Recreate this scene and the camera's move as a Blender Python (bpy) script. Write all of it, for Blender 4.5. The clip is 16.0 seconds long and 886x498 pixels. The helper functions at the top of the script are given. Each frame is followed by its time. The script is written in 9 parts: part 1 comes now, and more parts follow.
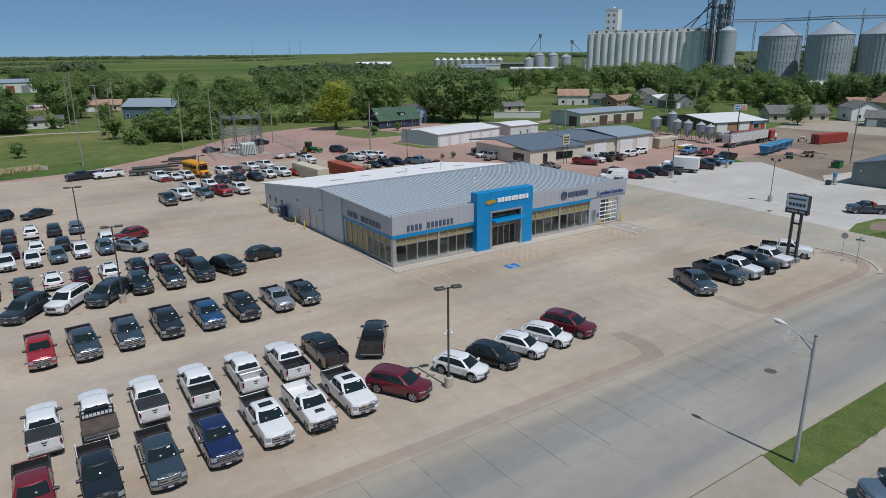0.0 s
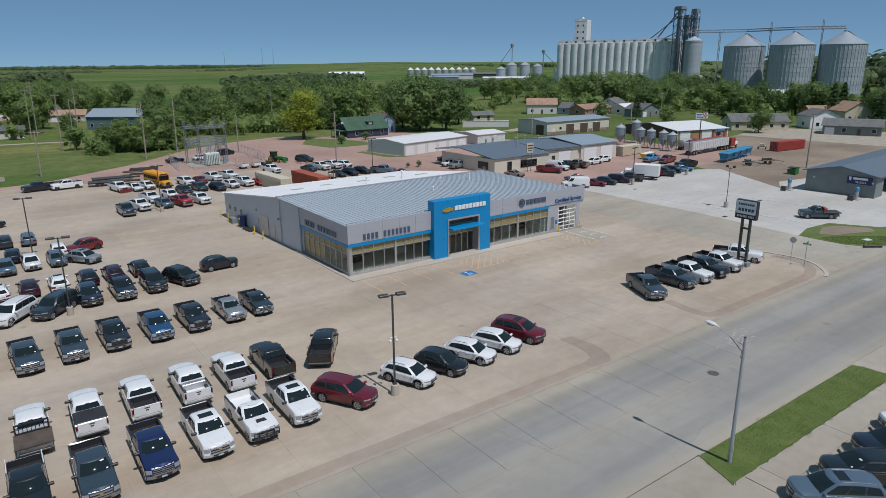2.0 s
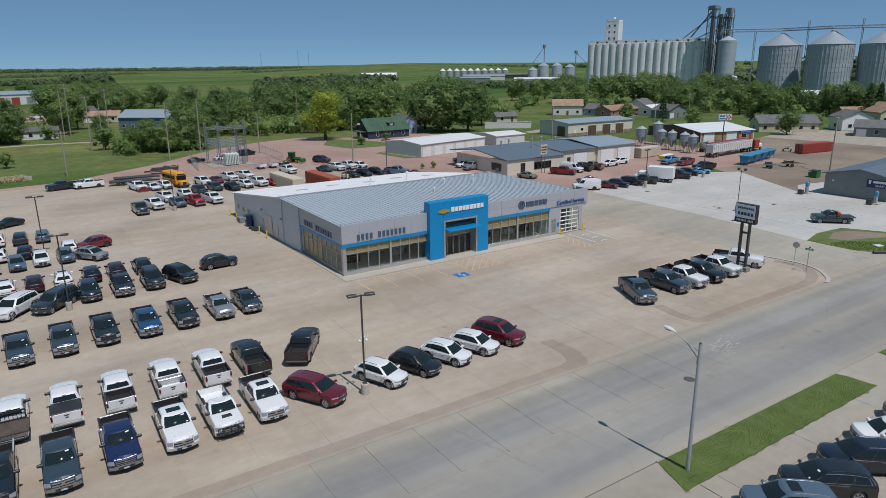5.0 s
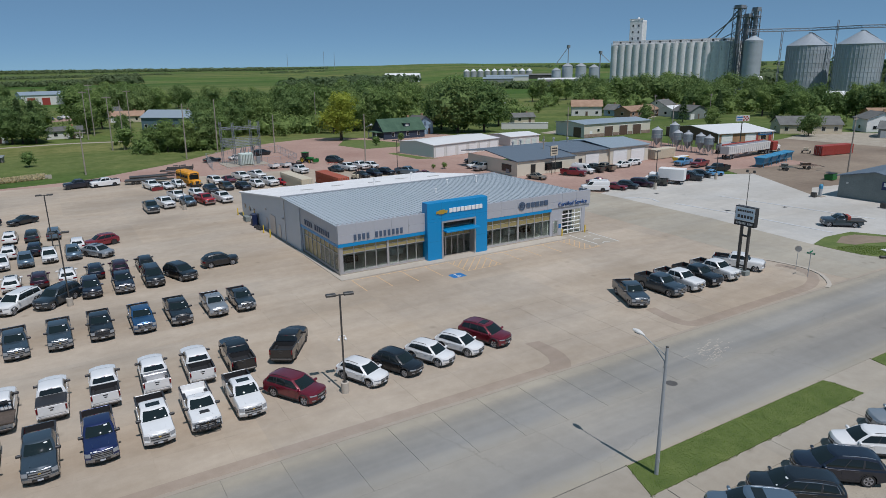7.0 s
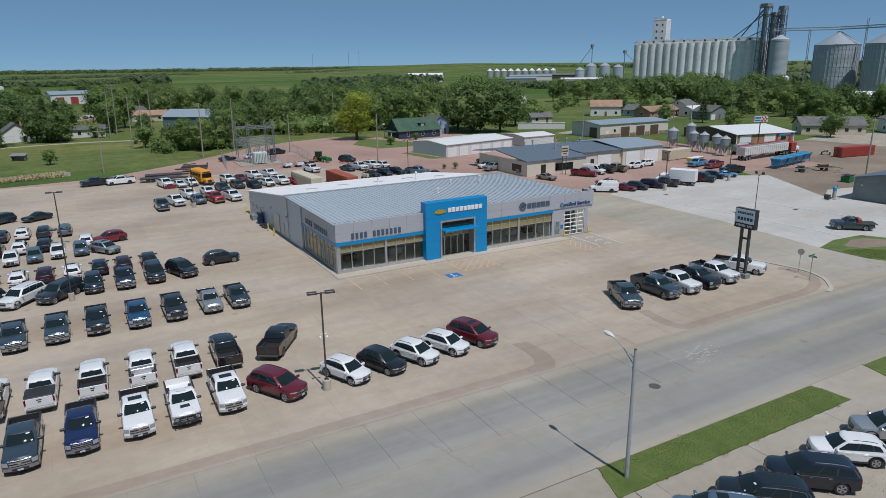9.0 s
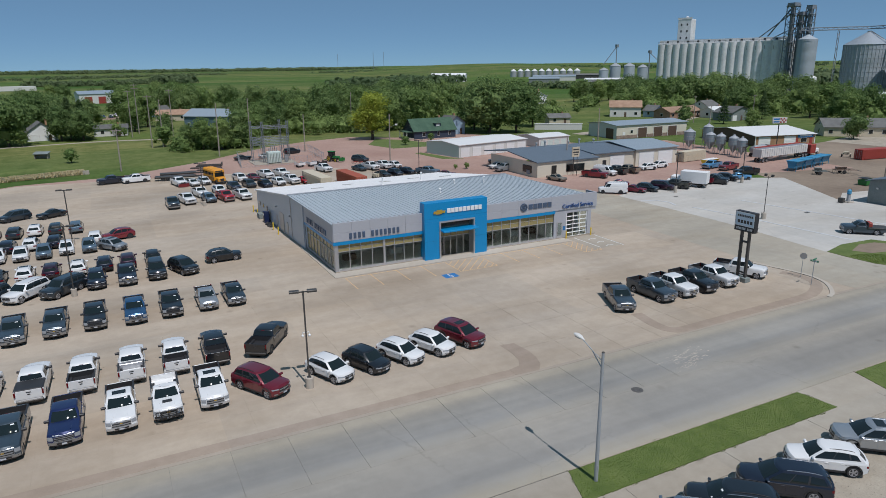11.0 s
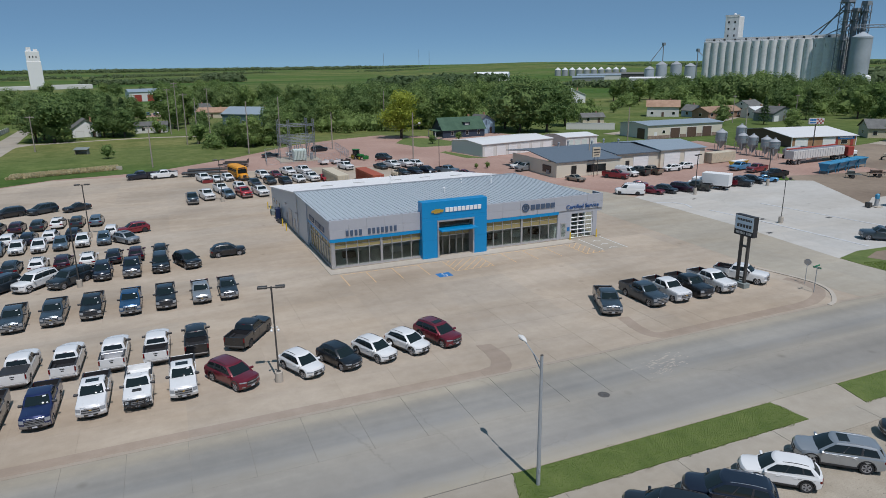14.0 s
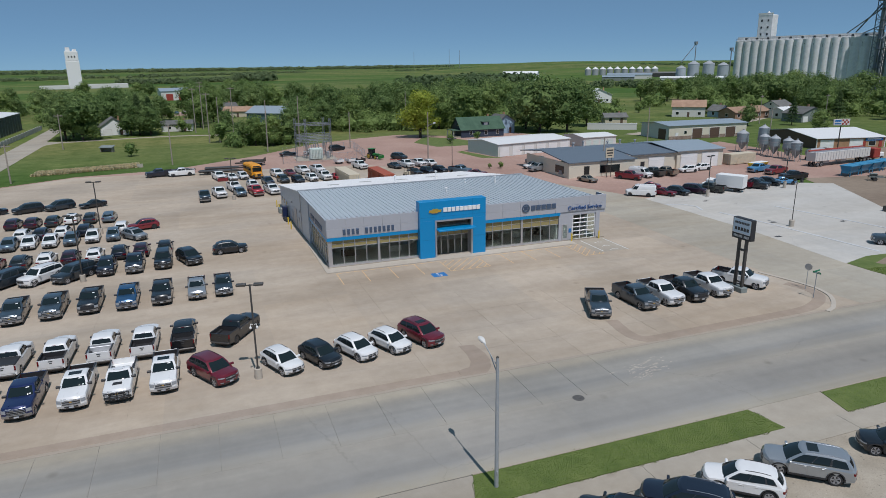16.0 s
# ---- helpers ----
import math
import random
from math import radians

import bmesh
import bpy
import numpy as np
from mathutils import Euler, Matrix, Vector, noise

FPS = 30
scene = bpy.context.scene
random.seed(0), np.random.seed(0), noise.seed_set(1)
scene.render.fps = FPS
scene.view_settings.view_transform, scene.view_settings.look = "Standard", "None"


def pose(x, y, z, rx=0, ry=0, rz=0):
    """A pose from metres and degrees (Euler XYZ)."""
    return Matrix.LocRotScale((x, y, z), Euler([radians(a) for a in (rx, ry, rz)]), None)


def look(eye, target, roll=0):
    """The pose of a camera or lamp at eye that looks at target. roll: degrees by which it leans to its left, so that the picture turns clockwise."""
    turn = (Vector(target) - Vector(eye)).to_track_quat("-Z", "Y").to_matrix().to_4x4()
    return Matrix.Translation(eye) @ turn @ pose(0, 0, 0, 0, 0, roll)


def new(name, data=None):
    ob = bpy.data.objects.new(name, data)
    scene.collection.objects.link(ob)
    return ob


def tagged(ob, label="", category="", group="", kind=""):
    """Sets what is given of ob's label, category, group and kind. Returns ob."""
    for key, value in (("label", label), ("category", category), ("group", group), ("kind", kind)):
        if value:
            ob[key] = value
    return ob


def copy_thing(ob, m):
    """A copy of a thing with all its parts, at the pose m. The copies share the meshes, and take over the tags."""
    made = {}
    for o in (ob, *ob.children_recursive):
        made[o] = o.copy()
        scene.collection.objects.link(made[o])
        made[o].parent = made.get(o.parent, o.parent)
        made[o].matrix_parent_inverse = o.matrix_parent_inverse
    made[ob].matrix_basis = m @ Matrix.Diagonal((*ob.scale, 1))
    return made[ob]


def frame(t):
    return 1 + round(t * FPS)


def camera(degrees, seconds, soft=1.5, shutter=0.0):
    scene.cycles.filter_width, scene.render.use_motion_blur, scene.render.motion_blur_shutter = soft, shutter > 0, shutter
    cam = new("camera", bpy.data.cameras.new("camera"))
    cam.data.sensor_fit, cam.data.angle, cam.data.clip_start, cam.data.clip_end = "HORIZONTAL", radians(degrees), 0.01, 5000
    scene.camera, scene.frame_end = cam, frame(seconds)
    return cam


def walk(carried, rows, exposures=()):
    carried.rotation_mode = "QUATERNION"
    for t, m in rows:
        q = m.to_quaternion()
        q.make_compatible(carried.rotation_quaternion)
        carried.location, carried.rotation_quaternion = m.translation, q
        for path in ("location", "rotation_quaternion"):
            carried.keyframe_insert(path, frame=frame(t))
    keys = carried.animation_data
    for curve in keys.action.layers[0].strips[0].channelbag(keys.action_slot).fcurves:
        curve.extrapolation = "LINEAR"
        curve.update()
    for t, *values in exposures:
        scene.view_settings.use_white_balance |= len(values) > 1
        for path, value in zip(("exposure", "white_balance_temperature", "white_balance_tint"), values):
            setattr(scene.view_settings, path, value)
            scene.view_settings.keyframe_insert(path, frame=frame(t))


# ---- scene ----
cam = camera(68.1, 16.0, 0.45)
METRES, EYE, TILT, LEAN, TURN = 27.28, 24.6, 0.0, -0.8, -33.8
ROWS = [
    (0.0, 0.0, 0.0, 0.0, -0.37, -16.71, 1.24),
    (0.5, 0.0189, -0.0016, -0.0029, -2.35, -15.74, 1.18),
    (1.0, 0.039, -0.0043, -0.0043, -3.06, -15.82, 1.18),
    (1.5, 0.063, -0.0071, -0.0051, -2.8, -16.0, 1.21),
    (2.0, 0.0882, -0.0098, -0.0053, -2.51, -15.96, 1.24),
    (2.5, 0.1148, -0.013, -0.0058, -2.09, -15.84, 1.28),
    (3.0, 0.1428, -0.0157, -0.006, -1.62, -15.83, 1.32),
    (3.5, 0.1721, -0.0183, -0.0058, -1.12, -15.81, 1.34),
    (4.0, 0.2019, -0.0208, -0.0056, -0.61, -15.81, 1.36),
    (6.5, 0.357, -0.0284, -0.0022, 2.08, -15.77, 1.49),
    (7.0, 0.3883, -0.0296, -0.004, 2.62, -15.73, 1.49),
    (7.5, 0.4186, -0.0298, -0.0043, 3.15, -15.72, 1.51),
    (8.0, 0.448, -0.0299, -0.0046, 3.67, -15.72, 1.52),
    (8.5, 0.4773, -0.0293, -0.0056, 4.2, -15.7, 1.53),
    (9.0, 0.5072, -0.0285, -0.0053, 4.74, -15.7, 1.52),
    (11.5, 0.6598, -0.0183, -0.0059, 7.5, -15.64, 1.53),
    (12.0, 0.6975, -0.0135, -0.0062, 8.18, -15.66, 1.55),
    (12.5, 0.735, -0.0095, -0.0067, 8.87, -15.65, 1.54),
    (13.0, 0.771, -0.005, -0.0071, 9.53, -15.65, 1.54),
    (13.5, 0.807, 0.0012, -0.0077, 10.18, -15.64, 1.53),
    (14.0, 0.8433, 0.0073, -0.0084, 10.85, -15.64, 1.53),
    (14.5, 0.8807, 0.0142, -0.009, 11.52, -15.63, 1.53),
    (15.0, 0.9196, 0.0222, -0.0086, 12.21, -15.64, 1.53),
    (15.5, 0.9562, 0.0301, -0.0097, 12.87, -15.62, 1.53),
    (16.0, 0.9924, 0.0382, -0.0095, 13.51, -15.62, 1.56),
]
walk(cam, [(t, pose(0, 0, EYE, TILT, LEAN, TURN) @ pose(METRES * x, METRES * y, METRES * z, 90 + pitch, roll, yaw)) for t, x, y, z, yaw, pitch, roll in ROWS], [(0.0, -0.06, 6000, 13), (16.0, -0.06, 6000, 13)])


# ---- light ----
world = bpy.data.worlds.new("sky")
scene.world = world
world.use_nodes = True
sky = world.node_tree.nodes.new("ShaderNodeTexSky")
sky.sky_type = "NISHITA"
sky.sun_disc = False
sky.sun_elevation = radians(62.5)
sky.sun_rotation = radians(176.5)
sky.altitude = 2000
sky.air_density = 0.42
sky.dust_density = 0.0
sky.ozone_density = 3.0
world.node_tree.nodes["Background"].inputs["Strength"].default_value = 0.072
tint = world.node_tree.nodes.new("ShaderNodeMix")
tint.data_type, tint.blend_type = "RGBA", "MULTIPLY"
tint.inputs[0].default_value = 1.0
tint.inputs[7].default_value = (0.82, 0.98, 1.0, 1)
world.node_tree.links.new(sky.outputs[0], tint.inputs[6])
even = world.node_tree.nodes.new("ShaderNodeMix")  # thin summer haze evens the sky out
even.data_type = "RGBA"
even.inputs[0].default_value = 0.6
even.inputs[7].default_value = (2.4, 4.2, 5.65, 1)
world.node_tree.links.new(tint.outputs[2], even.inputs[6])
world.node_tree.links.new(even.outputs[2], world.node_tree.nodes["Background"].inputs[0])

sun = new("sun", bpy.data.lights.new("sun", "SUN"))
sun.data.energy, sun.data.angle, sun.data.color = 3.5, radians(0.53), (1.0, 0.945, 0.87)
sun.matrix_world = look((3.2, -52, 100), (0, 0, 0))


# ---- materials ----
def tree_of(name):
    m = bpy.data.materials.new(name)
    m.use_nodes = True
    return m, m.node_tree, m.node_tree.nodes["Principled BSDF"]


def noise_node(nt, scale, detail=4.0, rough=0.55, coord="Object"):
    c = nt.nodes.new("ShaderNodeTexCoord")
    n = nt.nodes.new("ShaderNodeTexNoise")
    n.inputs["Scale"].default_value = scale
    n.inputs["Detail"].default_value = detail
    n.inputs["Roughness"].default_value = rough
    nt.links.new(c.outputs[coord], n.inputs["Vector"])
    return n


def ramp(nt, fac, stops):
    r = nt.nodes.new("ShaderNodeValToRGB")
    while len(r.color_ramp.elements) < len(stops):
        r.color_ramp.elements.new(0.5)
    for e, (p, c) in zip(r.color_ramp.elements, stops):
        e.position, e.color = p, (*c, 1)
    nt.links.new(fac, r.inputs["Fac"])
    return r.outputs["Color"]


def mix(nt, a, b, fac, mode="MIX"):
    n = nt.nodes.new("ShaderNodeMix")
    n.data_type, n.blend_type = "RGBA", mode
    for key, v in ((6, a), (7, b), (0, fac)):
        if isinstance(v, bpy.types.NodeSocket):
            nt.links.new(v, n.inputs[key])
        elif key == 0:
            n.inputs[0].default_value = v
        else:
            n.inputs[key].default_value = (*v, 1)
    return n.outputs[2]


def bump(nt, p, height, strength, distance):
    b = nt.nodes.new("ShaderNodeBump")
    b.inputs["Strength"].default_value, b.inputs["Distance"].default_value = strength, distance
    nt.links.new(height, b.inputs["Height"])
    nt.links.new(b.outputs[0], p.inputs["Normal"])


def rough_mat(name, dark, light, big=0.15, fine=3.0, rough=0.85, metal=0.0, vary=0.0, relief=0.02, coord="Object", island=0.0):
    """A surface whose colour drifts between two tones at a large and a fine scale; vary: tone from piece to piece."""
    m, nt, p = tree_of(name)
    a, b = noise_node(nt, big, 5, coord=coord), noise_node(nt, fine, 6, 0.7, coord)
    c = ramp(nt, a.outputs[0], [(0.3, dark), (0.7, light)])
    c = mix(nt, c, ramp(nt, b.outputs[0], [(0.25, (0.55,) * 3), (0.75, (1.0,) * 3)]), 0.6, "MULTIPLY")
    if vary or island:
        o = nt.nodes.new("ShaderNodeObjectInfo" if vary else "ShaderNodeNewGeometry")
        tone = ramp(nt, o.outputs["Random" if vary else "Random Per Island"], [(0.0, (1 - (vary or island),) * 3), (1.0, (1.0,) * 3)])
        c = mix(nt, c, tone, 1.0, "MULTIPLY")
    nt.links.new(c, p.inputs["Base Color"])
    p.inputs["Roughness"].default_value, p.inputs["Metallic"].default_value = rough, metal
    if relief:
        bump(nt, p, b.outputs[0], 0.4, relief)
    return m


def plain(name, colour, rough=0.6, metal=0.0, coat=0.0, soil=0.12):
    m, nt, p = tree_of(name)
    n = noise_node(nt, 2.5, 5, 0.65)
    c = mix(nt, colour, tuple(v * (1 - soil) for v in colour), n.outputs[0])
    nt.links.new(c, p.inputs["Base Color"])
    p.inputs["Roughness"].default_value, p.inputs["Metallic"].default_value = rough, metal
    p.inputs["Coat Weight"].default_value = coat
    return m


def paint(name, colour, flake=0.25):
    m, nt, p = tree_of(name)
    n = noise_node(nt, 1.3, 3)
    c = mix(nt, colour, tuple(v * 0.85 for v in colour), n.outputs[0])
    nt.links.new(c, p.inputs["Base Color"])
    p.inputs["Metallic"].default_value, p.inputs["Roughness"].default_value = flake, 0.32
    p.inputs["Coat Weight"].default_value, p.inputs["Coat Roughness"].default_value = 1.0, 0.05
    return m


def glass(name, colour=(0.022, 0.03, 0.031), rough=0.03):
    m, nt, p = tree_of(name)
    p.inputs["Base Color"].default_value = (*colour, 1)
    p.inputs["Roughness"].default_value = rough
    p.inputs["IOR"].default_value = 1.5
    return m


def clear_glass(name, colour):
    """Tinted panes that one sees through."""
    m = glass(name, colour, 0.02)
    p = m.node_tree.nodes["Principled BSDF"]
    p.inputs["Transmission Weight"].default_value, p.inputs["IOR"].default_value = 1.0, 1.3
    return m


def concrete(name, dark, light, vary=0.07, stain=0.5, lanes=0.0, pours=0.0, cracks=0.0):
    """Broom-finished slabs with tyre-dark drifts, fine grain and some oil spots."""
    m, nt, p = tree_of(name)
    big, mid, fine = noise_node(nt, 0.06, 4, 0.5, "Object"), noise_node(nt, 0.7, 6, 0.7, "Object"), noise_node(nt, 14, 4, 0.7, "Object")
    geo = nt.nodes.new("ShaderNodeNewGeometry")
    for n in (big, mid, fine):
        nt.links.new(geo.outputs["Position"], n.inputs["Vector"])
    c = ramp(nt, big.outputs[0], [(0.32, dark), (0.68, light)])
    c = mix(nt, c, ramp(nt, mid.outputs[0], [(0.3, (0.8, 0.79, 0.77)), (0.7, (1, 1, 1))]), stain, "MULTIPLY")
    c = mix(nt, c, ramp(nt, fine.outputs[0], [(0.2, (0.82,) * 3), (0.8, (1,) * 3)]), 0.5, "MULTIPLY")
    spots = nt.nodes.new("ShaderNodeTexVoronoi")
    spots.inputs["Scale"].default_value = 0.22
    nt.links.new(geo.outputs["Position"], spots.inputs["Vector"])
    c = mix(nt, c, ramp(nt, spots.outputs["Distance"], [(0.02, (0.72, 0.71, 0.69)), (0.1, (1, 1, 1))]), 0.8, "MULTIPLY")
    if lanes:  # dark drifts worn along the direction of travel
        mp = nt.nodes.new("ShaderNodeMapping")
        mp.inputs["Scale"].default_value = (0.012, 0.42, 1.0)
        nt.links.new(geo.outputs["Position"], mp.inputs["Vector"])
        ln = noise_node(nt, 1.0, 3, 0.5)
        nt.links.new(mp.outputs[0], ln.inputs["Vector"])
        c = mix(nt, c, ramp(nt, ln.outputs[0], [(0.36, (0.76, 0.77, 0.79)), (0.62, (1, 1, 1))]), lanes, "MULTIPLY")
        xyz = nt.nodes.new("ShaderNodeSeparateXYZ")
        nt.links.new(geo.outputs["Position"], xyz.inputs[0])
        across = nt.nodes.new("ShaderNodeMapRange")
        across.inputs[1].default_value, across.inputs[2].default_value = 18.6, 30.9
        nt.links.new(xyz.outputs[1], across.inputs[0])
        wob = nt.nodes.new("ShaderNodeMath")
        wob.operation = "MULTIPLY_ADD"
        wob.inputs[1].default_value = 0.12
        nt.links.new(mid.outputs[0], wob.inputs[0])
        nt.links.new(across.outputs[0], wob.inputs[2])
        # pale dusty gutters, two travel lanes polished darker
        c = mix(nt, c, ramp(nt, wob.outputs[0], [(0.06, (1.05, 1.0, 0.9)), (0.2, (0.84, 0.85, 0.88)), (0.42, (0.88, 0.88, 0.89)), (0.56, (1.0, 0.98, 0.95)), (0.7, (0.82, 0.84, 0.88)), (0.88, (0.9, 0.9, 0.9)), (1.03, (1.06, 1.0, 0.9))]), 1.0, "MULTIPLY")
    if vary:
        o = nt.nodes.new("ShaderNodeObjectInfo")
        c = mix(nt, c, ramp(nt, o.outputs["Random"], [(0, (1 - vary, 1 - vary, 1 - vary)), (1, (1, 1, 1))]), 1.0, "MULTIPLY")
    if pours:  # neighbouring pours of unlike age, long pale washed streaks and dusty brown drifts
        snap = nt.nodes.new("ShaderNodeVectorMath")
        snap.operation = "SNAP"
        snap.inputs[1].default_value = (9.2, 13.65, 50.0)
        nt.links.new(geo.outputs["Position"], snap.inputs[0])
        white = nt.nodes.new("ShaderNodeTexWhiteNoise")
        nt.links.new(snap.outputs[0], white.inputs["Vector"])
        c = mix(nt, c, ramp(nt, white.outputs["Value"], [(0.0, (0.955, 0.96, 0.96)), (0.5, (1.01, 1.0, 0.985)), (1.0, (1.06, 1.04, 1.01))]), pours, "MULTIPLY")
        for turn, scale, tones in ((12, (0.035, 0.2, 1.0), [(0.4, (1.0, 1.0, 1.0)), (0.66, (1.1, 1.09, 1.07))]), (-70, (0.03, 0.13, 1.0), [(0.36, (0.86, 0.83, 0.79)), (0.56, (1.0, 1.0, 1.0))])):
            mp2 = nt.nodes.new("ShaderNodeMapping")
            mp2.inputs["Scale"].default_value, mp2.inputs["Rotation"].default_value = scale, (0, 0, radians(turn))
            nt.links.new(geo.outputs["Position"], mp2.inputs["Vector"])
            drift = noise_node(nt, 1.0, 5, 0.6)
            nt.links.new(mp2.outputs[0], drift.inputs["Vector"])
            c = mix(nt, c, ramp(nt, drift.outputs[0], tones), pours, "MULTIPLY")
    if cracks:  # wandering hairline cracks, some of them dirty
        bend = nt.nodes.new("ShaderNodeVectorMath")
        bend.operation = "MULTIPLY_ADD"
        bend.inputs[1].default_value = (1.6, 1.6, 0.0)
        nt.links.new(mid.outputs["Color"], bend.inputs[0])
        nt.links.new(geo.outputs["Position"], bend.inputs[2])
        cell = nt.nodes.new("ShaderNodeTexVoronoi")
        cell.feature = "DISTANCE_TO_EDGE"
        cell.inputs["Scale"].default_value = 0.085
        nt.links.new(bend.outputs[0], cell.inputs["Vector"])
        line = ramp(nt, cell.outputs["Distance"], [(0.0008, (0.55, 0.54, 0.52)), (0.0035, (1.0, 1.0, 1.0))])
        gate = ramp(nt, big.outputs[0], [(0.47, (0.0,) * 3), (0.55, (1.0,) * 3)])
        c = mix(nt, c, mix(nt, (1.0, 1.0, 1.0), line, gate), cracks, "MULTIPLY")
    nt.links.new(c, p.inputs["Base Color"])
    p.inputs["Roughness"].default_value = 0.9
    bump(nt, p, fine.outputs[0], 0.25, 0.01)
    return m


def fields(name):
    """Open grassland: mown near the town, darker and yellower strips of farmland further out."""
    m, nt, p = tree_of(name)
    geo = nt.nodes.new("ShaderNodeNewGeometry")
    a, b, c3 = noise_node(nt, 0.004, 3), noise_node(nt, 0.05, 6, 0.65), noise_node(nt, 1.2, 5, 0.7)
    st = nt.nodes.new("ShaderNodeMapping")
    st.inputs["Scale"].default_value = (0.25, 1.0, 1.0)
    nt.links.new(geo.outputs["Position"], st.inputs["Vector"])
    for n in (b, c3):
        nt.links.new(geo.outputs["Position"], n.inputs["Vector"])
    nt.links.new(st.outputs[0], a.inputs["Vector"])
    c = ramp(nt, a.outputs[0], [(0.34, (0.075, 0.145, 0.036)), (0.44, (0.105, 0.172, 0.045)), (0.54, (0.17, 0.2, 0.075)), (0.62, (0.12, 0.17, 0.05)), (0.7, (0.18, 0.16, 0.09))])
    strips = nt.nodes.new("ShaderNodeMapping")
    strips.inputs["Scale"].default_value, strips.inputs["Rotation"].default_value = (0.0012, 0.011, 1.0), (0, 0, radians(24))
    nt.links.new(geo.outputs["Position"], strips.inputs["Vector"])
    crop = noise_node(nt, 1.0, 4, 0.6)
    nt.links.new(strips.outputs[0], crop.inputs["Vector"])
    c = mix(nt, c, ramp(nt, crop.outputs[0], [(0.38, (0.7, 0.82, 0.72)), (0.5, (1.0, 1.0, 1.0)), (0.6, (1.45, 1.2, 1.3)), (0.66, (0.9, 0.95, 0.9))]), 0.85, "MULTIPLY")
    c = mix(nt, c, ramp(nt, b.outputs[0], [(0.3, (0.55, 0.64, 0.5)), (0.7, (1.15, 1.08, 1.05))]), 0.85, "MULTIPLY")
    tuft = noise_node(nt, 0.28, 5, 0.7)
    nt.links.new(geo.outputs["Position"], tuft.inputs["Vector"])
    c = mix(nt, c, ramp(nt, tuft.outputs[0], [(0.34, (0.62, 0.72, 0.55)), (0.62, (1.12, 1.08, 1.1))]), 0.8, "MULTIPLY")
    c = mix(nt, c, ramp(nt, c3.outputs[0], [(0.25, (0.6,) * 3), (0.75, (1.0,) * 3)]), 0.6, "MULTIPLY")
    nt.links.new(c, p.inputs["Base Color"])
    p.inputs["Roughness"].default_value = 0.95
    p.inputs["Specular IOR Level"].default_value = 0.1
    return m


def leaves(name, dark, light, through_light=0.4, drift=0.0):
    m, nt, p = tree_of(name)
    g = nt.nodes.new("ShaderNodeNewGeometry")
    o = nt.nodes.new("ShaderNodeObjectInfo")
    c = ramp(nt, g.outputs["Random Per Island"], [(0.0, dark), (1.0, light)])
    c = mix(nt, c, ramp(nt, o.outputs["Random"], [(0, (0.72, 0.78, 0.7)), (1, (1.1, 1.05, 1.0))]), 1.0, "MULTIPLY")
    if drift:  # clover, dry and lush patches
        for scale, lo, hi in ((0.35, (0.78, 0.84, 0.75), (1.1, 1.06, 1.05)), (1.8, (0.72, 0.78, 0.7), (1.12, 1.08, 1.05))):
            patchy = noise_node(nt, scale, 4, 0.6)
            nt.links.new(g.outputs["Position"], patchy.inputs["Vector"])
            c = mix(nt, c, ramp(nt, patchy.outputs[0], [(0.35, lo), (0.65, hi)]), drift, "MULTIPLY")
    nt.links.new(c, p.inputs["Base Color"])
    p.inputs["Roughness"].default_value = 0.75
    p.inputs["Specular IOR Level"].default_value = 0.2
    t = nt.nodes.new("ShaderNodeBsdfTranslucent")
    nt.links.new(c, t.inputs["Color"])
    s = nt.nodes.new("ShaderNodeMixShader")
    s.inputs[0].default_value = through_light
    nt.links.new(p.outputs[0], s.inputs[1])
    nt.links.new(t.outputs[0], s.inputs[2])
    nt.links.new(s.outputs[0], nt.nodes["Material Output"].inputs["Surface"])
    return m


def ribbed(name, colour, pitch, axis=0, depth=0.02, metal=0.3, rough=0.45, tint=0.12):
    """Profiled sheet metal: ribs as relief along one axis, with streaks."""
    m, nt, p = tree_of(name)
    tc = nt.nodes.new("ShaderNodeTexCoord")
    w = nt.nodes.new("ShaderNodeTexWave")
    w.wave_type, w.bands_direction = "BANDS", "XYZ"[axis]
    w.inputs["Scale"].default_value = 0.314 / pitch
    nt.links.new(tc.outputs["Object"], w.inputs["Vector"])
    n = noise_node(nt, 0.5, 6, 0.7)
    c = mix(nt, colour, tuple(v * (1 - tint) for v in colour), n.outputs[0])
    nt.links.new(c, p.inputs["Base Color"])
    p.inputs["Metallic"].default_value, p.inputs["Roughness"].default_value = metal, rough
    bump(nt, p, w.outputs[0], 0.6, depth)
    return m


M_LOT = concrete("lot_concrete", (0.4, 0.34, 0.275), (0.505, 0.433, 0.355), 0.05, 0.75, 0.0, 1.0)
M_ROAD = concrete("road_concrete", (0.335, 0.32, 0.287), (0.405, 0.385, 0.345), 0.04, 0.5, 0.75, 0.5, 0.35)
M_PAD = concrete("new_concrete", (0.475, 0.46, 0.432), (0.555, 0.54, 0.51), 0.04, 0.6, 0.0, 0.6, 0.3)
M_PADEDGE = concrete("pad_edge_concrete", (0.52, 0.53, 0.54), (0.6, 0.61, 0.62), 0.0, 0.5)
M_WALK = concrete("walk_concrete", (0.355, 0.32, 0.268), (0.43, 0.39, 0.33), 0.05, 0.8, 0.0, 0.7)
M_BAND = concrete("stained_concrete", (0.345, 0.28, 0.228), (0.41, 0.337, 0.276), 0.05, 0.9, 0.0, 0.8)
M_CROSS = concrete("cross_street_concrete", (0.355, 0.325, 0.272), (0.43, 0.395, 0.33), 0.0, 0.7, 0.0, 1.0, 0.3)
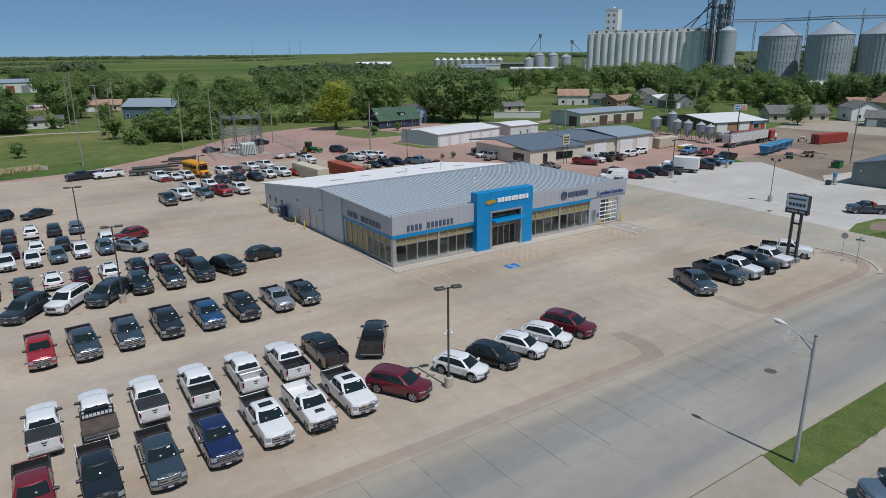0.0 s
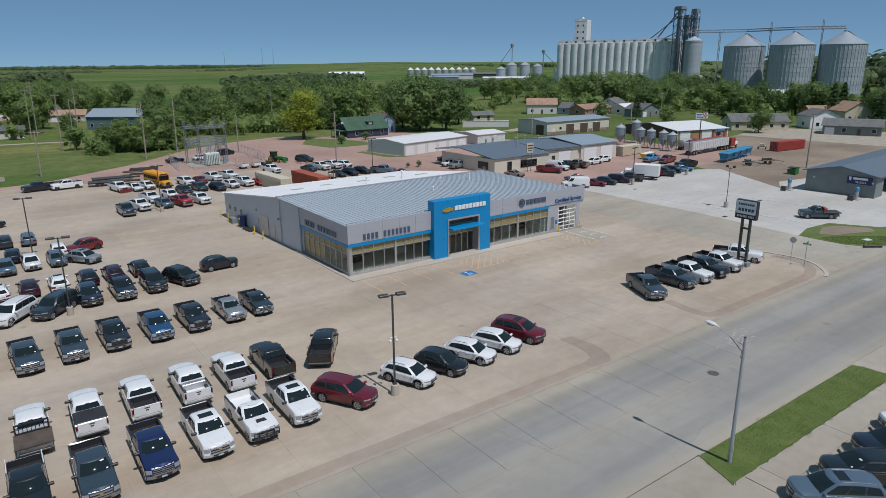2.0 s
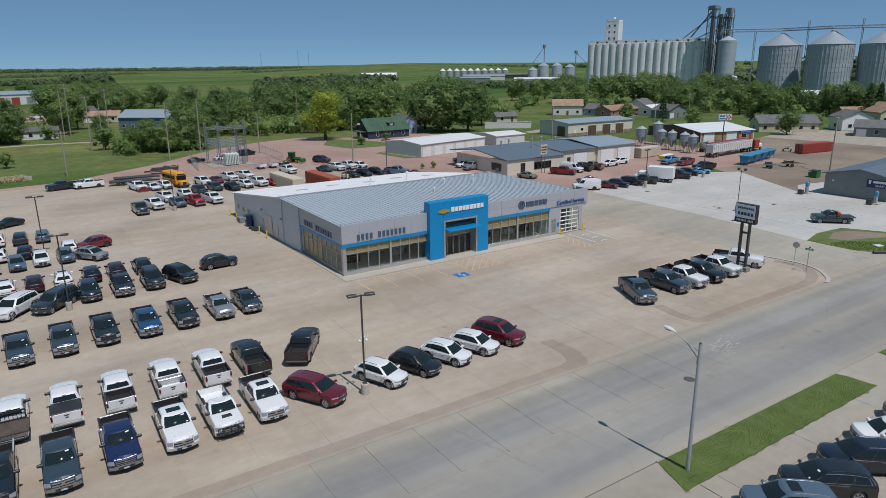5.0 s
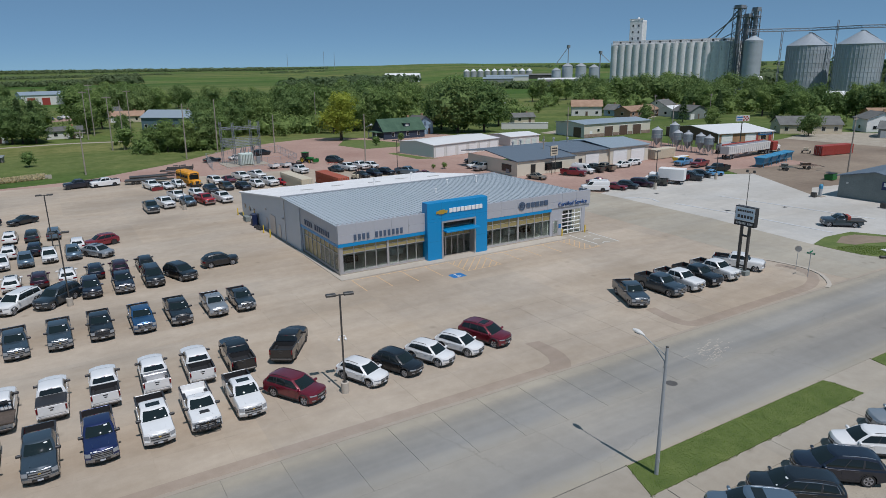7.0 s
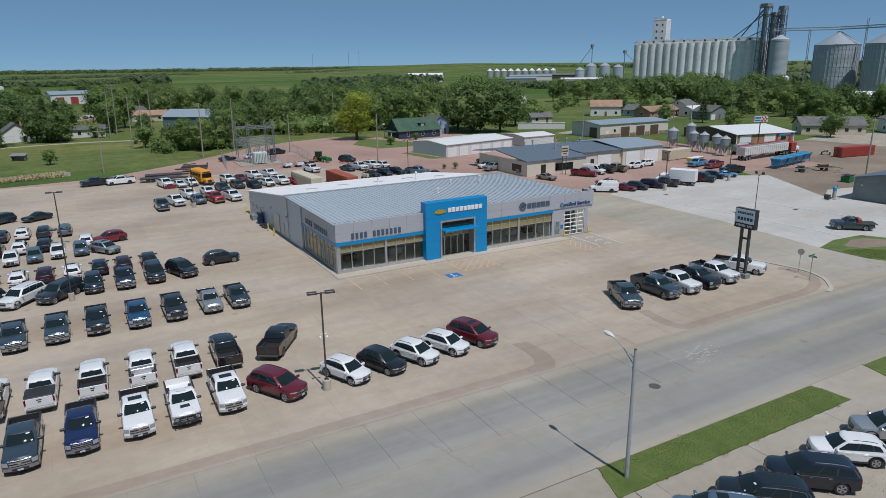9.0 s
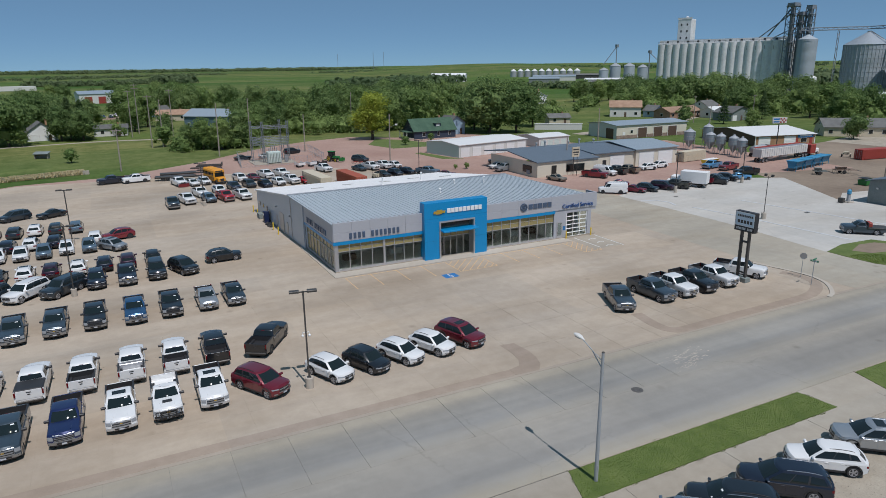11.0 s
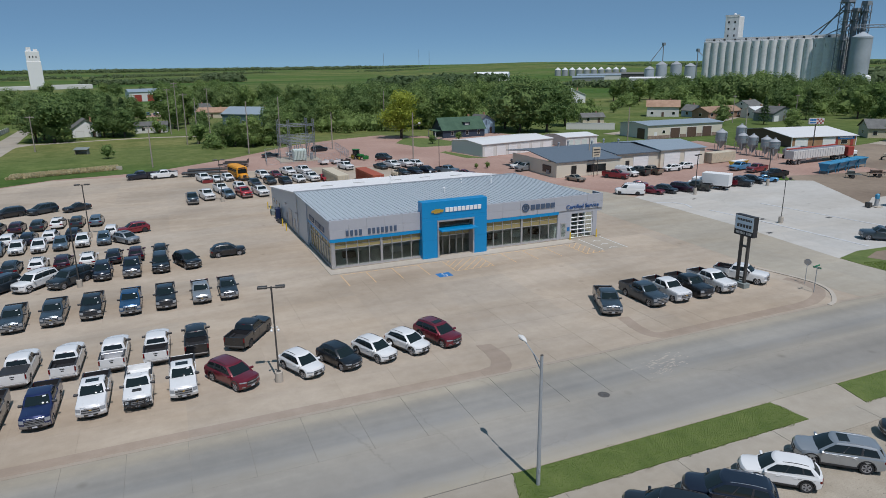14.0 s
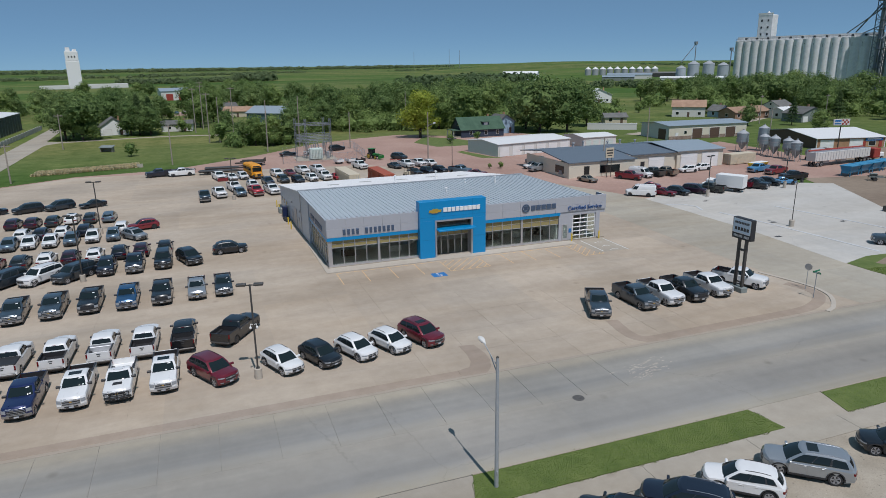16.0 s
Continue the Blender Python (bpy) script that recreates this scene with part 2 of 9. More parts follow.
M_GUTTER = concrete("gutter_concrete", (0.345, 0.295, 0.245), (0.42, 0.365, 0.305), 0.0, 0.7, 0.0, 0.8)
M_CURB = concrete("curb_concrete", (0.44, 0.395, 0.335), (0.53, 0.475, 0.405), 0.06)
M_JOINT = rough_mat("joint_filler", (0.2, 0.19, 0.17), (0.3, 0.28, 0.25), 0.5, 6, coord="Object")
M_PINK = rough_mat("red_gravel", (0.35, 0.215, 0.17), (0.47, 0.32, 0.26), 0.05, 1.2, 0.95, coord="Object")
M_DIRT = rough_mat("bare_dirt", (0.2, 0.15, 0.11), (0.34, 0.27, 0.2), 0.05, 0.9, 0.95)
M_GRIT = rough_mat("tan_gravel", (0.34, 0.295, 0.23), (0.46, 0.405, 0.325), 0.4, 9, 0.95, relief=0.05)
M_FIELD = fields("grassland")
M_TURF = rough_mat("lawn_soil", (0.09, 0.135, 0.028), (0.15, 0.19, 0.05), 0.6, 5, 0.95)
M_BLADE = leaves("grass_blades", (0.085, 0.145, 0.022), (0.17, 0.24, 0.046), 0.25, 0.9)
M_REED = leaves("dry_reed", (0.52, 0.45, 0.28), (0.64, 0.56, 0.37))
M_LEAF = leaves("leaf_green", (0.12, 0.185, 0.058), (0.29, 0.39, 0.135))
M_LEAF_DEEP = leaves("leaf_deep_green", (0.095, 0.155, 0.055), (0.245, 0.335, 0.125))
# far woods: distance haze is mixed into this greyer leaf colour
M_LEAF_HAZED = leaves("leaf_haze_tinted_green", (0.1, 0.145, 0.07), (0.17, 0.225, 0.115))
M_LEAF_LIME = leaves("leaf_yellow_green", (0.21, 0.27, 0.035), (0.45, 0.51, 0.09))
M_NEEDLE = leaves("needle_green", (0.05, 0.09, 0.035), (0.12, 0.18, 0.07))
M_BARK = rough_mat("bark", (0.06, 0.045, 0.035), (0.13, 0.1, 0.08), 1, 8, 0.95)
M_FASCIA = plain("grey_metal_panel", (0.45, 0.46, 0.5), 0.5, 0.2, soil=0.1)
M_WALLMETAL = ribbed("pale_blue_grey_siding", (0.5, 0.55, 0.61), 0.3, 1, 0.015, 0.2)
M_ROOFGREY = plain("weathered_metal_roof", (0.48, 0.53, 0.565), 0.5, 0.15, soil=0.22)
M_ROOFWHITE = rough_mat("white_membrane", (0.82, 0.81, 0.8), (0.89, 0.88, 0.87), 0.2, 2, 0.7, relief=0)
M_BLUE = plain("bright_blue_panel", (0.008, 0.25, 0.55), 0.35, 0.1, soil=0.06)
M_TRIM = plain("silver_trim", (0.5, 0.5, 0.52), 0.35, 0.6)
M_GLASS = glass("dark_glass", (0.013, 0.018, 0.019))
M_SCREEN = glass("windshield_glass", (0.011, 0.018, 0.019))
M_SHOPGLASS = clear_glass("shop_glass", (0.62, 0.7, 0.66))
M_BLIND = plain("gold_tinted_pane", (0.3, 0.25, 0.11), 0.2)
M_LETTER = plain("blue_grey_letter", (0.085, 0.125, 0.2), 0.35, 0.3)
M_WHITE = plain("white_paint", (0.8, 0.8, 0.79), 0.5)
M_OFFWHITE = plain("off_white_siding", (0.66, 0.65, 0.62), 0.6)
M_GOLD = plain("gold_badge", (0.75, 0.5, 0.09), 0.3, 0.7)
M_BLACK = plain("black_plastic", (0.028, 0.028, 0.031), 0.5)
M_RUBBER = plain("tyre_rubber", (0.028, 0.028, 0.03), 0.85)
M_RIM = plain("alloy", (0.42, 0.42, 0.44), 0.4, 0.5)
M_CHROME = plain("chrome", (0.4, 0.42, 0.45), 0.34, 0.8, soil=0.1)
M_LENS = plain("clear_lens", (0.36, 0.39, 0.43), 0.12, 0.3)
M_TAIL = plain("red_lens", (0.15, 0.006, 0.01), 0.15)
M_PLATE = plain("plate", (0.5, 0.52, 0.55), 0.5)
M_STEEL = plain("galvanised_steel", (0.42, 0.44, 0.46), 0.6, 0.25, soil=0.25)
M_DARKSTEEL = plain("dark_bronze_steel", (0.085, 0.08, 0.075), 0.5, 0.4)
M_IRON = plain("worn_cast_iron", (0.15, 0.14, 0.13), 0.6, 0.3, soil=0.4)
M_POLEGREY = plain("grey_pole", (0.3, 0.32, 0.34), 0.5, 0.4)
M_WOODPOLE = rough_mat("weathered_pole_wood", (0.29, 0.25, 0.21), (0.42, 0.37, 0.32), 0.8, 8, 0.9)
M_BINZINC = ribbed("blue_zinc_sheet", (0.3, 0.37, 0.4), 0.25, 2, 0.02, 0.3, 0.45, 0.25)
M_TAN = ribbed("tan_siding", (0.68, 0.63, 0.52), 0.3, 0, 0.015, 0.05, 0.6)
M_TANY = ribbed("tan_siding_end", (0.66, 0.61, 0.5), 0.3, 1, 0.015, 0.05, 0.6)
M_SLATE = ribbed("slate_blue_roof", (0.15, 0.185, 0.225), 0.4, 0, 0.03, 0.2, 0.5)
M_STEELROOF = ribbed("steel_blue_roof", (0.33, 0.39, 0.44), 0.4, 0, 0.03, 0.25, 0.5)
M_WHITEROOF = ribbed("white_sheet_roof", (0.74, 0.74, 0.73), 0.4, 0, 0.02, 0.05, 0.5)
M_BROWN = plain("brown_door", (0.12, 0.075, 0.055), 0.6)
M_BRICK = rough_mat("tan_brick", (0.36, 0.2, 0.11), (0.47, 0.29, 0.17), 0.4, 6, 0.9)
M_STONE = rough_mat("stone_skirt", (0.22, 0.15, 0.12), (0.4, 0.31, 0.25), 1.0, 5, 0.9)
M_SILO = rough_mat("silo_concrete", (0.8, 0.795, 0.785), (0.88, 0.875, 0.865), 0.05, 0.5, 0.85, relief=0)
M_SILOOLD = rough_mat("silo_concrete_old", (0.68, 0.68, 0.67), (0.82, 0.815, 0.8), 0.08, 0.6, 0.85, relief=0)
M_BIN = ribbed("corrugated_bin", (0.43, 0.48, 0.52), 0.6, 2, 0.06, 0.15, 0.6, 0.25)
M_CBLOCK = rough_mat("grey_block", (0.19, 0.22, 0.215), (0.25, 0.28, 0.27), 0.4, 5, 0.85)
M_DARKGREEN = ribbed("dark_green_siding", (0.055, 0.075, 0.072), 0.4, 1, 0.02, 0.1, 0.6)
M_NAVY = plain("navy_siding", (0.03, 0.045, 0.075), 0.6)
M_GREENROOF = rough_mat("green_shingle", (0.045, 0.095, 0.06), (0.075, 0.14, 0.09), 0.5, 6, 0.9)
M_BROWNROOF = rough_mat("brown_shingle", (0.33, 0.205, 0.135), (0.47, 0.31, 0.215), 0.5, 6, 0.9, vary=0.25)
M_GREYROOF = rough_mat("grey_shingle", (0.13, 0.13, 0.125), (0.2, 0.2, 0.19), 0.5, 6, 0.9, vary=0.25)
M_BLUESIDE = plain("blue_siding", (0.3, 0.42, 0.54), 0.6)
M_BARNBLUE = plain("barn_blue_siding", (0.1, 0.165, 0.21), 0.6)
M_PALEGREEN = plain("pale_green_siding", (0.58, 0.66, 0.62), 0.6)
M_ORANGE = plain("rust_orange_paint", (0.42, 0.1, 0.05), 0.6, soil=0.35)
M_REDBOX = plain("red_container_paint", (0.36, 0.055, 0.04), 0.6, soil=0.3)
M_CREAM = plain("cream_paint", (0.6, 0.53, 0.4), 0.6, soil=0.2)
M_BUS = plain("school_bus_yellow", (0.75, 0.32, 0.015), 0.45)
M_TRACTOR = plain("tractor_green", (0.02, 0.17, 0.035), 0.45)
M_HOPPER = plain("hopper_blue", (0.06, 0.28, 0.48), 0.5, soil=0.25)
M_VENDBLUE = plain("vending_dark_blue", (0.012, 0.022, 0.07), 0.35)
M_LINE = rough_mat("worn_yellow_line", (0.58, 0.385, 0.19), (0.7, 0.48, 0.27), 1.5, 6, 0.8, relief=0)
M_WLINE = rough_mat("worn_white_line", (0.6, 0.59, 0.56), (0.72, 0.71, 0.69), 1.5, 6, 0.8, relief=0)
M_HCBLUE = plain("parking_blue", (0.03, 0.17, 0.42), 0.7)
M_WATER = glass("ditch_water", (0.05, 0.06, 0.04), 0.08)
M_SIGNBLUE = plain("wash_sign_blue", (0.02, 0.03, 0.12), 0.5)
M_YELLOW = plain("safety_yellow", (0.65, 0.45, 0.03), 0.6)
M_STREETGREEN = plain("street_sign_green", (0.01, 0.2, 0.1), 0.5)
M_STOPBACK = plain("bare_sign_back", (0.4, 0.4, 0.4), 0.5, 0.6)


# ---- building blocks ----
def part(name, bm, material, parent=None, label=""):
    """Links a bmesh as one mesh object under a thing or part."""
    me = bpy.data.meshes.new(name)
    bm.normal_update()
    for e in bm.edges:
        e.smooth = len(e.link_faces) == 2 and e.calc_face_angle(0) < 0.6
    for f in bm.faces:
        f.smooth = True
    bm.to_mesh(me)
    bm.free()
    me.materials.append(material)
    ob = new(name, me)
    ob.parent = parent
    if material is M_SHOPGLASS:
        ob.visible_shadow = False  # lets daylight into the showroom
    if label:
        ob["label"] = label
    return ob


def box(bm, x0, x1, y0, y1, z0, z1, m=None):
    v = [bm.verts.new((x, y, z)) for z in (z0, z1) for y in (y0, y1) for x in (x0, x1)]
    for i in ((0, 2, 3, 1), (4, 5, 7, 6), (0, 1, 5, 4), (2, 6, 7, 3), (0, 4, 6, 2), (1, 3, 7, 5)):
        bm.faces.new([v[k] for k in i])
    if m is not None:
        bmesh.ops.transform(bm, matrix=m, verts=v)
    return bm


def boxes(*dims):
    bm = bmesh.new()
    for d in dims:
        box(bm, *d)
    return bm


def rbox(x0, x1, y0, y1, z0, z1, r=0.03):
    """A box with its edges chamfered."""
    bm = boxes((x0, x1, y0, y1, z0, z1))
    bmesh.ops.bevel(bm, geom=list(bm.edges), offset=r, segments=1, affect="EDGES")
    return bm


def tube(bm, a, b, r0, r1=None, n=8):
    """A tapered round bar from a to b."""
    a, b = Vector(a), Vector(b)
    r1 = r0 if r1 is None else r1
    q = (b - a).to_track_quat("Z", "Y").to_matrix()
    rings = []
    for c, r in ((a, r0), (b, r1)):
        rings.append([bm.verts.new(c + q @ Vector((r * math.cos(k * math.tau / n), r * math.sin(k * math.tau / n), 0))) for k in range(n)])
    for k in range(n):
        bm.faces.new((rings[0][k], rings[0][(k + 1) % n], rings[1][(k + 1) % n], rings[1][k]))
    bm.faces.new(rings[0][::-1])
    bm.faces.new(rings[1])
    return bm


def tubes(*rows):
    bm = bmesh.new()
    for r in rows:
        tube(bm, *r)
    return bm


def lathe(profile, n=24, cx=0.0, cy=0.0):
    """Turns rows of (radius, z) round the upright axis."""
    bm = bmesh.new()
    rings = [[bm.verts.new((cx + r * math.cos(k * math.tau / n), cy + r * math.sin(k * math.tau / n), z)) for k in range(n)] for r, z in profile]
    for a, b in zip(rings, rings[1:]):
        for k in range(n):
            bm.faces.new((a[k], a[(k + 1) % n], b[(k + 1) % n], b[k]))
    bm.faces.new(rings[0][::-1])
    bm.faces.new(rings[-1])
    return bm


def strip(points, wide, z0, z1, steps=4):
    """A bar of even width along a smoothed run of points in the plan."""
    p = [Vector((x, y, 0)) for x, y in points]
    run = []
    for k in range(len(p) - 1):
        a, b, c, d = p[max(k - 1, 0)], p[k], p[k + 1], p[min(k + 2, len(p) - 1)]
        for j in range(steps):
            t = j / steps
            run.append(0.5 * (2 * b + (c - a) * t + (2 * a - 5 * b + 4 * c - d) * t * t + (3 * b - a - 3 * c + d) * t ** 3))
    run.append(p[-1])
    bm = bmesh.new()
    rows = []
    for k, q in enumerate(run):
        d = (run[min(k + 1, len(run) - 1)] - run[max(k - 1, 0)]).normalized()
        n = Vector((-d.y, d.x, 0)) * wide / 2
        rows.append([bm.verts.new((v.x, v.y, z)) for v, z in ((q - n, z0), (q + n, z0), (q + n, z1), (q - n, z1))])
    for a, b in zip(rows, rows[1:]):
        for k in range(4):
            bm.faces.new((a[k], a[(k + 1) % 4], b[(k + 1) % 4], b[k]))
    bm.faces.new(rows[0])
    bm.faces.new(rows[-1][::-1])
    bmesh.ops.recalc_face_normals(bm, faces=bm.faces)
    return bm


def prism(points, z0, z1):
    """A slab with a polygon plan."""
    bm = bmesh.new()
    lo = [bm.verts.new((x, y, z0)) for x, y in points]
    hi = [bm.verts.new((x, y, z1)) for x, y in points]
    bm.faces.new(hi)
    bm.faces.new(lo[::-1])
    for k in range(len(points)):
        j = (k + 1) % len(points)
        bm.faces.new((lo[k], lo[j], hi[j], hi[k]))
    bmesh.ops.recalc_face_normals(bm, faces=bm.faces)
    return bm


def extrude_x(points, x0, x1):
    """A bar along x with the section given as (y, z)."""
    bm = bmesh.new()
    a = [bm.verts.new((x0, y, z)) for y, z in points]
    b = [bm.verts.new((x1, y, z)) for y, z in points]
    bm.faces.new(a)
    bm.faces.new(b[::-1])
    for k in range(len(points)):
        j = (k + 1) % len(points)
        bm.faces.new((a[k], a[j], b[j], b[k]))
    bmesh.ops.recalc_face_normals(bm, faces=bm.faces)
    return bm


def thing(name, x, y, z=0.0, turn=0.0, label="", category="", group="", kind=""):
    ob = new(name)
    ob.empty_display_size = 0.2
    ob.matrix_basis = pose(x, y, z, 0, 0, turn)
    return tagged(ob, label, category, group, kind)


def structure(name, bm, material, label="", category=""):
    return tagged(part(name, bm, material), label, category, "", "structure")


def letters(name, text, size, depth, material, m, parent, label=""):
    cu = bpy.data.curves.new(name, "FONT")
    cu.body, cu.size, cu.extrude = text, size, depth
    tmp = new(name + "_outline", cu)
    me = bpy.data.meshes.new_from_object(tmp.evaluated_get(bpy.context.evaluated_depsgraph_get()))
    bpy.data.objects.remove(tmp)
    me.materials.clear()
    me.materials.append(material)
    ob = new(name, me)
    ob.parent = parent
    ob.matrix_basis = m
    if label:
        ob["label"] = label
    return ob


# ---- ground ----
def land():
    """One sheet to the horizon: flat in town, rolling further out, with a long hill in the north-east."""
    bm = bmesh.new()
    radii = [0, 40, 90, 150, 220, 300, 400, 520, 660, 820, 1000, 1250, 1550, 1900, 2300, 2800, 3400, 4100, 4900]
    n, rows = 120, []
    for r in radii:
        row = []
        for k in range(n if r else 1):
            a = k * math.tau / n
            x, y = 40 + r * math.cos(a), 60 + r * math.sin(a)
            far = max(0.0, r - 900)
            z = -0.06 + 0.0042 * far + min(1, far / 800) * 7 * noise.noise((x * 0.0011, y * 0.0011, 3.0))
            hill = math.exp(-((math.degrees(a) - 57) / 9) ** 2) * max(0.0, min(1.0, (r - 1000) / 900))
            z += 21 * hill * (1.0 if r < 2400 else max(0.2, 1 - (r - 2400) / 1500))
            row.append(bm.verts.new((x, y, z)))
        rows.append(row)
    for k in range(n):
        bm.faces.new((rows[0][0], rows[1][k], rows[1][(k + 1) % n]))
    for a, b in zip(rows[1:], rows[2:]):
        for k in range(n):
            bm.faces.new((a[k], b[k], b[(k + 1) % n], a[(k + 1) % n]))
    return structure("ground", bm, M_FIELD, "green grassland and farm fields reaching to the horizon", "ground")


land()
structure("lot_base", prism([(-70, 30.9), (101, 30.9), (101, 42), (100.5, 60), (100.5, 86), (96, 92), (88, 118), (62, 150), (-5.6, 159.2), (-18.7, 150.2), (-24, 146), (-24, 120), (-70, 118)], -0.05, -0.012), M_LOT, "worn beige concrete of the dealership lot", "pavement")
structure("road_base", boxes((-160, 420, 18.6, 30.88, -0.05, -0.02)), M_JOINT, "dark joint filler under the grey road slabs", "road")
structure("gravel_alley", prism([(-18.8, 150.1), (-5.6, 159.1), (62, 150), (88, 118), (100, 130), (150, 150), (128, 215), (105, 206), (91, 217), (75, 212), (58, 202.6), (36, 179), (17, 164.5), (10.9, 162.3), (-5.4, 160.5), (-18.9, 151.5)], -0.055, -0.02), M_PINK, "packed reddish gravel of the back yard", "ground")
structure("yard_lawn", prism([(92.4, 163.3), (94.0, 148.8), (99.4, 146.4), (97.4, 150.5), (94.8, 164.5)], -0.05, -0.008), M_TURF, "green lawn patch beside the storage shed", "grass")
structure("yard_lawn", prism([(88.4, 190.9), (91.6, 177.2), (106.7, 176.5), (107.5, 186), (104.5, 196.9), (97, 206)], -0.05, -0.008), M_TURF, "green lawn in front of the navy house", "grass")
structure("gravel_yard", prism([(96, 88), (99, 85), (119, 93.2), (128, 90.5), (143, 90), (170, 84), (176, 150), (100, 130), (88, 118)], -0.055, -0.016), M_PINK, "packed reddish gravel beside the tan shop", "ground")
structure("dirt_yard", prism([(143, 89), (131, 62), (138, 66), (172, 60), (218, 74), (214, 120), (172, 112), (170, 95)], -0.055, -0.02), M_DIRT, "bare tan dirt yard with tyre tracks", "ground")
structure("wash_drive", prism([(214, 120), (218, 74), (262, 90), (246, 128)], -0.055, -0.022), M_GRIT, "pale dusty street in front of the houses", "road")
structure("cross_street", prism([(86.2, 31.0), (131, 29.6), (110.6, 36.4), (97.2, 41.9), (99.2, 60), (99.6, 85.2), (98.0, 92), (88.2, 117.5), (87.0, 100), (86.4, 80), (85.6, 60), (85.3, 44), (86.1, 38), (85.9, 34)], -0.05, -0.008), M_CROSS, "worn grey concrete street beside the lot", "road")
structure("new_pad", prism([(97.2, 42), (110, 36.5), (131, 29.2), (165, 24), (172, 60), (138, 66), (131, 62), (144, 83), (128, 92), (119.3, 93.2), (99.6, 85.3), (99.2, 60)], -0.05, -0.004), M_PAD, "fresh pale concrete pad", "pavement")
structure("south_drive", boxes((-160, 37.05, -30, 18.55, -0.05, -0.006), (57.5, 67.0, 15.6, 18.61, -0.05, -0.006), (37.05, 40.5, 15.56, 18.61, -0.05, -0.006)), M_WALK, "pale concrete driveways across the road", "pavement")
walk_base = structure("sidewalk", boxes((37.1, 200, 13.62, 15.64, -0.05, -0.02)), M_JOINT, "pale concrete sidewalk beside the grass strip", "pavement")
for k in range(20):
    part("slab", boxes((38.75 + 8.4 * (k - 1) + (6.75 if k == 0 else 0.0), 38.72 + 8.4 * k, 13.63, 15.63, -0.03, 0.0)), M_WALK, walk_base)
structure("south_lot", boxes((37.1, 200, -40, 13.65, -0.05, -0.02)), M_GRIT, "tan gravel parking area", "ground")
structure("verge_corner", prism([(97.3, 41.9), (102.3, 43.2), (108.4, 42.8), (111.7, 36.8), (131, 29.5), (131, 27), (104, 31.1), (100.6, 32.2), (98.3, 33.9), (97.4, 35.7), (97.2, 39.0)], -0.05, 0.03), M_TURF, "patchy green grass corner with bare soil", "grass")
structure("bare_patch", prism([(100.6, 40.6), (104.4, 42.0), (107.2, 41.6), (110.0, 37.6), (108.4, 36.2), (103.6, 38.2), (101.6, 38.6)], -0.04, 0.036), M_DIRT, "bare brown soil in the grass corner", "ground")
for name, pts in (("verge", [(36.8, 18.5), (58.6, 18.5), (59.15, 15.65), (35.8, 15.65)]), ("verge", [(65.8, 18.5), (120, 18.5), (120, 15.65), (65.1, 15.65)])):
    structure(name, prism(pts, -0.05, 0.03), M_TURF, "mown green grass strip beside the road", "grass")


def blades(name, pts, count, size, material, label):
    """Tufts of grass inside a convex plan."""
    rnd = random.Random(5)
    bm = bmesh.new()
    xs, ys = [p[0] - 0.2 for p in pts] + [pts[0][0] + 0.2], [p[1] for p in pts]
    ys = [min(ys) - 0.2, max(ys) + 0.2]
    done = 0
    while done < count:
        x, y = rnd.uniform(min(xs), max(xs)), rnd.uniform(min(ys), max(ys))
        sign = [((b[0] - a[0]) * (y - a[1]) - (b[1] - a[1]) * (x - a[0])) / math.hypot(b[0] - a[0], b[1] - a[1]) for a, b in zip(pts, pts[1:] + pts[:1])]
        ragged = 0.03 + 0.22 * noise.noise((x * 1.3, y * 1.3, 1.0))
        if not (all(s > -ragged for s in sign) or all(s < ragged for s in sign)):
            continue
        done += 1
        a, h, lean = rnd.uniform(0, math.tau), size * rnd.uniform(0.6, 1.5), rnd.uniform(0.2, 0.8)
        d, s = Vector((math.cos(a), math.sin(a), 0)), Vector((-math.sin(a), math.cos(a), 0))
        p = Vector((x, y, 0.0))
        w = size * 0.35
        v = [bm.verts.new(q) for q in (p - s * w, p + s * w, p + s * w * 0.4 + d * h * lean + Vector((0, 0, h)), p - s * w * 0.4 + d * h * lean + Vector((0, 0, h)))]
        bm.faces.new(v)
    return tagged(part(name, bm, material), label, "grass", "", "stuff")


blades("verge_grass", [(36.8, 18.5), (35.8, 15.6), (59.15, 15.6), (58.6, 18.5)], 26000, 0.05, M_BLADE, "short green grass on the roadside strip")
blades("verge_grass", [(65.8, 18.5), (65.1, 15.55), (92, 15.55), (92, 18.5)], 14000, 0.05, M_BLADE, "short green grass on the further roadside strip")
blades("corner_grass", [(97.5, 41.6), (97.5, 35.7), (100.6, 32.4), (116, 31), (108.0, 36.0), (103.2, 38.0), (101.0, 38.6)], 6000, 0.08, M_BLADE, "patchy green grass on the corner")
blades("ditch_reeds", [(-15.6, 165.4), (-4.5, 168.0), (7.7, 170.8), (7.2, 177.5), (-15.4, 171.9)], 9000, 0.4, M_REED, "dry tan reeds along the ditch")
structure("country_lane", strip([(-22.2, 247.8), (-18, 248), (-2.4, 250.9), (12.7, 252.4), (22.6, 250.5), (40, 246.4), (62, 244)], 3.0, -0.055, -0.02), M_GRIT, "pale gravel lane past the houses", "road")
structure("parking_pad", prism([(6, 366), (30, 366), (34, 396), (4, 396)], -0.055, -0.02), M_PINK, "packed reddish gravel beside the far warehouse", "pavement")
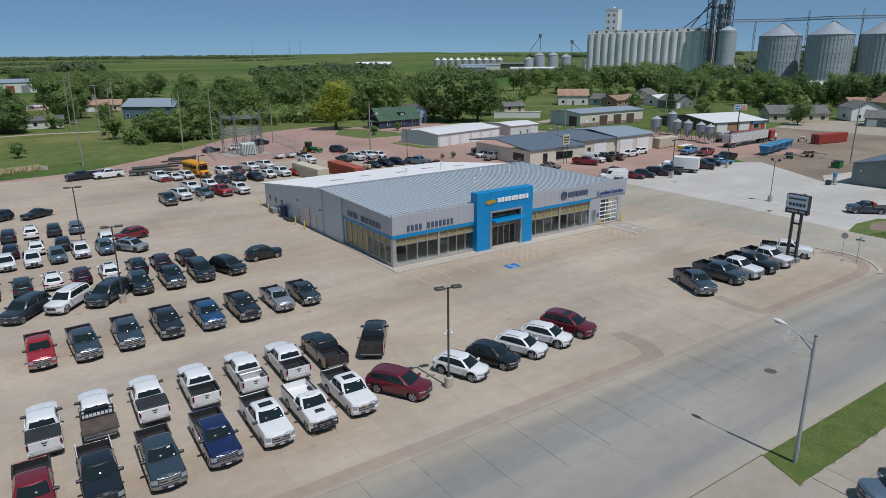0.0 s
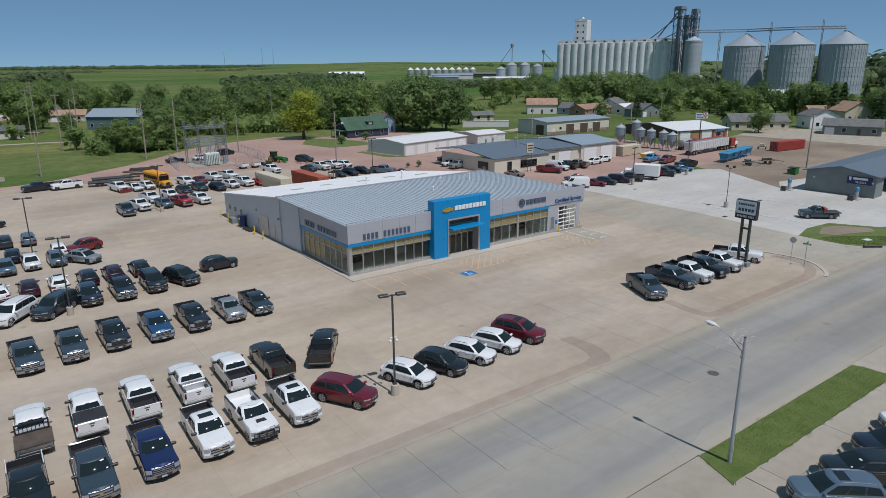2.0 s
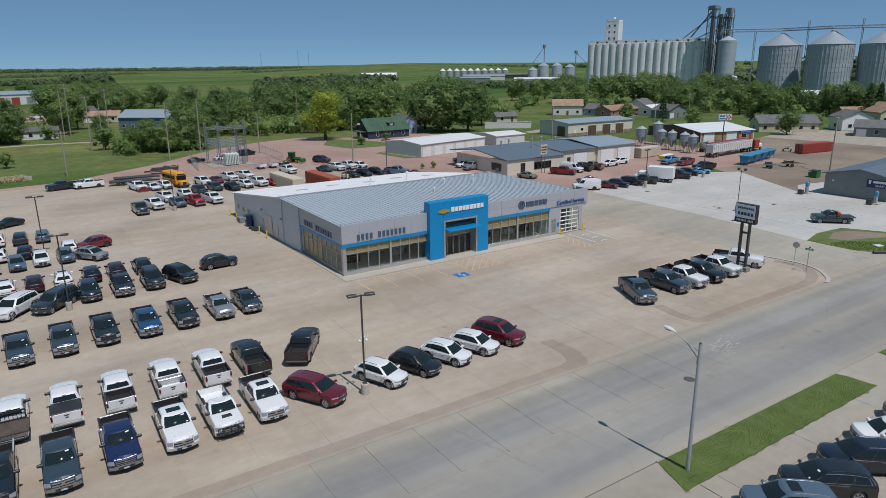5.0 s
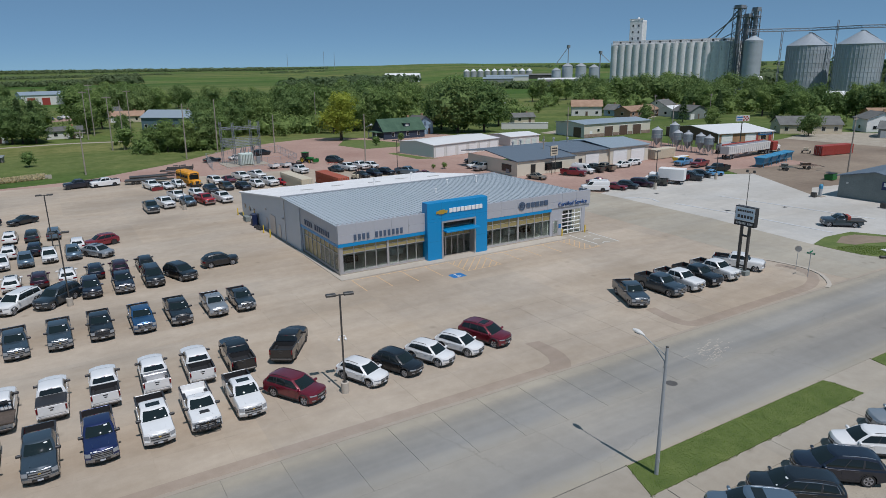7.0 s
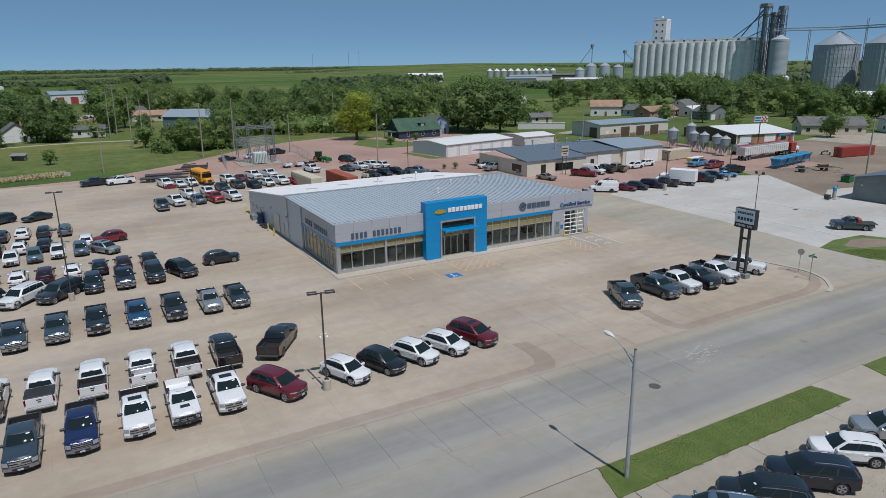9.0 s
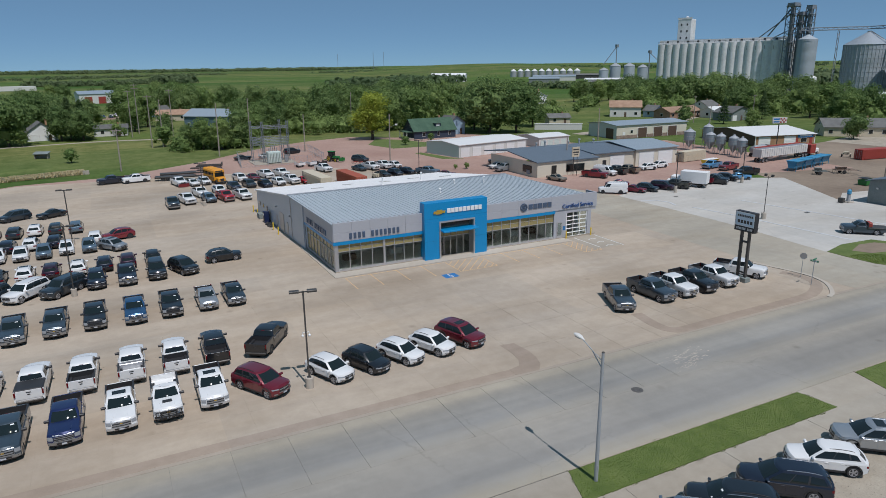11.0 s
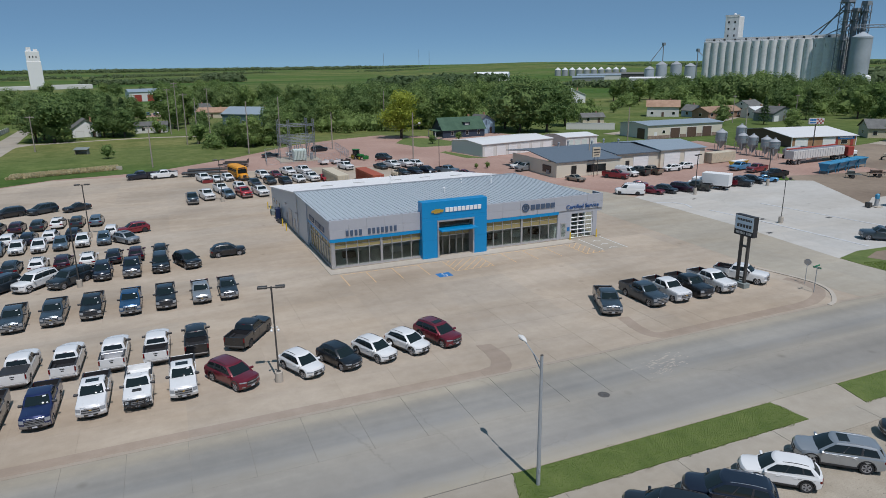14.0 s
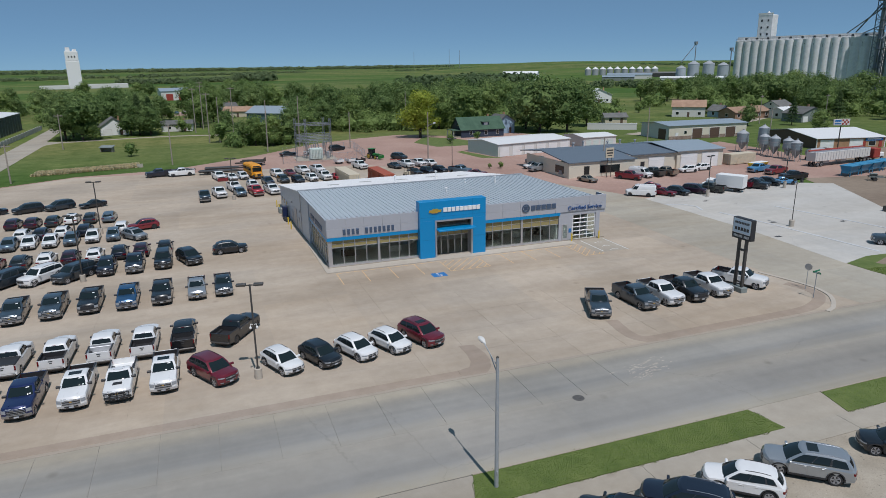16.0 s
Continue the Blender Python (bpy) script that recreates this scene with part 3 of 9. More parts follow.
structure("side_street", prism([(-33.0, 118), (-24.9, 118), (-25.0, 180), (-26.0, 236), (-25.6, 241), (-22.0, 246.2), (-22.0, 249.4), (-27.5, 252), (-30.5, 300), (-31.5, 330), (-37.0, 330), (-35.9, 300), (-34.2, 243), (-33.4, 215)], -0.055, -0.018), M_WALK, "pale concrete side street", "road")
structure("town_street", prism([(165, 176), (232, 196), (300, 232), (300, 240), (230, 204), (163, 182)], -0.055, -0.022), M_GRIT, "pale street between lawns", "road")

# kerb round the corner island
structure("kerb", strip([(80.9, 30.75), (82.3, 31.3), (84.0, 32.7), (85.2, 34.2), (85.8, 36.0), (85.8, 37.6), (85.5, 39.4), (85.0, 41.4), (84.5, 43.2)], 0.45, -0.02, 0.07), M_CURB, "pale concrete kerb rounding the corner", "kerb")
bm = boxes((36.8, 58.6, 18.5, 18.62, -0.03, 0.045), (65.8, 120, 18.5, 18.62, -0.03, 0.045))
structure("kerb", bm, M_GUTTER, "low pale kerb along the grass strip", "kerb")


# ---- dealership building ----
BX0, BX1, BY0, BYR, BY1 = 36.7, 77.0, 64.9, 84.2, 106.0  # left, right, front, ridge, rear
EAVE, RIDGE, BACK = 6.15, 6.65, 4.05


def roof_z(y):
    """Height of the roof over the plan's depth."""
    if y <= BYR:
        return EAVE + (RIDGE - EAVE) * (y - BY0) / (BYR - BY0)
    return RIDGE + (BACK - RIDGE) * (y - BYR) / (BY1 - BYR)


def left_x(y):
    return BX0 - 0.9 * (y - BY0) / (BY1 - BY0)


def slab_quad(bm, a, b, c, d, t):
    """A plate with the given top corners and a thickness straight down."""
    v = [bm.verts.new(p) for p in (a, b, c, d)] + [bm.verts.new((p[0], p[1], p[2] - t)) for p in (a, b, c, d)]
    for i in ((0, 1, 2, 3), (7, 6, 5, 4), (0, 4, 5, 1), (1, 5, 6, 2), (2, 6, 7, 3), (3, 7, 4, 0)):
        bm.faces.new([v[k] for k in i])


dealer = thing("dealership_building", BX0, BY0, 0, 0, "long grey car dealership with a bright blue entrance portal", "building")


def at_dealer(ob):
    """Keeps a part that was drawn in world metres where it is, under the dealership."""
    ob.matrix_basis = pose(-BX0, -BY0, 0)
    return ob


def dpart(name, bm, mat, label="", parent=None):
    ob = part(name, bm, mat, parent or dealer, label)
    return at_dealer(ob) if parent is None else ob


# left wall, back wall, right wall as plates with thickness
bm = bmesh.new()
ys = [78.0, BYR, 97.0, BY1]
for ya, yb in zip(ys, ys[1:]):
    v = []
    for dx in (0.0, 0.25):
        v += [bm.verts.new((left_x(ya) + dx, ya, 0)), bm.verts.new((left_x(yb) + dx, yb, 0)), bm.verts.new((left_x(yb) + dx, yb, roof_z(yb) - 0.15)), bm.verts.new((left_x(ya) + dx, ya, roof_z(ya) - 0.15))]
    for i in ((3, 2, 1, 0), (4, 5, 6, 7), (0, 4, 7, 3), (1, 2, 6, 5), (3, 7, 6, 2)):
        bm.faces.new([v[k] for k in i])
dpart("side_wall", bm, M_WALLMETAL, "pale blue-grey ribbed metal siding")
dpart("back_wall", boxes((left_x(BY1), 71.0, BY1 - 0.25, BY1, 0, BACK - 0.15)), M_WALLMETAL)
dpart("end_wall", boxes((74.7, 74.95, 66.3, BYR, 0, 6.0), (71.0, 71.25, BYR, BY1, 0, 3.8)), M_WALLMETAL)
dpart("floor_slab", boxes((BX0 - 0.05, 77.0, BY0 - 0.08, BY0 + 0.2, 0, 0.14), (BX0 - 0.3, 75, BY0 + 0.2, 104, -0.03, 0.02)), M_WALK, "pale concrete plinth")

# grey standing-seam roof with its seams, and the white rear roof
bm = bmesh.new()
slab_quad(bm, (BX0 - 0.1, BY0 + 0.25, EAVE), (75.6, BY0 + 0.25, EAVE), (73.3, BYR, RIDGE), (left_x(BYR) - 0.35, BYR, RIDGE), 0.14)
roof_front = dpart("roof", bm, M_ROOFGREY, "grey standing-seam metal roof")
for k in range(62):
    f = (k + 0.5) / 62
    xa, xb = BX0 - 0.1 + f * (75.6 - BX0 + 0.1), left_x(BYR) - 0.35 + f * (73.3 - left_x(BYR) + 0.35)
    bm = bmesh.new()
    slab_quad(bm, (xa - 0.035, BY0 + 0.27, EAVE + 0.065), (xa + 0.035, BY0 + 0.27, EAVE + 0.065), (xb + 0.035, BYR, RIDGE + 0.065), (xb - 0.035, BYR, RIDGE + 0.065), 0.08)
    at_dealer(part("roof_seam", bm, M_ROOFGREY, dealer))
dpart("snow_guard_strip", boxes(*[(BX0 + 0.1 + 0.62 * k, BX0 + 0.32 + 0.62 * k, BY0 + 0.45, BY0 + 0.6, EAVE + 0.03, EAVE + 0.16) for k in range(62)]), M_TRIM)["kind"] = "stuff"
bm = bmesh.new()
for ya, yb in ((BYR, 97.0), (97.0, BY1)):
    slab_quad(bm, (left_x(ya) - 0.3, ya, roof_z(ya)), (71.4, ya, roof_z(ya)), (71.4, yb, roof_z(yb)), (left_x(yb) - 0.3, yb, roof_z(yb)), 0.16)
dpart("roof", bm, M_ROOFWHITE, "white membrane roof of the rear wing")
dpart("ridge_cap", extrude_x([(BYR - 0.3, RIDGE + 0.03), (BYR, RIDGE + 0.13), (BYR + 0.3, RIDGE + 0.03)], left_x(BYR) - 0.35, 73.3), M_TRIM)
dpart("drip_edge", boxes((left_x(BY1) - 0.36, 71.5, BY1 - 0.02, BY1 + 0.12, BACK - 0.2, BACK + 0.02)), M_WHITE)
for x, y in ((43, 93), (49, 95), (55, 93.5), (61, 95), (66, 92.5)):
    bm = bmesh.new()
    z = roof_z(y)
    slab_quad(bm, (x - 0.9, y - 0.6, roof_z(y - 0.6) + 0.06), (x + 0.9, y - 0.6, roof_z(y - 0.6) + 0.06), (x + 0.9, y + 0.6, roof_z(y + 0.6) + 0.06), (x - 0.9, y + 0.6, roof_z(y + 0.6) + 0.06), 0.1)
    dpart("skylight", bm, plain("skylight_panel", (0.45, 0.44, 0.42), 0.3) if x == 43 else bpy.data.materials["skylight_panel"])
for x, y, h in ((56.5, 75.5, 0.5), (66.0, 79.0, 0.9), (61.5, 80.5, 0.5), (52.0, 87.0, 1.0), (59.5, 88.5, 1.2)):
    z = roof_z(y)
    bm = lathe([(0.12, z - 0.05), (0.12, z + h), (0.2, z + h), (0.2, z + h + 0.14), (0.05, z + h + 0.2)], 10, x, y)
    dpart("roof_vent", bm, M_WHITE)

# front: stub walls, glazing, fascia panels, blue stripe
dpart("corner_post", rbox(BX0, BX0 + 0.45, BY0, BY0 + 0.45, 0.1, 3.5, 0.02), M_TRIM)
for a, c in ((BX0 + 0.45, 48.6), (57.8, 69.5)):
    dpart("sill", boxes((a, c, BY0 + 0.05, BY0 + 0.3, 0.1, 0.38)), M_TRIM)
dpart("service_wall", boxes((69.5, 71.7, BY0, BY0 + 0.3, 0.1, 4.2), (75.5, 76.2, BY0, BY0 + 0.3, 0.1, 4.2), (71.7, 75.5, BY0, BY0 + 0.3, 3.75, 4.2)), M_FASCIA)
dpart("end_pier", boxes((76.2, 77.0, BY0 + 0.02, BY0 + 1.4, 3.75, 4.2)), M_FASCIA)


def fascia(x0, x1, z0, z1, n):
    for k in range(n):
        a, b = x0 + (x1 - x0) * k / n, x0 + (x1 - x0) * (k + 1) / n
        at_dealer(part("panel", rbox(a + 0.008, b - 0.008, BY0 - 0.12, BY0 + 0.1, z0, z1, 0.008), M_FASCIA, dealer))


fascia(BX0 - 0.12, 48.55, 3.95, 5.0, 5)
fascia(BX0 - 0.12, 48.55, 5.015, EAVE + 0.14, 5)
fascia(57.85, 77.05, 4.25, 5.2, 7)
fascia(57.85, 77.05, 5.215, EAVE + 0.2, 7)
dpart("fascia_back", boxes((BX0, 48.6, BY0 + 0.1, BY0 + 0.22, 3.5, EAVE + 0.1), (57.8, 77.0, BY0 + 0.1, BY0 + 0.22, 3.85, EAVE + 0.15), (76.8, 77.02, BY0 + 0.22, BY0 + 2.2, 4.2, EAVE + 0.15)), M_FASCIA)
for k in range(4):  # return of the fascia along the side
    a, b = BY0 + 0.12 + 13.0 * k / 4, BY0 + 0.12 + 13.0 * (k + 1) / 4
    at_dealer(part("panel", rbox(BX0 - 0.15, BX0 + 0.05, a + 0.008, b - 0.008, 3.9, 6.0 + 0.1, 0.008), M_FASCIA, dealer))
for dims in ((BX0 - 0.17, 48.55, BY0 - 0.14, BY0 + 0.08, 3.52, 3.93), (BX0 - 0.17, BX0 + 0.03, BY0 + 0.08, 78.0, 3.52, 3.88), (57.85, 69.6, BY0 - 0.14, BY0 + 0.08, 3.83, 4.23)):
    dpart("stripe", boxes(dims), M_BLUE, "bright blue stripe under the fascia")


def glazing(x0, x1, z0, zt, z1, n, wide=()):
    """A row of tall panes with a row of tinted transom panes above."""
    for k in range(n):
        a, b = x0 + (x1 - x0) * k / n, x0 + (x1 - x0) * (k + 1) / n
        at_dealer(part("pane", boxes((a + 0.04, b - 0.04, BY0 + 0.14, BY0 + 0.18, z0, zt)), M_SHOPGLASS, dealer))
        at_dealer(part("transom_pane", boxes((a + 0.04, b - 0.04, BY0 + 0.14, BY0 + 0.18, zt + 0.08, z1)), M_BLIND, dealer))
        at_dealer(part("mullion", boxes((a - 0.045, a + 0.045, BY0 + 0.06, BY0 + 0.24, z0, z1)), M_TRIM, dealer))
    dpart("transom_bar", boxes((x0, x1, BY0 + 0.06, BY0 + 0.24, zt, zt + 0.08), (x0, x1, BY0 + 0.1, BY0 + 0.2, (zt + z1) / 2, (zt + z1) / 2 + 0.04)), M_TRIM)


glazing(BX0 + 0.45, 43.1, 0.38, 2.55, 3.52, 4)
glazing(43.35, 48.6, 0.38, 2.55, 3.52, 4)
dpart("post", boxes((43.1, 43.35, BY0 + 0.02, BY0 + 0.26, 0.1, 3.52)), M_TRIM)
glazing(57.85, 63.55, 0.38, 2.55, 3.83, 4)
glazing(63.8, 69.5, 0.38, 2.55, 3.83, 4)
dpart("post", boxes((63.55, 63.8, BY0 + 0.02, BY0 + 0.26, 0.1, 3.83)), M_TRIM)
for k in range(8):  # side glazing
    a, b = BY0 + 0.5 + 12.0 * k / 8, BY0 + 0.5 + 12.0 * (k + 1) / 8
    at_dealer(part("pane", boxes((BX0 + 0.1, BX0 + 0.14, a + 0.04, b - 0.04, 0.38, 2.55)), M_BLIND if k > 3 else M_SHOPGLASS, dealer))
    at_dealer(part("transom_pane", boxes((BX0 + 0.1, BX0 + 0.14, a + 0.04, b - 0.04, 2.63, 3.52)), M_BLIND, dealer))
    at_dealer(part("mullion", boxes((BX0 + 0.02, BX0 + 0.2, a - 0.045, a + 0.045, 0.1, 3.52)), M_TRIM, dealer))
dpart("sill", boxes((BX0 + 0.02, BX0 + 0.25, BY0 + 0.5, 78.0, 0.1, 0.38), (BX0 + 0.02, BX0 + 0.2, BY0 + 0.5, 77.4, 2.55, 2.63)), M_TRIM)
dpart("side_return", boxes((BX0, BX0 + 0.25, 77.4, 78.0, 0.38, 3.52), (BX0 + 0.05, BX0 + 0.3, 65.4, 78.0, 3.52, 6.0)), M_WALLMETAL)
M_SHOWTILE = rough_mat("showroom_tile", (0.56, 0.55, 0.52), (0.66, 0.65, 0.62), 0.4, 3, 0.3, relief=0)
M_SHOWWALL = rough_mat("showroom_wall", (0.68, 0.69, 0.66), (0.78, 0.79, 0.76), 0.3, 2, 0.8, relief=0)
dpart("showroom_floor", boxes((BX0 + 0.3, 69.4, BY0 + 0.42, BY0 + 7.0, 0.02, 0.1)), M_SHOWTILE)
dpart("inner_wall", boxes((BX0 + 0.3, 69.4, BY0 + 7.0, BY0 + 7.15, 0.1, 3.9), (69.3, 69.45, BY0 + 0.4, BY0 + 7.0, 0.1, 3.9), (58.2, 58.4, BY0 + 3.0, BY0 + 7.0, 0.1, 3.9)), M_SHOWWALL)
dpart("inner_ceiling", boxes((BX0 + 0.3, 69.4, BY0 + 0.45, BY0 + 7.0, 3.9, 4.0)), M_SHOWWALL)
for k in range(5):
    x = (39.2, 45.8, 60.4, 64.6, 67.6)[k]
    desk = tagged(part("desk", rbox(x, x + 1.7, BY0 + 4.2, BY0 + 5.0, 0.1, 0.85, 0.02), (M_BROWN, M_WHITE)[k % 2]), "plain office desk behind the showroom glass", "desk", "showroom desks")
for k, (x, z, m) in enumerate(((42.5, 2.2, M_REDBOX), (47.0, 2.0, M_HCBLUE), (61.0, 2.1, M_WHITE), (66.0, 2.0, M_HOPPER))):
    tagged(part("wall_poster", rbox(x, x + 1.6, BY0 + 6.94, BY0 + 6.99, z - 0.7, z + 0.7, 0.01), m), "large coloured poster on the showroom wall", "poster", "showroom posters")

# blue portal with its recess, canopy and doors
PX0, PX1, PZ, PY = 48.55, 57.85, 7.6, 64.15
OX0, OX1, OZ = 50.65, 55.95, 5.05
for name, dims in (("portal_leg", (PX0, OX0, PY, BY0 + 0.6, 0.0, OZ)), ("portal_leg", (OX1, PX1, PY, BY0 + 0.6, 0.0, OZ)), ("portal_head", (PX0, PX1, PY, BY0 + 0.6, OZ + 0.006, PZ))):
    dpart(name, rbox(*dims, 0.015), M_BLUE, "bright blue metal cladding")
dpart("portal_seam", boxes((OX0 - 0.01, OX0 + 0.01, PY - 0.004, PY, OZ, PZ), (OX1 - 0.01, OX1 + 0.01, PY - 0.004, PY, OZ, PZ), (53.29, 53.31, PY - 0.004, PY, OZ, PZ),
                           (PX0, OX0, PY - 0.004, PY, 2.5, 2.52), (OX1, PX1, PY - 0.004, PY, 2.5, 2.52), (PX0, PX1, PY - 0.004, PY, 5.5, 5.52)), plain("blue_seam", (0.004, 0.13, 0.3), 0.5))
dpart("portal_frame", boxes((OX0, OX0 + 0.22, PY - 0.1, BY0 + 0.4, 0.02, OZ), (OX1 - 0.22, OX1, PY - 0.1, BY0 + 0.4, 0.02, OZ), (OX0 + 0.22, OX1 - 0.22, PY - 0.1, BY0 + 0.4, OZ - 0.2, OZ)), M_TRIM)
dpart("canopy", rbox(OX0 + 0.15, OX1 + 0.1, PY - 1.1, BY0 + 0.2, 3.72, 3.95, 0.03), M_BLUE, "bright blue flat entrance canopy")
dpart("canopy_glass", boxes((OX0 + 0.25, OX1 - 0.25, PY + 0.3, PY + 0.36, 3.98, OZ - 0.22)), M_SHOPGLASS)
dpart("door_head", boxes((OX0 + 0.22, OX1 - 0.22, BY0 + 0.3, BY0 + 0.4, 2.6, 2.7)), M_TRIM)
for k in range(5):
    a = OX0 + 0.22 + (OX1 - OX0 - 0.44) * k / 5
    b = a + (OX1 - OX0 - 0.44) / 5
    d = at_dealer(part("door" if k in (1, 2) else "pane", boxes((a + 0.05, b - 0.05, BY0 + 0.32, BY0 + 0.37, 0.12, 2.6)), M_SHOPGLASS, dealer))
    part("frame", boxes((a, a + 0.05, BY0 + 0.29, BY0 + 0.4, 0.05, 2.6), (b - 0.05, b, BY0 + 0.29, BY0 + 0.4, 0.05, 2.6), (a + 0.05, b - 0.05, BY0 + 0.29, BY0 + 0.4, 0.02, 0.12)), M_TRIM, d)
    at_dealer(part("transom_pane", boxes((a + 0.05, b - 0.05, BY0 + 0.32, BY0 + 0.37, 2.72, 3.7)), M_BLIND, dealer))
    if k in (1, 2):
        part("handle", tubes(((b - 0.15 if k == 1 else a + 0.15, BY0 + 0.26, 0.9), (b - 0.15 if k == 1 else a + 0.15, BY0 + 0.26, 1.35), 0.02)), M_CHROME, d)

# service bay: sectional glass door, side door, lamp
bay = dpart("bay_door", boxes((71.75, 75.45, BY0 + 0.12, BY0 + 0.16, 0.05, 3.75)), M_SHOPGLASS, "white-framed glazed overhead door")
for k in range(7):
    z = 0.05 + 3.62 * k / 6
    part("rail", boxes((71.75, 75.45, BY0 + 0.06, BY0 + 0.2, z, z + 0.1)), M_WHITE, bay)
for k in range(4):
    x = 71.75 + 3.6 * k / 3
    part("stile", boxes((x, x + 0.1, BY0 + 0.07, BY0 + 0.19, 0.05, 3.75)), M_WHITE, bay)
sd = dpart("side_door", boxes((70.0, 70.95, BY0 - 0.05, BY0 + 0.02, 0.1, 2.5)), M_TRIM, "grey glazed walk-in door")
part("pane", boxes((70.15, 70.8, BY0 - 0.07, BY0 - 0.052, 0.5, 2.35)), M_SHOPGLASS, sd)
part("handle", tubes(((70.85, BY0 - 0.1, 1.0), (70.85, BY0 - 0.1, 1.25), 0.02)), M_CHROME, sd)
dpart("wall_sign", rbox(71.1, 71.55, BY0 - 0.04, BY0 - 0.005, 1.2, 1.8, 0.01), M_HCBLUE, "small blue notice")
for x in (71.35, 75.85):
    b = tagged(part("bollard", lathe([(0.1, 0), (0.1, 1.1), (0.06, 1.17)], 10), M_YELLOW), "yellow steel bollard beside the bay door", "bollard", "bay bollards")
    b.matrix_basis = pose(x, BY0 - 0.55, 0)

# lettering on the fascia: brand names as blocks of their size
def blocks(name, x0, x1, z0, z1, n, y, mat, parent, gap=0.22, skip=(), depth=0.09, lean=0.0):
    step = (x1 - x0) / n
    for k in range(n):
        if k in skip:
            continue
        a, b = x0 + step * k, x0 + step * (k + 1 - gap)
        o = part(name, rbox(a, b, y - depth, y, z0, z1, 0.02), mat, parent)
        if parent is dealer:
            at_dealer(o)


M_CERTBLUE = plain("certified_blue", (0.03, 0.09, 0.26), 0.4)
blocks("sign_block", 38.6, 45.5, 4.2, 4.92, 12, BY0 - 0.13, M_LETTER, dealer, 0.4, skip=(4,))
blocks("sign_block", 51.8, 57.05, 6.1, 6.68, 9, PY - 0.01, M_WHITE, dealer, gap=0.14)
blocks("sign_block", 64.95, 68.95, 5.0, 5.7, 5, BY0 - 0.13, M_LETTER, dealer, gap=0.16)
for k in range(12):  # the same row on the side
    if k == 4:
        continue
    y = 76.3 - 0.75 * k
    at_dealer(part("sign_block", rbox(BX0 - 0.26, BX0 - 0.16, y - 0.45, y, 4.2, 4.9, 0.02), M_LETTER, dealer))

bm = bmesh.new()
cx, cz = 50.65, 6.36
v = [(cx - 0.85, cz - 0.2), (cx - 0.75, cz + 0.12), (cx - 0.35, cz + 0.12), (cx - 0.35, cz + 0.25), (cx + 0.45, cz + 0.25), (cx + 0.45, cz + 0.12), (cx + 0.9, cz + 0.12), (cx + 0.8, cz - 0.2), (cx + 0.35, cz - 0.2), (cx + 0.35, cz - 0.3), (cx - 0.45, cz - 0.3), (cx - 0.45, cz - 0.2)]
lo = [bm.verts.new((x, PY - 0.01, z)) for x, z in v]
hi = [bm.verts.new((x, PY - 0.12, z)) for x, z in v]
bm.faces.new(hi)
for k in range(len(v)):
    j = (k + 1) % len(v)
    bm.faces.new((lo[k], lo[j], hi[j], hi[k]))
bmesh.ops.recalc_face_normals(bm, faces=bm.faces)
dpart("badge", bm, M_GOLD, "gold slanted cross badge")
bm = bmesh.new()
for r0, r1, d in ((0.42, 0.58, 0.1),):
    n = 24
    ring = [[bm.verts.new((64.15 + r * math.cos(k * math.tau / n), BY0 - 0.13 - dd, 5.36 + r * math.sin(k * math.tau / n))) for k in range(n)] for r, dd in ((r0, 0), (r0, d), (r1, d), (r1, 0))]
    for a, b in zip(ring, ring[1:]):
        for k in range(n):
            bm.faces.new((a[k], a[(k + 1) % n], b[(k + 1) % n], b[k]))
for k in (-0.2, 0.0, 0.2):
    box(bm, 64.07 + k, 64.23 + k, BY0 - 0.2, BY0 - 0.13, 5.1, 5.62)
dpart("ring_badge", bm, M_LETTER, "round grey ring badge")
at_dealer(letters("sign_text", "Certified Service", 0.82, 0.05, M_CERTBLUE, pose(0, 0, 0), dealer)).matrix_basis = pose(70.75 - BX0, -0.2, 4.5, 90, 0, 0)

# doors, lamps and a gutter pipe on the long side
for y, w, h in ((92.5, 1.0, 2.1), (86.5, 0.95, 2.1), (89.6, 2.6, 3.0)):
    d = dpart("wall_door", rbox(left_x(y) - 0.06, left_x(y) - 0.005, y - w / 2, y + w / 2, 0.02, h, 0.01), M_TRIM, "plain pale grey steel door")
for y in (84.5, 92.5):
    dpart("wall_lamp", rbox(left_x(y) - 0.25, left_x(y) - 0.01, y - 0.15, y + 0.15, 3.3, 3.55, 0.03), M_TRIM)
dpart("downpipe", tubes(((left_x(BYR) - 0.1, BYR - 0.4, 0.1), (left_x(BYR) - 0.1, BYR - 0.4, RIDGE - 0.4), 0.06)), M_TRIM)
for y in (99, 101.5, 104):
    w = dpart("window", rbox(left_x(y) - 0.05, left_x(y) - 0.005, y - 0.4, y + 0.4, 1.6, 2.3, 0.01), M_GLASS)

# walk in front, parking lines
structure("front_walk", boxes((BX0 - 0.7, 71.4, 62.9, BY0 - 0.1, -0.03, 0.06), (BX0 - 0.7, BX0 - 0.18, BY0 - 0.1, 79.0, -0.03, 0.06)), M_CURB, "pale raised walk along the shop front", "pavement")
structure("ramp", boxes((71.5, 76.6, 58.0, BY0 - 0.12, -0.02, 0.006)), M_WALK, "pale concrete apron of the service bay", "pavement")
for x in (37.1, 40.3, 43.7, 47.1, 59.1, 62.4, 65.9):
    structure("stall_line", boxes((x - 0.06, x + 0.06, 58.0, 62.4, -0.01, 0.0045)), M_LINE, "worn yellow-orange parking line", "line")
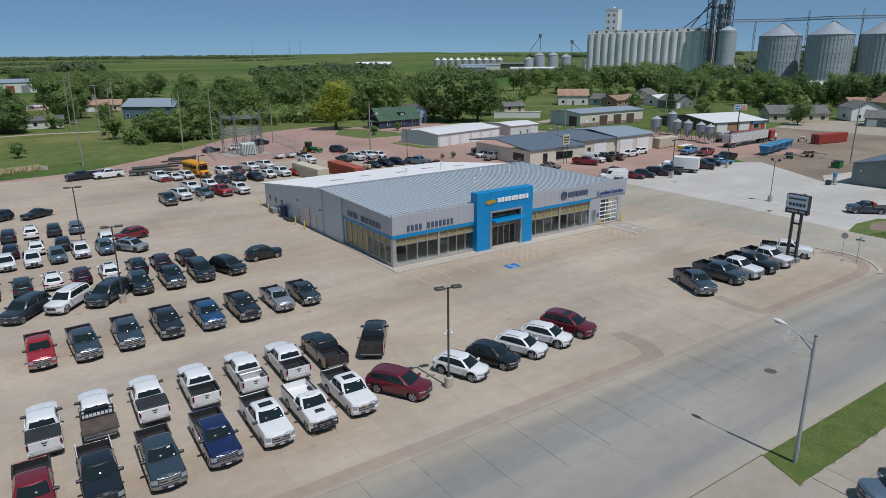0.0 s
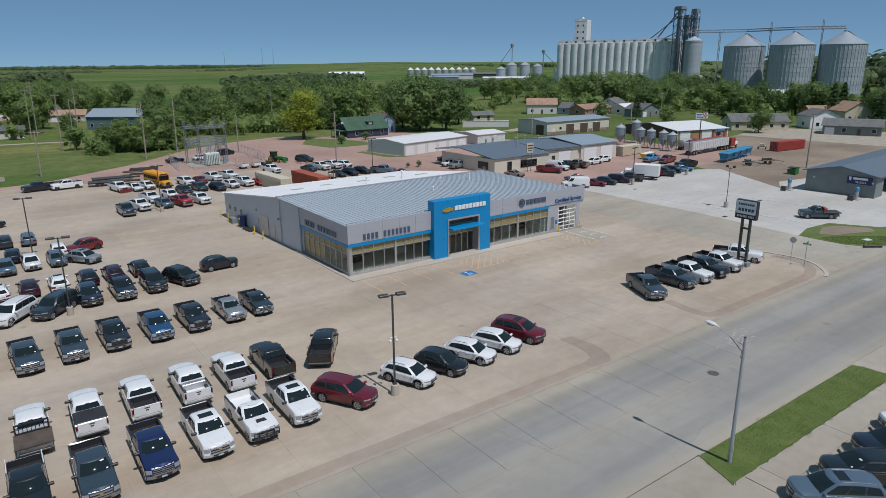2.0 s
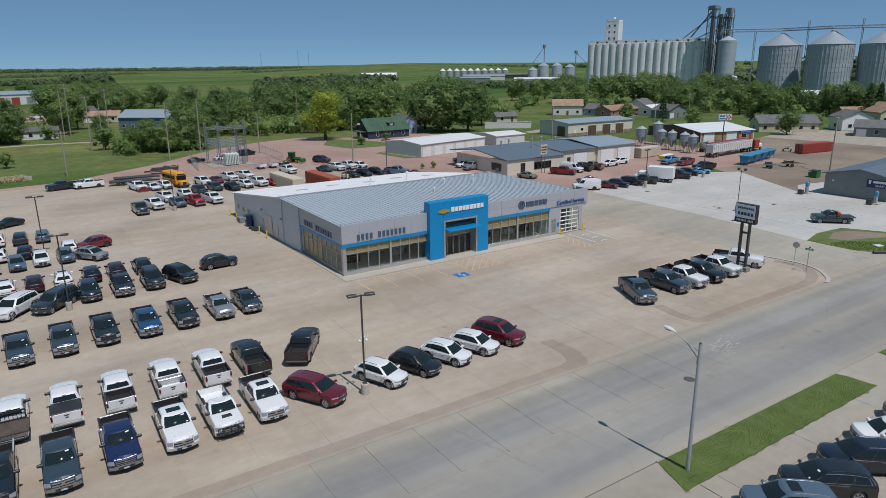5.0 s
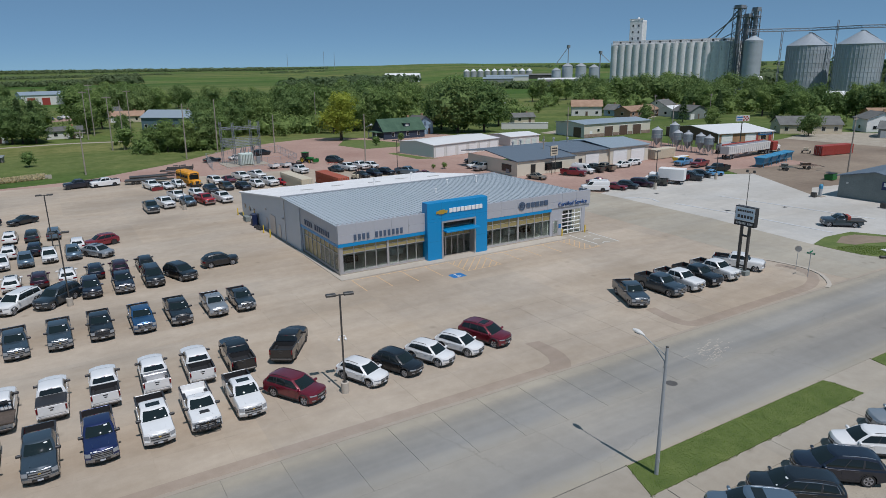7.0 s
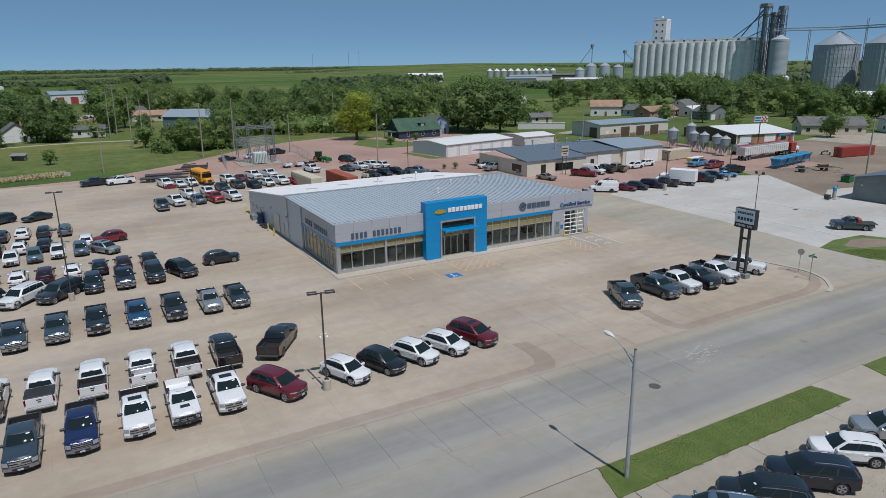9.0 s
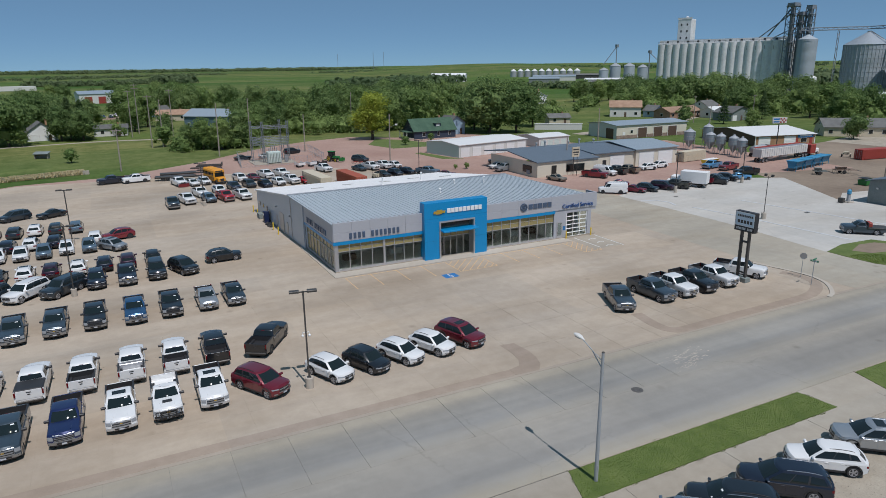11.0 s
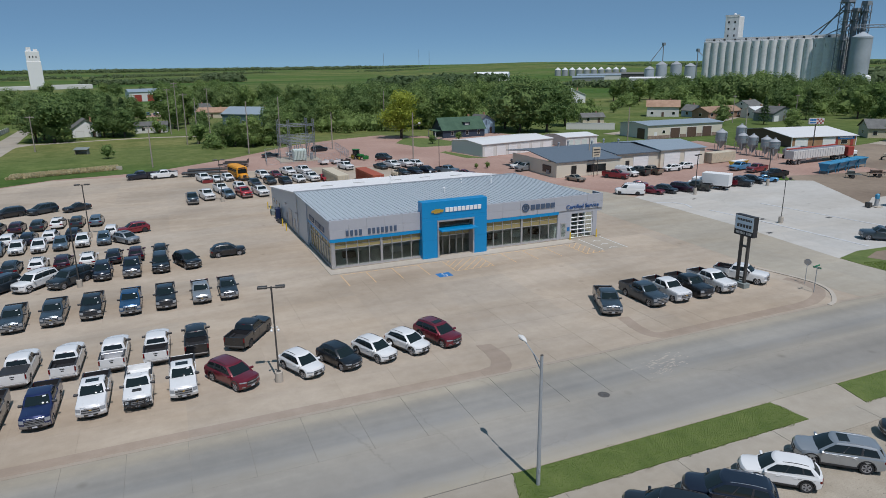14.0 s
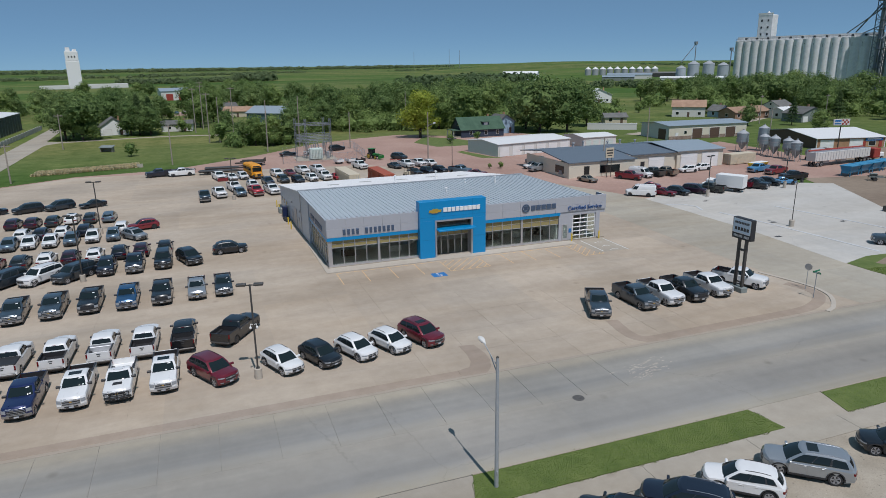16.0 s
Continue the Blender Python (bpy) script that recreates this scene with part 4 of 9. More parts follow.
structure("stall_line", boxes((37.1, 50.4, 62.38, 62.5, -0.01, 0.0045), (56.0, 69.0, 62.38, 62.5, -0.01, 0.0045)), M_LINE, "worn yellow-orange line along the walk", "line")


def hatch(x0, x1, y0, y1, n, label):
    bm = boxes((x0, x0 + 0.12, y0, y1, -0.01, 0.0045), (x1 - 0.12, x1, y0, y1, -0.01, 0.0045), (x0 + 0.12, x1 - 0.12, y0, y0 + 0.12, -0.01, 0.0045))
    slope = math.tan(radians(42))
    reach = (x1 - x0) + (y1 - y0) * slope
    for k in range(1, n):
        c = x0 - (y1 - y0) * slope + reach * k / n  # where the stroke meets the lower edge
        ya, yb = max(y0 + 0.13, y0 + (x0 + 0.1 - c) / slope), min(y1, y0 + (x1 - 0.1 - c) / slope)
        if yb - ya > 0.2:
            box(bm, -0.06, 0.06, 0, (yb - ya) / math.cos(radians(42)), -0.01, 0.0045, pose(c + (ya - y0) * slope, ya, 0, 0, 0, -42))
    structure("hatch_lines", bm, M_LINE, label, "line")


hatch(50.5, 55.9, 58.0, 62.4, 9, "worn orange hatched no-parking lines")
hatch(69.3, 72.3, 57.4, 62.6, 8, "worn orange hatched lines beside the service bay")
structure("apron_line", boxes((72.62, 72.78, 58.3, 64.2, 0.0, 0.0105), (76.3, 76.46, 57.8, 64.2, 0.0, 0.0105)), M_WLINE, "white line of the service lane", "line")
for y in (58.9, 60.8, 62.7):
    bm = boxes((-0.07, 0.07, -0.75, 0, 0, 0.0105))
    bmesh.ops.rotate(bm, verts=bm.verts, matrix=Matrix.Rotation(radians(-60), 3, "Z"))
    box(bm, -0.07, 0.07, -0.75, 0, 0, 0.0105, pose(0, 0, 0, 0, 0, 60))
    o = structure("arrow_mark", bm, M_WLINE, "white arrow on the service lane", "line")
    o.matrix_basis = pose(74.5, y, 0)
mark = structure("parking_mark", boxes((47.75, 49.55, 56.5, 58.0, -0.01, 0.0045)), M_HCBLUE, "blue painted square of an accessible stall", "line")
bm = lathe([(0.16, 0.0), (0.16, 0.0095)], 12, 48.55, 57.65)
box(bm, 48.5, 48.6, 57.1, 57.5, 0, 0.0095)
box(bm, 48.6, 49.0, 57.1, 57.2, 0, 0.0095)
tube(bm, (48.3, 56.95, 0.007), (48.75, 56.75, 0.007), 0.004, n=4)
box(bm, 48.3, 48.85, 56.72, 56.82, 0, 0.0095)
box(bm, 48.85, 48.95, 56.75, 57.0, 0, 0.0095)
part("symbol", bm, M_WLINE, mark)

def smear(x, y, long, wide, turn, seed, z):
    """A ragged, streaky blot lying on the paving."""
    rnd = random.Random(seed)
    bm = bmesh.new()
    for _ in range(70):
        cx, cy = rnd.gauss(0, long * 0.36), rnd.gauss(0, wide * 0.36)
        l, w = long * rnd.uniform(0.02, 0.12), wide * rnd.uniform(0.008, 0.04)
        ring = [bm.verts.new((cx + l * math.cos(k * math.tau / 10) * rnd.uniform(0.5, 1.2), cy + w * math.sin(k * math.tau / 10) * rnd.uniform(0.4, 1.3), rnd.uniform(0.0, 0.0015))) for k in range(10)]
        bm.faces.new(ring)
    o = structure("scuff", bm, M_CURB, "pale chalky scuff on the road surface", "mark")
    o.matrix_basis = pose(x, y, z, 0, 0, turn)


smear(56.0, 27.0, 3.4, 1.6, 4, 3, 0.003)
smear(55.0, 25.9, 2.0, 0.7, 14, 4, 0.0032)
rnd = random.Random(17)
bm = bmesh.new()
for _ in range(4200):
    x, y, r = rnd.uniform(38, 68), rnd.uniform(3.0, 13.55), rnd.uniform(0.015, 0.05)
    a = rnd.uniform(0, 6)
    ring = [bm.verts.new((x + r * math.cos(a + k * 1.571) * rnd.uniform(0.7, 1.3), y + r * math.sin(a + k * 1.571) * rnd.uniform(0.7, 1.3), -0.021)) for k in range(4)]
    tip = bm.verts.new((x + rnd.uniform(-0.3, 0.3) * r, y, -0.02 + r * 0.7))
    for k in range(4):
        bm.faces.new((ring[k], ring[(k + 1) % 4], tip))
tagged(part("loose_gravel", bm, rough_mat("loose_stone", (0.3, 0.26, 0.2), (0.58, 0.53, 0.45), 3.0, 12, 0.9, island=0.5)), "loose tan and grey gravel stones", "gravel", "", "stuff")

# darker stained bands along the road side of the lot
bm = boxes((-60, 41.2, 31.25, 32.3, -0.02, 0.0085))
structure("stained_band", bm, M_BAND, "brownish stained concrete band", "pavement")
structure("stained_band", prism([(41.21, 31.25), (43.4, 31.1), (44.15, 32.0), (44.6, 33.3), (44.75, 34.6), (44.5, 36.7), (43.1, 36.9), (43.15, 35.0), (42.95, 33.6), (42.4, 32.6), (41.21, 32.3)], -0.02, 0.0085), M_BAND, "brownish stained band curving into the lot", "pavement")
bm = strip([(59.45, 37.0), (59.0, 34.0), (59.3, 32.3), (60.6, 31.75), (64, 31.8), (69, 31.9), (75, 31.95), (79.2, 32.1), (81.8, 32.9), (83.5, 34.0), (84.5, 35.2), (84.7, 37.2), (84.2, 39.0)], 1.25, -0.02, 0.0085, 6)
structure("stained_band", bm, M_BAND, "brownish stained concrete band round the corner", "pavement")

# things against the long side
vend = thing("vending_machine", 35.35, 97.2, 0, 0, "dark blue drinks machine against the side wall", "vending machine")
part("cabinet", rbox(-0.45, 0.45, -0.5, 0.5, 0.0, 1.85, 0.04), M_VENDBLUE, vend)
part("front_panel", rbox(-0.48, -0.455, -0.42, 0.15, 0.25, 1.75, 0.01), M_BLACK, vend)
part("roundel", lathe([(0.2, 0), (0.2, 0.03)], 16), M_WHITE, vend).matrix_basis = pose(-0.485, -0.12, 1.35, 0, -90, 0)
bench = thing("utility_box", 35.2, 100.8, 0, 0, "grey-green metal utility box by the wall", "box")
part("case", rbox(-0.5, 0.5, -0.9, 0.9, 0.06, 0.85, 0.04), M_CBLOCK, bench)
part("base", boxes((-0.55, 0.55, -0.95, 0.95, 0, 0.06)), M_WALK, bench)
for x, y in ((35.0, 106.2), (35.1, 88.0), (35.1, 91.4), (35.0, 102.6)):
    b = tagged(part("bollard", lathe([(0.09, 0), (0.09, 1.15), (0.05, 1.22)], 10), M_YELLOW), "yellow steel bollard along the side wall", "bollard", "side bollards")
    b.matrix_basis = pose(x, y, 0)
for k, y in enumerate((93.4, 94.1, 94.9, 95.4)):
    h = thing("parts_heap", 35.25 - 0.2 * (k % 2), y, 0, 25 * k, "dark scrap part heaped by the wall", "scrap", "scrap by the wall")
    part("wheel", lathe([(0.3, 0), (0.36, 0.05), (0.36, 0.2), (0.3, 0.25)], 14), M_RUBBER, h)
    part("bracket", boxes((-0.1, 0.5, -0.06, 0.06, 0.25, 0.35), (0.2, 0.3, -0.3, 0.3, 0.25, 0.3)), M_DARKSTEEL, h)


# ---- vehicles ----
PAINTS = {}
for name, colour, flake in (("white", (0.78, 0.78, 0.775), 0.0), ("black", (0.008, 0.0095, 0.013), 0.1), ("charcoal", (0.022, 0.033, 0.045), 0.2), ("slate", (0.045, 0.066, 0.088), 0.3), ("silver", (0.42, 0.44, 0.46), 0.6),
                            ("blue", (0.02, 0.085, 0.2), 0.4), ("navy", (0.012, 0.022, 0.1), 0.35), ("dark_navy", (0.01, 0.014, 0.03), 0.3), ("maroon", (0.16, 0.007, 0.02), 0.25), ("red", (0.42, 0.01, 0.015), 0.2),
                            ("plum", (0.04, 0.012, 0.03), 0.4), ("steel_blue", (0.16, 0.22, 0.28), 0.55), ("sky_blue", (0.1, 0.28, 0.5), 0.2), ("tan", (0.3, 0.25, 0.19), 0.4), ("dark_red", (0.21, 0.011, 0.02), 0.25), ("olive", (0.06, 0.065, 0.06), 0.4)):
    PAINTS[name] = paint(name + "_car_paint", colour, flake)

#            L     W     H     belt  hood  wb    r     fo    cowl  rf    rr     tail   kind
SPECS = {
    "pickup": dict(L=5.9, W=2.02, H=1.95, belt=1.36, hood=1.24, wb=3.72, r=0.41, fo=0.96, cowl=1.36, rf=0.7, rr=-0.92, tail=-1.08, kind="pickup"),
    "short_pickup": dict(L=5.4, W=1.9, H=1.8, belt=1.25, hood=1.13, wb=3.26, r=0.38, fo=0.92, cowl=1.27, rf=0.63, rr=-0.75, tail=-0.9, kind="pickup"),
    "single_cab": dict(L=5.75, W=2.02, H=1.92, belt=1.36, hood=1.24, wb=3.55, r=0.41, fo=0.96, cowl=1.36, rf=0.72, rr=-0.12, tail=-0.3, kind="pickup"),
    "suv": dict(L=4.65, W=1.88, H=1.66, belt=1.06, hood=0.97, wb=2.75, r=0.38, fo=0.93, cowl=1.27, rf=0.46, rr=-1.72, tail=-2.2, kind="suv"),
    "big_suv": dict(L=5.2, W=2.0, H=1.8, belt=1.17, hood=1.1, wb=3.05, r=0.41, fo=0.95, cowl=1.45, rf=0.55, rr=-2.1, tail=-2.44, kind="suv"),
    "long_suv": dict(L=5.7, W=2.05, H=1.92, belt=1.24, hood=1.16, wb=3.36, r=0.41, fo=0.97, cowl=1.45, rf=0.7, rr=-2.5, tail=-2.72, kind="suv"),
    "sedan": dict(L=4.85, W=1.85, H=1.45, belt=0.95, hood=0.86, wb=2.8, r=0.34, fo=0.95, cowl=1.0, rf=0.1, rr=-0.95, tail=-1.8, kind="sedan"),
    "minivan": dict(L=5.15, W=1.98, H=1.76, belt=1.1, hood=1.0, wb=3.05, r=0.35, fo=0.98, cowl=1.6, rf=0.5, rr=-2.2, tail=-2.44, kind="suv"),
    "van": dict(L=5.7, W=2.02, H=2.1, belt=1.3, hood=1.12, wb=3.43, r=0.37, fo=0.85, cowl=1.75, rf=1.15, rr=-2.7, tail=-2.8, kind="van"),
}


def loft(bm, loops, cap=True):
    rings = [[bm.verts.new(p) for p in loop] for loop in loops]
    n = len(rings[0])
    for a, b in zip(rings, rings[1:]):
        for k in range(n):
            bm.faces.new((a[k], a[(k + 1) % n], b[(k + 1) % n], b[k]))
    if cap:
        bm.faces.new(rings[0][::-1])
        bm.faces.new(rings[-1])
    bmesh.ops.recalc_face_normals(bm, faces=bm.faces)
    return bm


def side_outline(s):
    """The lower body from the side, with its two wheel arches."""
    L, zb, r = s["L"], 0.3 if s["kind"] != "pickup" else 0.36, s["r"]
    xf, xr = L / 2 - s["fo"], L / 2 - s["fo"] - s["wb"]
    ra = r + 0.07
    pts = [(-L / 2 + 0.06, zb + 0.1)]
    for xw in (xr, xf):
        h = zb - r
        c = math.asin(max(-0.9, min(0.9, h / ra)))
        for k in range(9):
            a = math.pi - c + (2 * c - math.pi) * k / 8
            pts.append((xw + ra * math.cos(a), r + ra * math.sin(a)))
    pts += [(L / 2 - 0.16, zb), (L / 2 - 0.02, zb + 0.16), (L / 2, 0.62), (L / 2 - 0.03, s["hood"] - 0.16), (L / 2 - 0.14, s["hood"] - 0.03), (L / 2 - 0.5, s["hood"] + 0.02), (s["cowl"], s["belt"] - 0.05)]
    if s["kind"] == "pickup":
        pts += [(s["cowl"] - 0.3, s["belt"]), (s["tail"], s["belt"]), (s["tail"] - 0.02, 0.93), (-L / 2 + 0.04, 0.93), (-L / 2 + 0.02, 0.7), (-L / 2, 0.5)]
    elif s["kind"] == "sedan":
        pts += [(s["cowl"] - 0.3, s["belt"]), (s["tail"], s["belt"] + 0.02), (-L / 2 + 0.15, s["belt"] - 0.02), (-L / 2 + 0.03, s["belt"] - 0.12), (-L / 2, 0.6), (-L / 2 + 0.02, 0.5)]
    else:
        pts += [(s["cowl"] - 0.3, s["belt"]), (s["tail"] + 0.1, s["belt"]), (-L / 2 + 0.1, s["belt"]), (-L / 2 + 0.03, s["belt"] - 0.2), (-L / 2, 0.62), (-L / 2 + 0.02, 0.5)]
    return pts


def body_mesh(s):
    """Slices of the outline across the width: crowned hood, rounded corners, sides bulging between shoulder and sill."""
    L, W, out = s["L"], s["W"], side_outline(s)
    truck = s["kind"] == "pickup"
    loops = []
    for f in (-1.0, -0.985, -0.93, -0.8, -0.5, 0.0, 0.5, 0.8, 0.93, 0.985, 1.0):
        y, loop = f * W / 2, []
        edge = {1.0: 1.0, 0.985: 0.45}.get(abs(f), 0.0)
        for x, z in out:
            nose = max(0.0, (x - (L / 2 - 0.7)) / 0.7)
            back = max(0.0, (-x - (L / 2 - 0.45)) / 0.45)
            xx = x - (0.24 if truck else 0.42) * nose * abs(f) ** 3 + (0.05 if truck else 0.2) * back * abs(f) ** 3
            hood = z > 0.72 and x > s["cowl"] - 0.1
            zz = z + (0.07 * (1 - f * f) - (0.05 if truck else 0.1) * abs(f) ** 4 * (1 if z > 0.8 else 0) if hood else 0.0)
            if z > 0.85 and not (truck and x < s["tail"]):
                zz -= 0.17 * edge
            elif z < 0.46 and abs(x) > 0 and z > 0.25 and (x, z) in (out[0],):
                zz += 0.05 * edge
            loop.append((xx, y, zz))
        loops.append(loop)
    return loft(bmesh.new(), loops)


def nose_plate(s, f0, f1, z0, z1, out, n=6, deep=0.12):
    """A plate that follows the rounded nose between two shares of the half width."""
    L, W, truck = s["L"], s["W"], s["kind"] == "pickup"
    zb = 0.36 if truck else 0.3
    prof = [(zb, L / 2 - 0.16), (zb + 0.16, L / 2 - 0.02), (0.62, L / 2), (s["hood"] - 0.16, L / 2 - 0.03), (s["hood"] - 0.03, L / 2 - 0.14), (s["hood"] + 0.02, L / 2 - 0.5)]

    def front(f, z):
        x = prof[-1][1]
        for (za, xa), (zc, xc) in zip(prof, prof[1:]):
            if za <= z <= zc:
                x = xa + (xc - xa) * (z - za) / (zc - za)
        nose = max(0.0, (x - (L / 2 - 0.7)) / 0.7)
        return x - (0.24 if truck else 0.42) * nose * abs(f) ** 3

    bm = bmesh.new()
    cols = []
    for k in range(n + 1):
        f = f0 + (f1 - f0) * k / n
        y = f * W / 2
        cols.append([bm.verts.new((front(f, z0) + out, y, z0)), bm.verts.new((front(f, z1) + out, y, z1)), bm.verts.new((front(f, z1) - deep, y, z1)), bm.verts.new((front(f, z0) - deep, y, z0))])
    for a, c in zip(cols, cols[1:]):
        for k in range(4):
            bm.faces.new((a[k], a[(k + 1) % 4], c[(k + 1) % 4], c[k]))
    bm.faces.new(cols[0])
    bm.faces.new(cols[-1])
    bmesh.ops.recalc_face_normals(bm, faces=bm.faces)
    return bm


def cab_shape(s):
    """The glasshouse as a surface: a place on its front, side or back for a share u along it and v up it."""
    wb, wt = s["W"] / 2 - 0.045, s["W"] / 2 - {"van": 0.16, "pickup": 0.2}.get(s["kind"], 0.25)
    z0, z1 = s["belt"] - 0.05, s["H"] - 0.06
    bow, c = (0.16, 0.1) if s["kind"] != "van" else (0.1, 0.08)
    back_bow = 0.04 if s["kind"] == "pickup" else 0.12
    fall = {"suv": 0.13, "sedan": 0.06, "pickup": 0.035, "van": 0.0}[s["kind"]]
    mid = (s["rf"] + s["rr"]) / 2

    def level(v):
        b = 4 * v * (1 - v)
        return s["cowl"] + (s["rf"] - s["cowl"]) * v + 0.07 * b, s["tail"] + (s["rr"] - s["tail"]) * v - (0.05 * b if s["kind"] != "pickup" else 0.0), wb + (wt - wb) * v + 0.035 * b

    def warp(x, y, z, v):
        t = max(0.0, (mid - x) / (mid - s["rr"])) if x < mid else 0.45 * max(0.0, (x - mid) / (s["rf"] - mid))
        return Vector((x, y, z - fall * min(v, 1.0) * min(t, 1.3) ** 2))

    def front(u, v):
        xf, xr, w = level(v)
        f = 2 * u - 1
        return warp(xf - bow * f * f, f * (w - c), z0 + (z1 - z0) * v, v)

    def back(u, v):
        xf, xr, w = level(v)
        f = 1 - 2 * u
        return warp(xr + back_bow * f * f, f * (w - c), z0 + (z1 - z0) * v, v)

    def flank(sgn):
        def at(u, v):
            xf, xr, w = level(v)
            a, b = xf - bow - c, xr + back_bow + c
            return warp(a + (b - a) * u, sgn * w, z0 + (z1 - z0) * v, v)
        return at

    return front, back, flank, warp, level


def cabin_mesh(s):
    front, back, flank, warp, level = cab_shape(s)
    left, right = flank(1), flank(-1)
    loops = []
    vs = (0.0, 0.25, 0.5, 0.75, 0.94)
    for v in vs:
        loops.append([front(k / 6, v) for k in range(7)] + [left(k / 6, v) for k in range(7)] + [back(k / 4, v) for k in range(5)] + [right(1 - k / 6, v) for k in range(7)])
    top = loops[-1]
    cx, H = sum(p.x for p in top) / len(top), s["H"]
    for inset, z in ((0.05, -0.03), (0.13, -0.012), (0.3, -0.003), (0.55, 0.0)):
        w = max(abs(p.y) for p in top)
        lx = max(p.x for p in top) - cx
        loop = []
        for p in top:
            x = cx + (p.x - cx) * (lx - 1.5 * inset) / lx
            loop.append(warp(x, p.y * (w - inset) / w, H + z, 1.0))
        loops.append(loop)
    return loft(bmesh.new(), loops)


def patch(at, u0, u1, v0, v1, out=0.008, nu=4, nv=3, flip=False):
    """A thin pane that follows a curved face; v0 and v1 may differ between its two ends."""
    v0 = v0 if isinstance(v0, tuple) else (v0, v0)
    v1 = v1 if isinstance(v1, tuple) else (v1, v1)
    bm = bmesh.new()
    grid, low = [], []
    for i in range(nu + 1):
        e = i / nu
        u = u0 + (u1 - u0) * e
        lo, hi = v0[0] + (v0[1] - v0[0]) * e, v1[0] + (v1[1] - v1[0]) * e
        col, colb = [], []
        for j in range(nv + 1):
            v = lo + (hi - lo) * j / nv
            p = at(u, v)
            n = (at(u + 0.01, v) - at(u - 0.01, v)).cross(at(u, v + 0.01) - at(u, v - 0.01)).normalized()
            n = -n if flip else n
            col.append(bm.verts.new(p + n * out))
            colb.append(bm.verts.new(p - n * 0.015))
        grid.append(col)
        low.append(colb)
    for i in range(nu):
        for j in range(nv):
            bm.faces.new((grid[i][j], grid[i + 1][j], grid[i + 1][j + 1], grid[i][j + 1]))
    rim = [(i, 0) for i in range(nu)] + [(nu, j) for j in range(nv)] + [(nu - i, nv) for i in range(nu)] + [(0, nv - j) for j in range(nv)]
    for (i, j), (k, m) in zip(rim, rim[1:] + rim[:1]):
        bm.faces.new((low[i][j], low[k][m], grid[k][m], grid[i][j]))
    bmesh.ops.recalc_face_normals(bm, faces=bm.faces)
    return bm


def tail_plate(s, f0, f1, z0, z1, out=0.012, n=5, deep=0.1):
    """A lens or plate that follows the rounded tail between two shares of the half width."""
    L, W, b = s["L"], s["W"], s["belt"]
    prof = [(0.5, -L / 2 + 0.02), (0.62, -L / 2), (b - 0.2, -L / 2 + 0.03), (b + 0.05, -L / 2 + 0.11)]

    def rear(f, z):
        x = prof[-1][1]
        for (za, xa), (zc, xc) in zip(prof, prof[1:]):
            if za <= z <= zc:
                x = xa + (xc - xa) * (z - za) / (zc - za)
        back = max(0.0, (-x - (L / 2 - 0.45)) / 0.45)
        return x + 0.2 * back * abs(f) ** 3

    bm = bmesh.new()
    cols = []
    for k in range(n + 1):
        f = f0 + (f1 - f0) * k / n
        y = f * (W / 2 + (0.006 if abs(f) > 0.95 else 0))
        cols.append([bm.verts.new((rear(f, z0) - out, y, z0)), bm.verts.new((rear(f, z1) - out, y, z1)), bm.verts.new((rear(f, z1) + deep, y, z1)), bm.verts.new((rear(f, z0) + deep, y, z0))])
    for a, c in zip(cols, cols[1:]):
        for k in range(4):
            bm.faces.new((a[k], a[(k + 1) % 4], c[(k + 1) % 4], c[k]))
    bm.faces.new(cols[0])
    bm.faces.new(cols[-1])
    bmesh.ops.recalc_face_normals(bm, faces=bm.faces)
    return bm


def wheel_on(car, x, y, r, rim, plain_disc=False):
    w = part("wheel", lathe([(r * 0.64, -0.11), (r * 0.93, -0.12), (r, -0.08), (r, 0.08), (r * 0.93, 0.12), (r * 0.64, 0.11)], 18), M_RUBBER, car)
    w.matrix_basis = pose(x, y, r, 90, 0, 0)
    if plain_disc:
        return
    bm = bmesh.new()
    for z, d in ((-0.111, -1), (0.111, 1)):
        n = 20
        outer, inner = [bm.verts.new((r * 0.68 * math.cos(k * math.tau / n), r * 0.68 * math.sin(k * math.tau / n), z + d * 0.014)) for k in range(n)], [bm.verts.new((r * 0.58 * math.cos(k * math.tau / n), r * 0.58 * math.sin(k * math.tau / n), z + d * 0.006)) for k in range(n)]
        for k in range(n):
            bm.faces.new((outer[k], outer[(k + 1) % n], inner[(k + 1) % n], inner[k]))
        for k in range(5):
            for t in (-0.13, 0.13):
                box(bm, 0.0, r * 0.6, -0.028, 0.028, min(z, z + d * 0.012), max(z, z + d * 0.012), pose(0, 0, 0, 0, 0, 72 * k + math.degrees(t)))
    part("rim", bm, rim, w)


def arch_band(xw, r, y, wide):
    """A dark moulding round a wheel opening, on the flank at y."""
    n, out = 10, 0.016 if y > 0 else -0.016
    rows = []
    for k in range(n + 1):
        a = math.radians(-8 + 196 * k / n)
        ra, rb = r + 0.055, r + 0.055 + wide
        c, sn = math.cos(a), math.sin(a)
        rows.append([(xw + ra * c, y - out, r + ra * sn), (xw + rb * c, y - out, r + rb * sn), (xw + rb * c, y + out, r + rb * sn), (xw + ra * c, y + out, r + ra * sn)])
    return loft(bmesh.new(), rows)


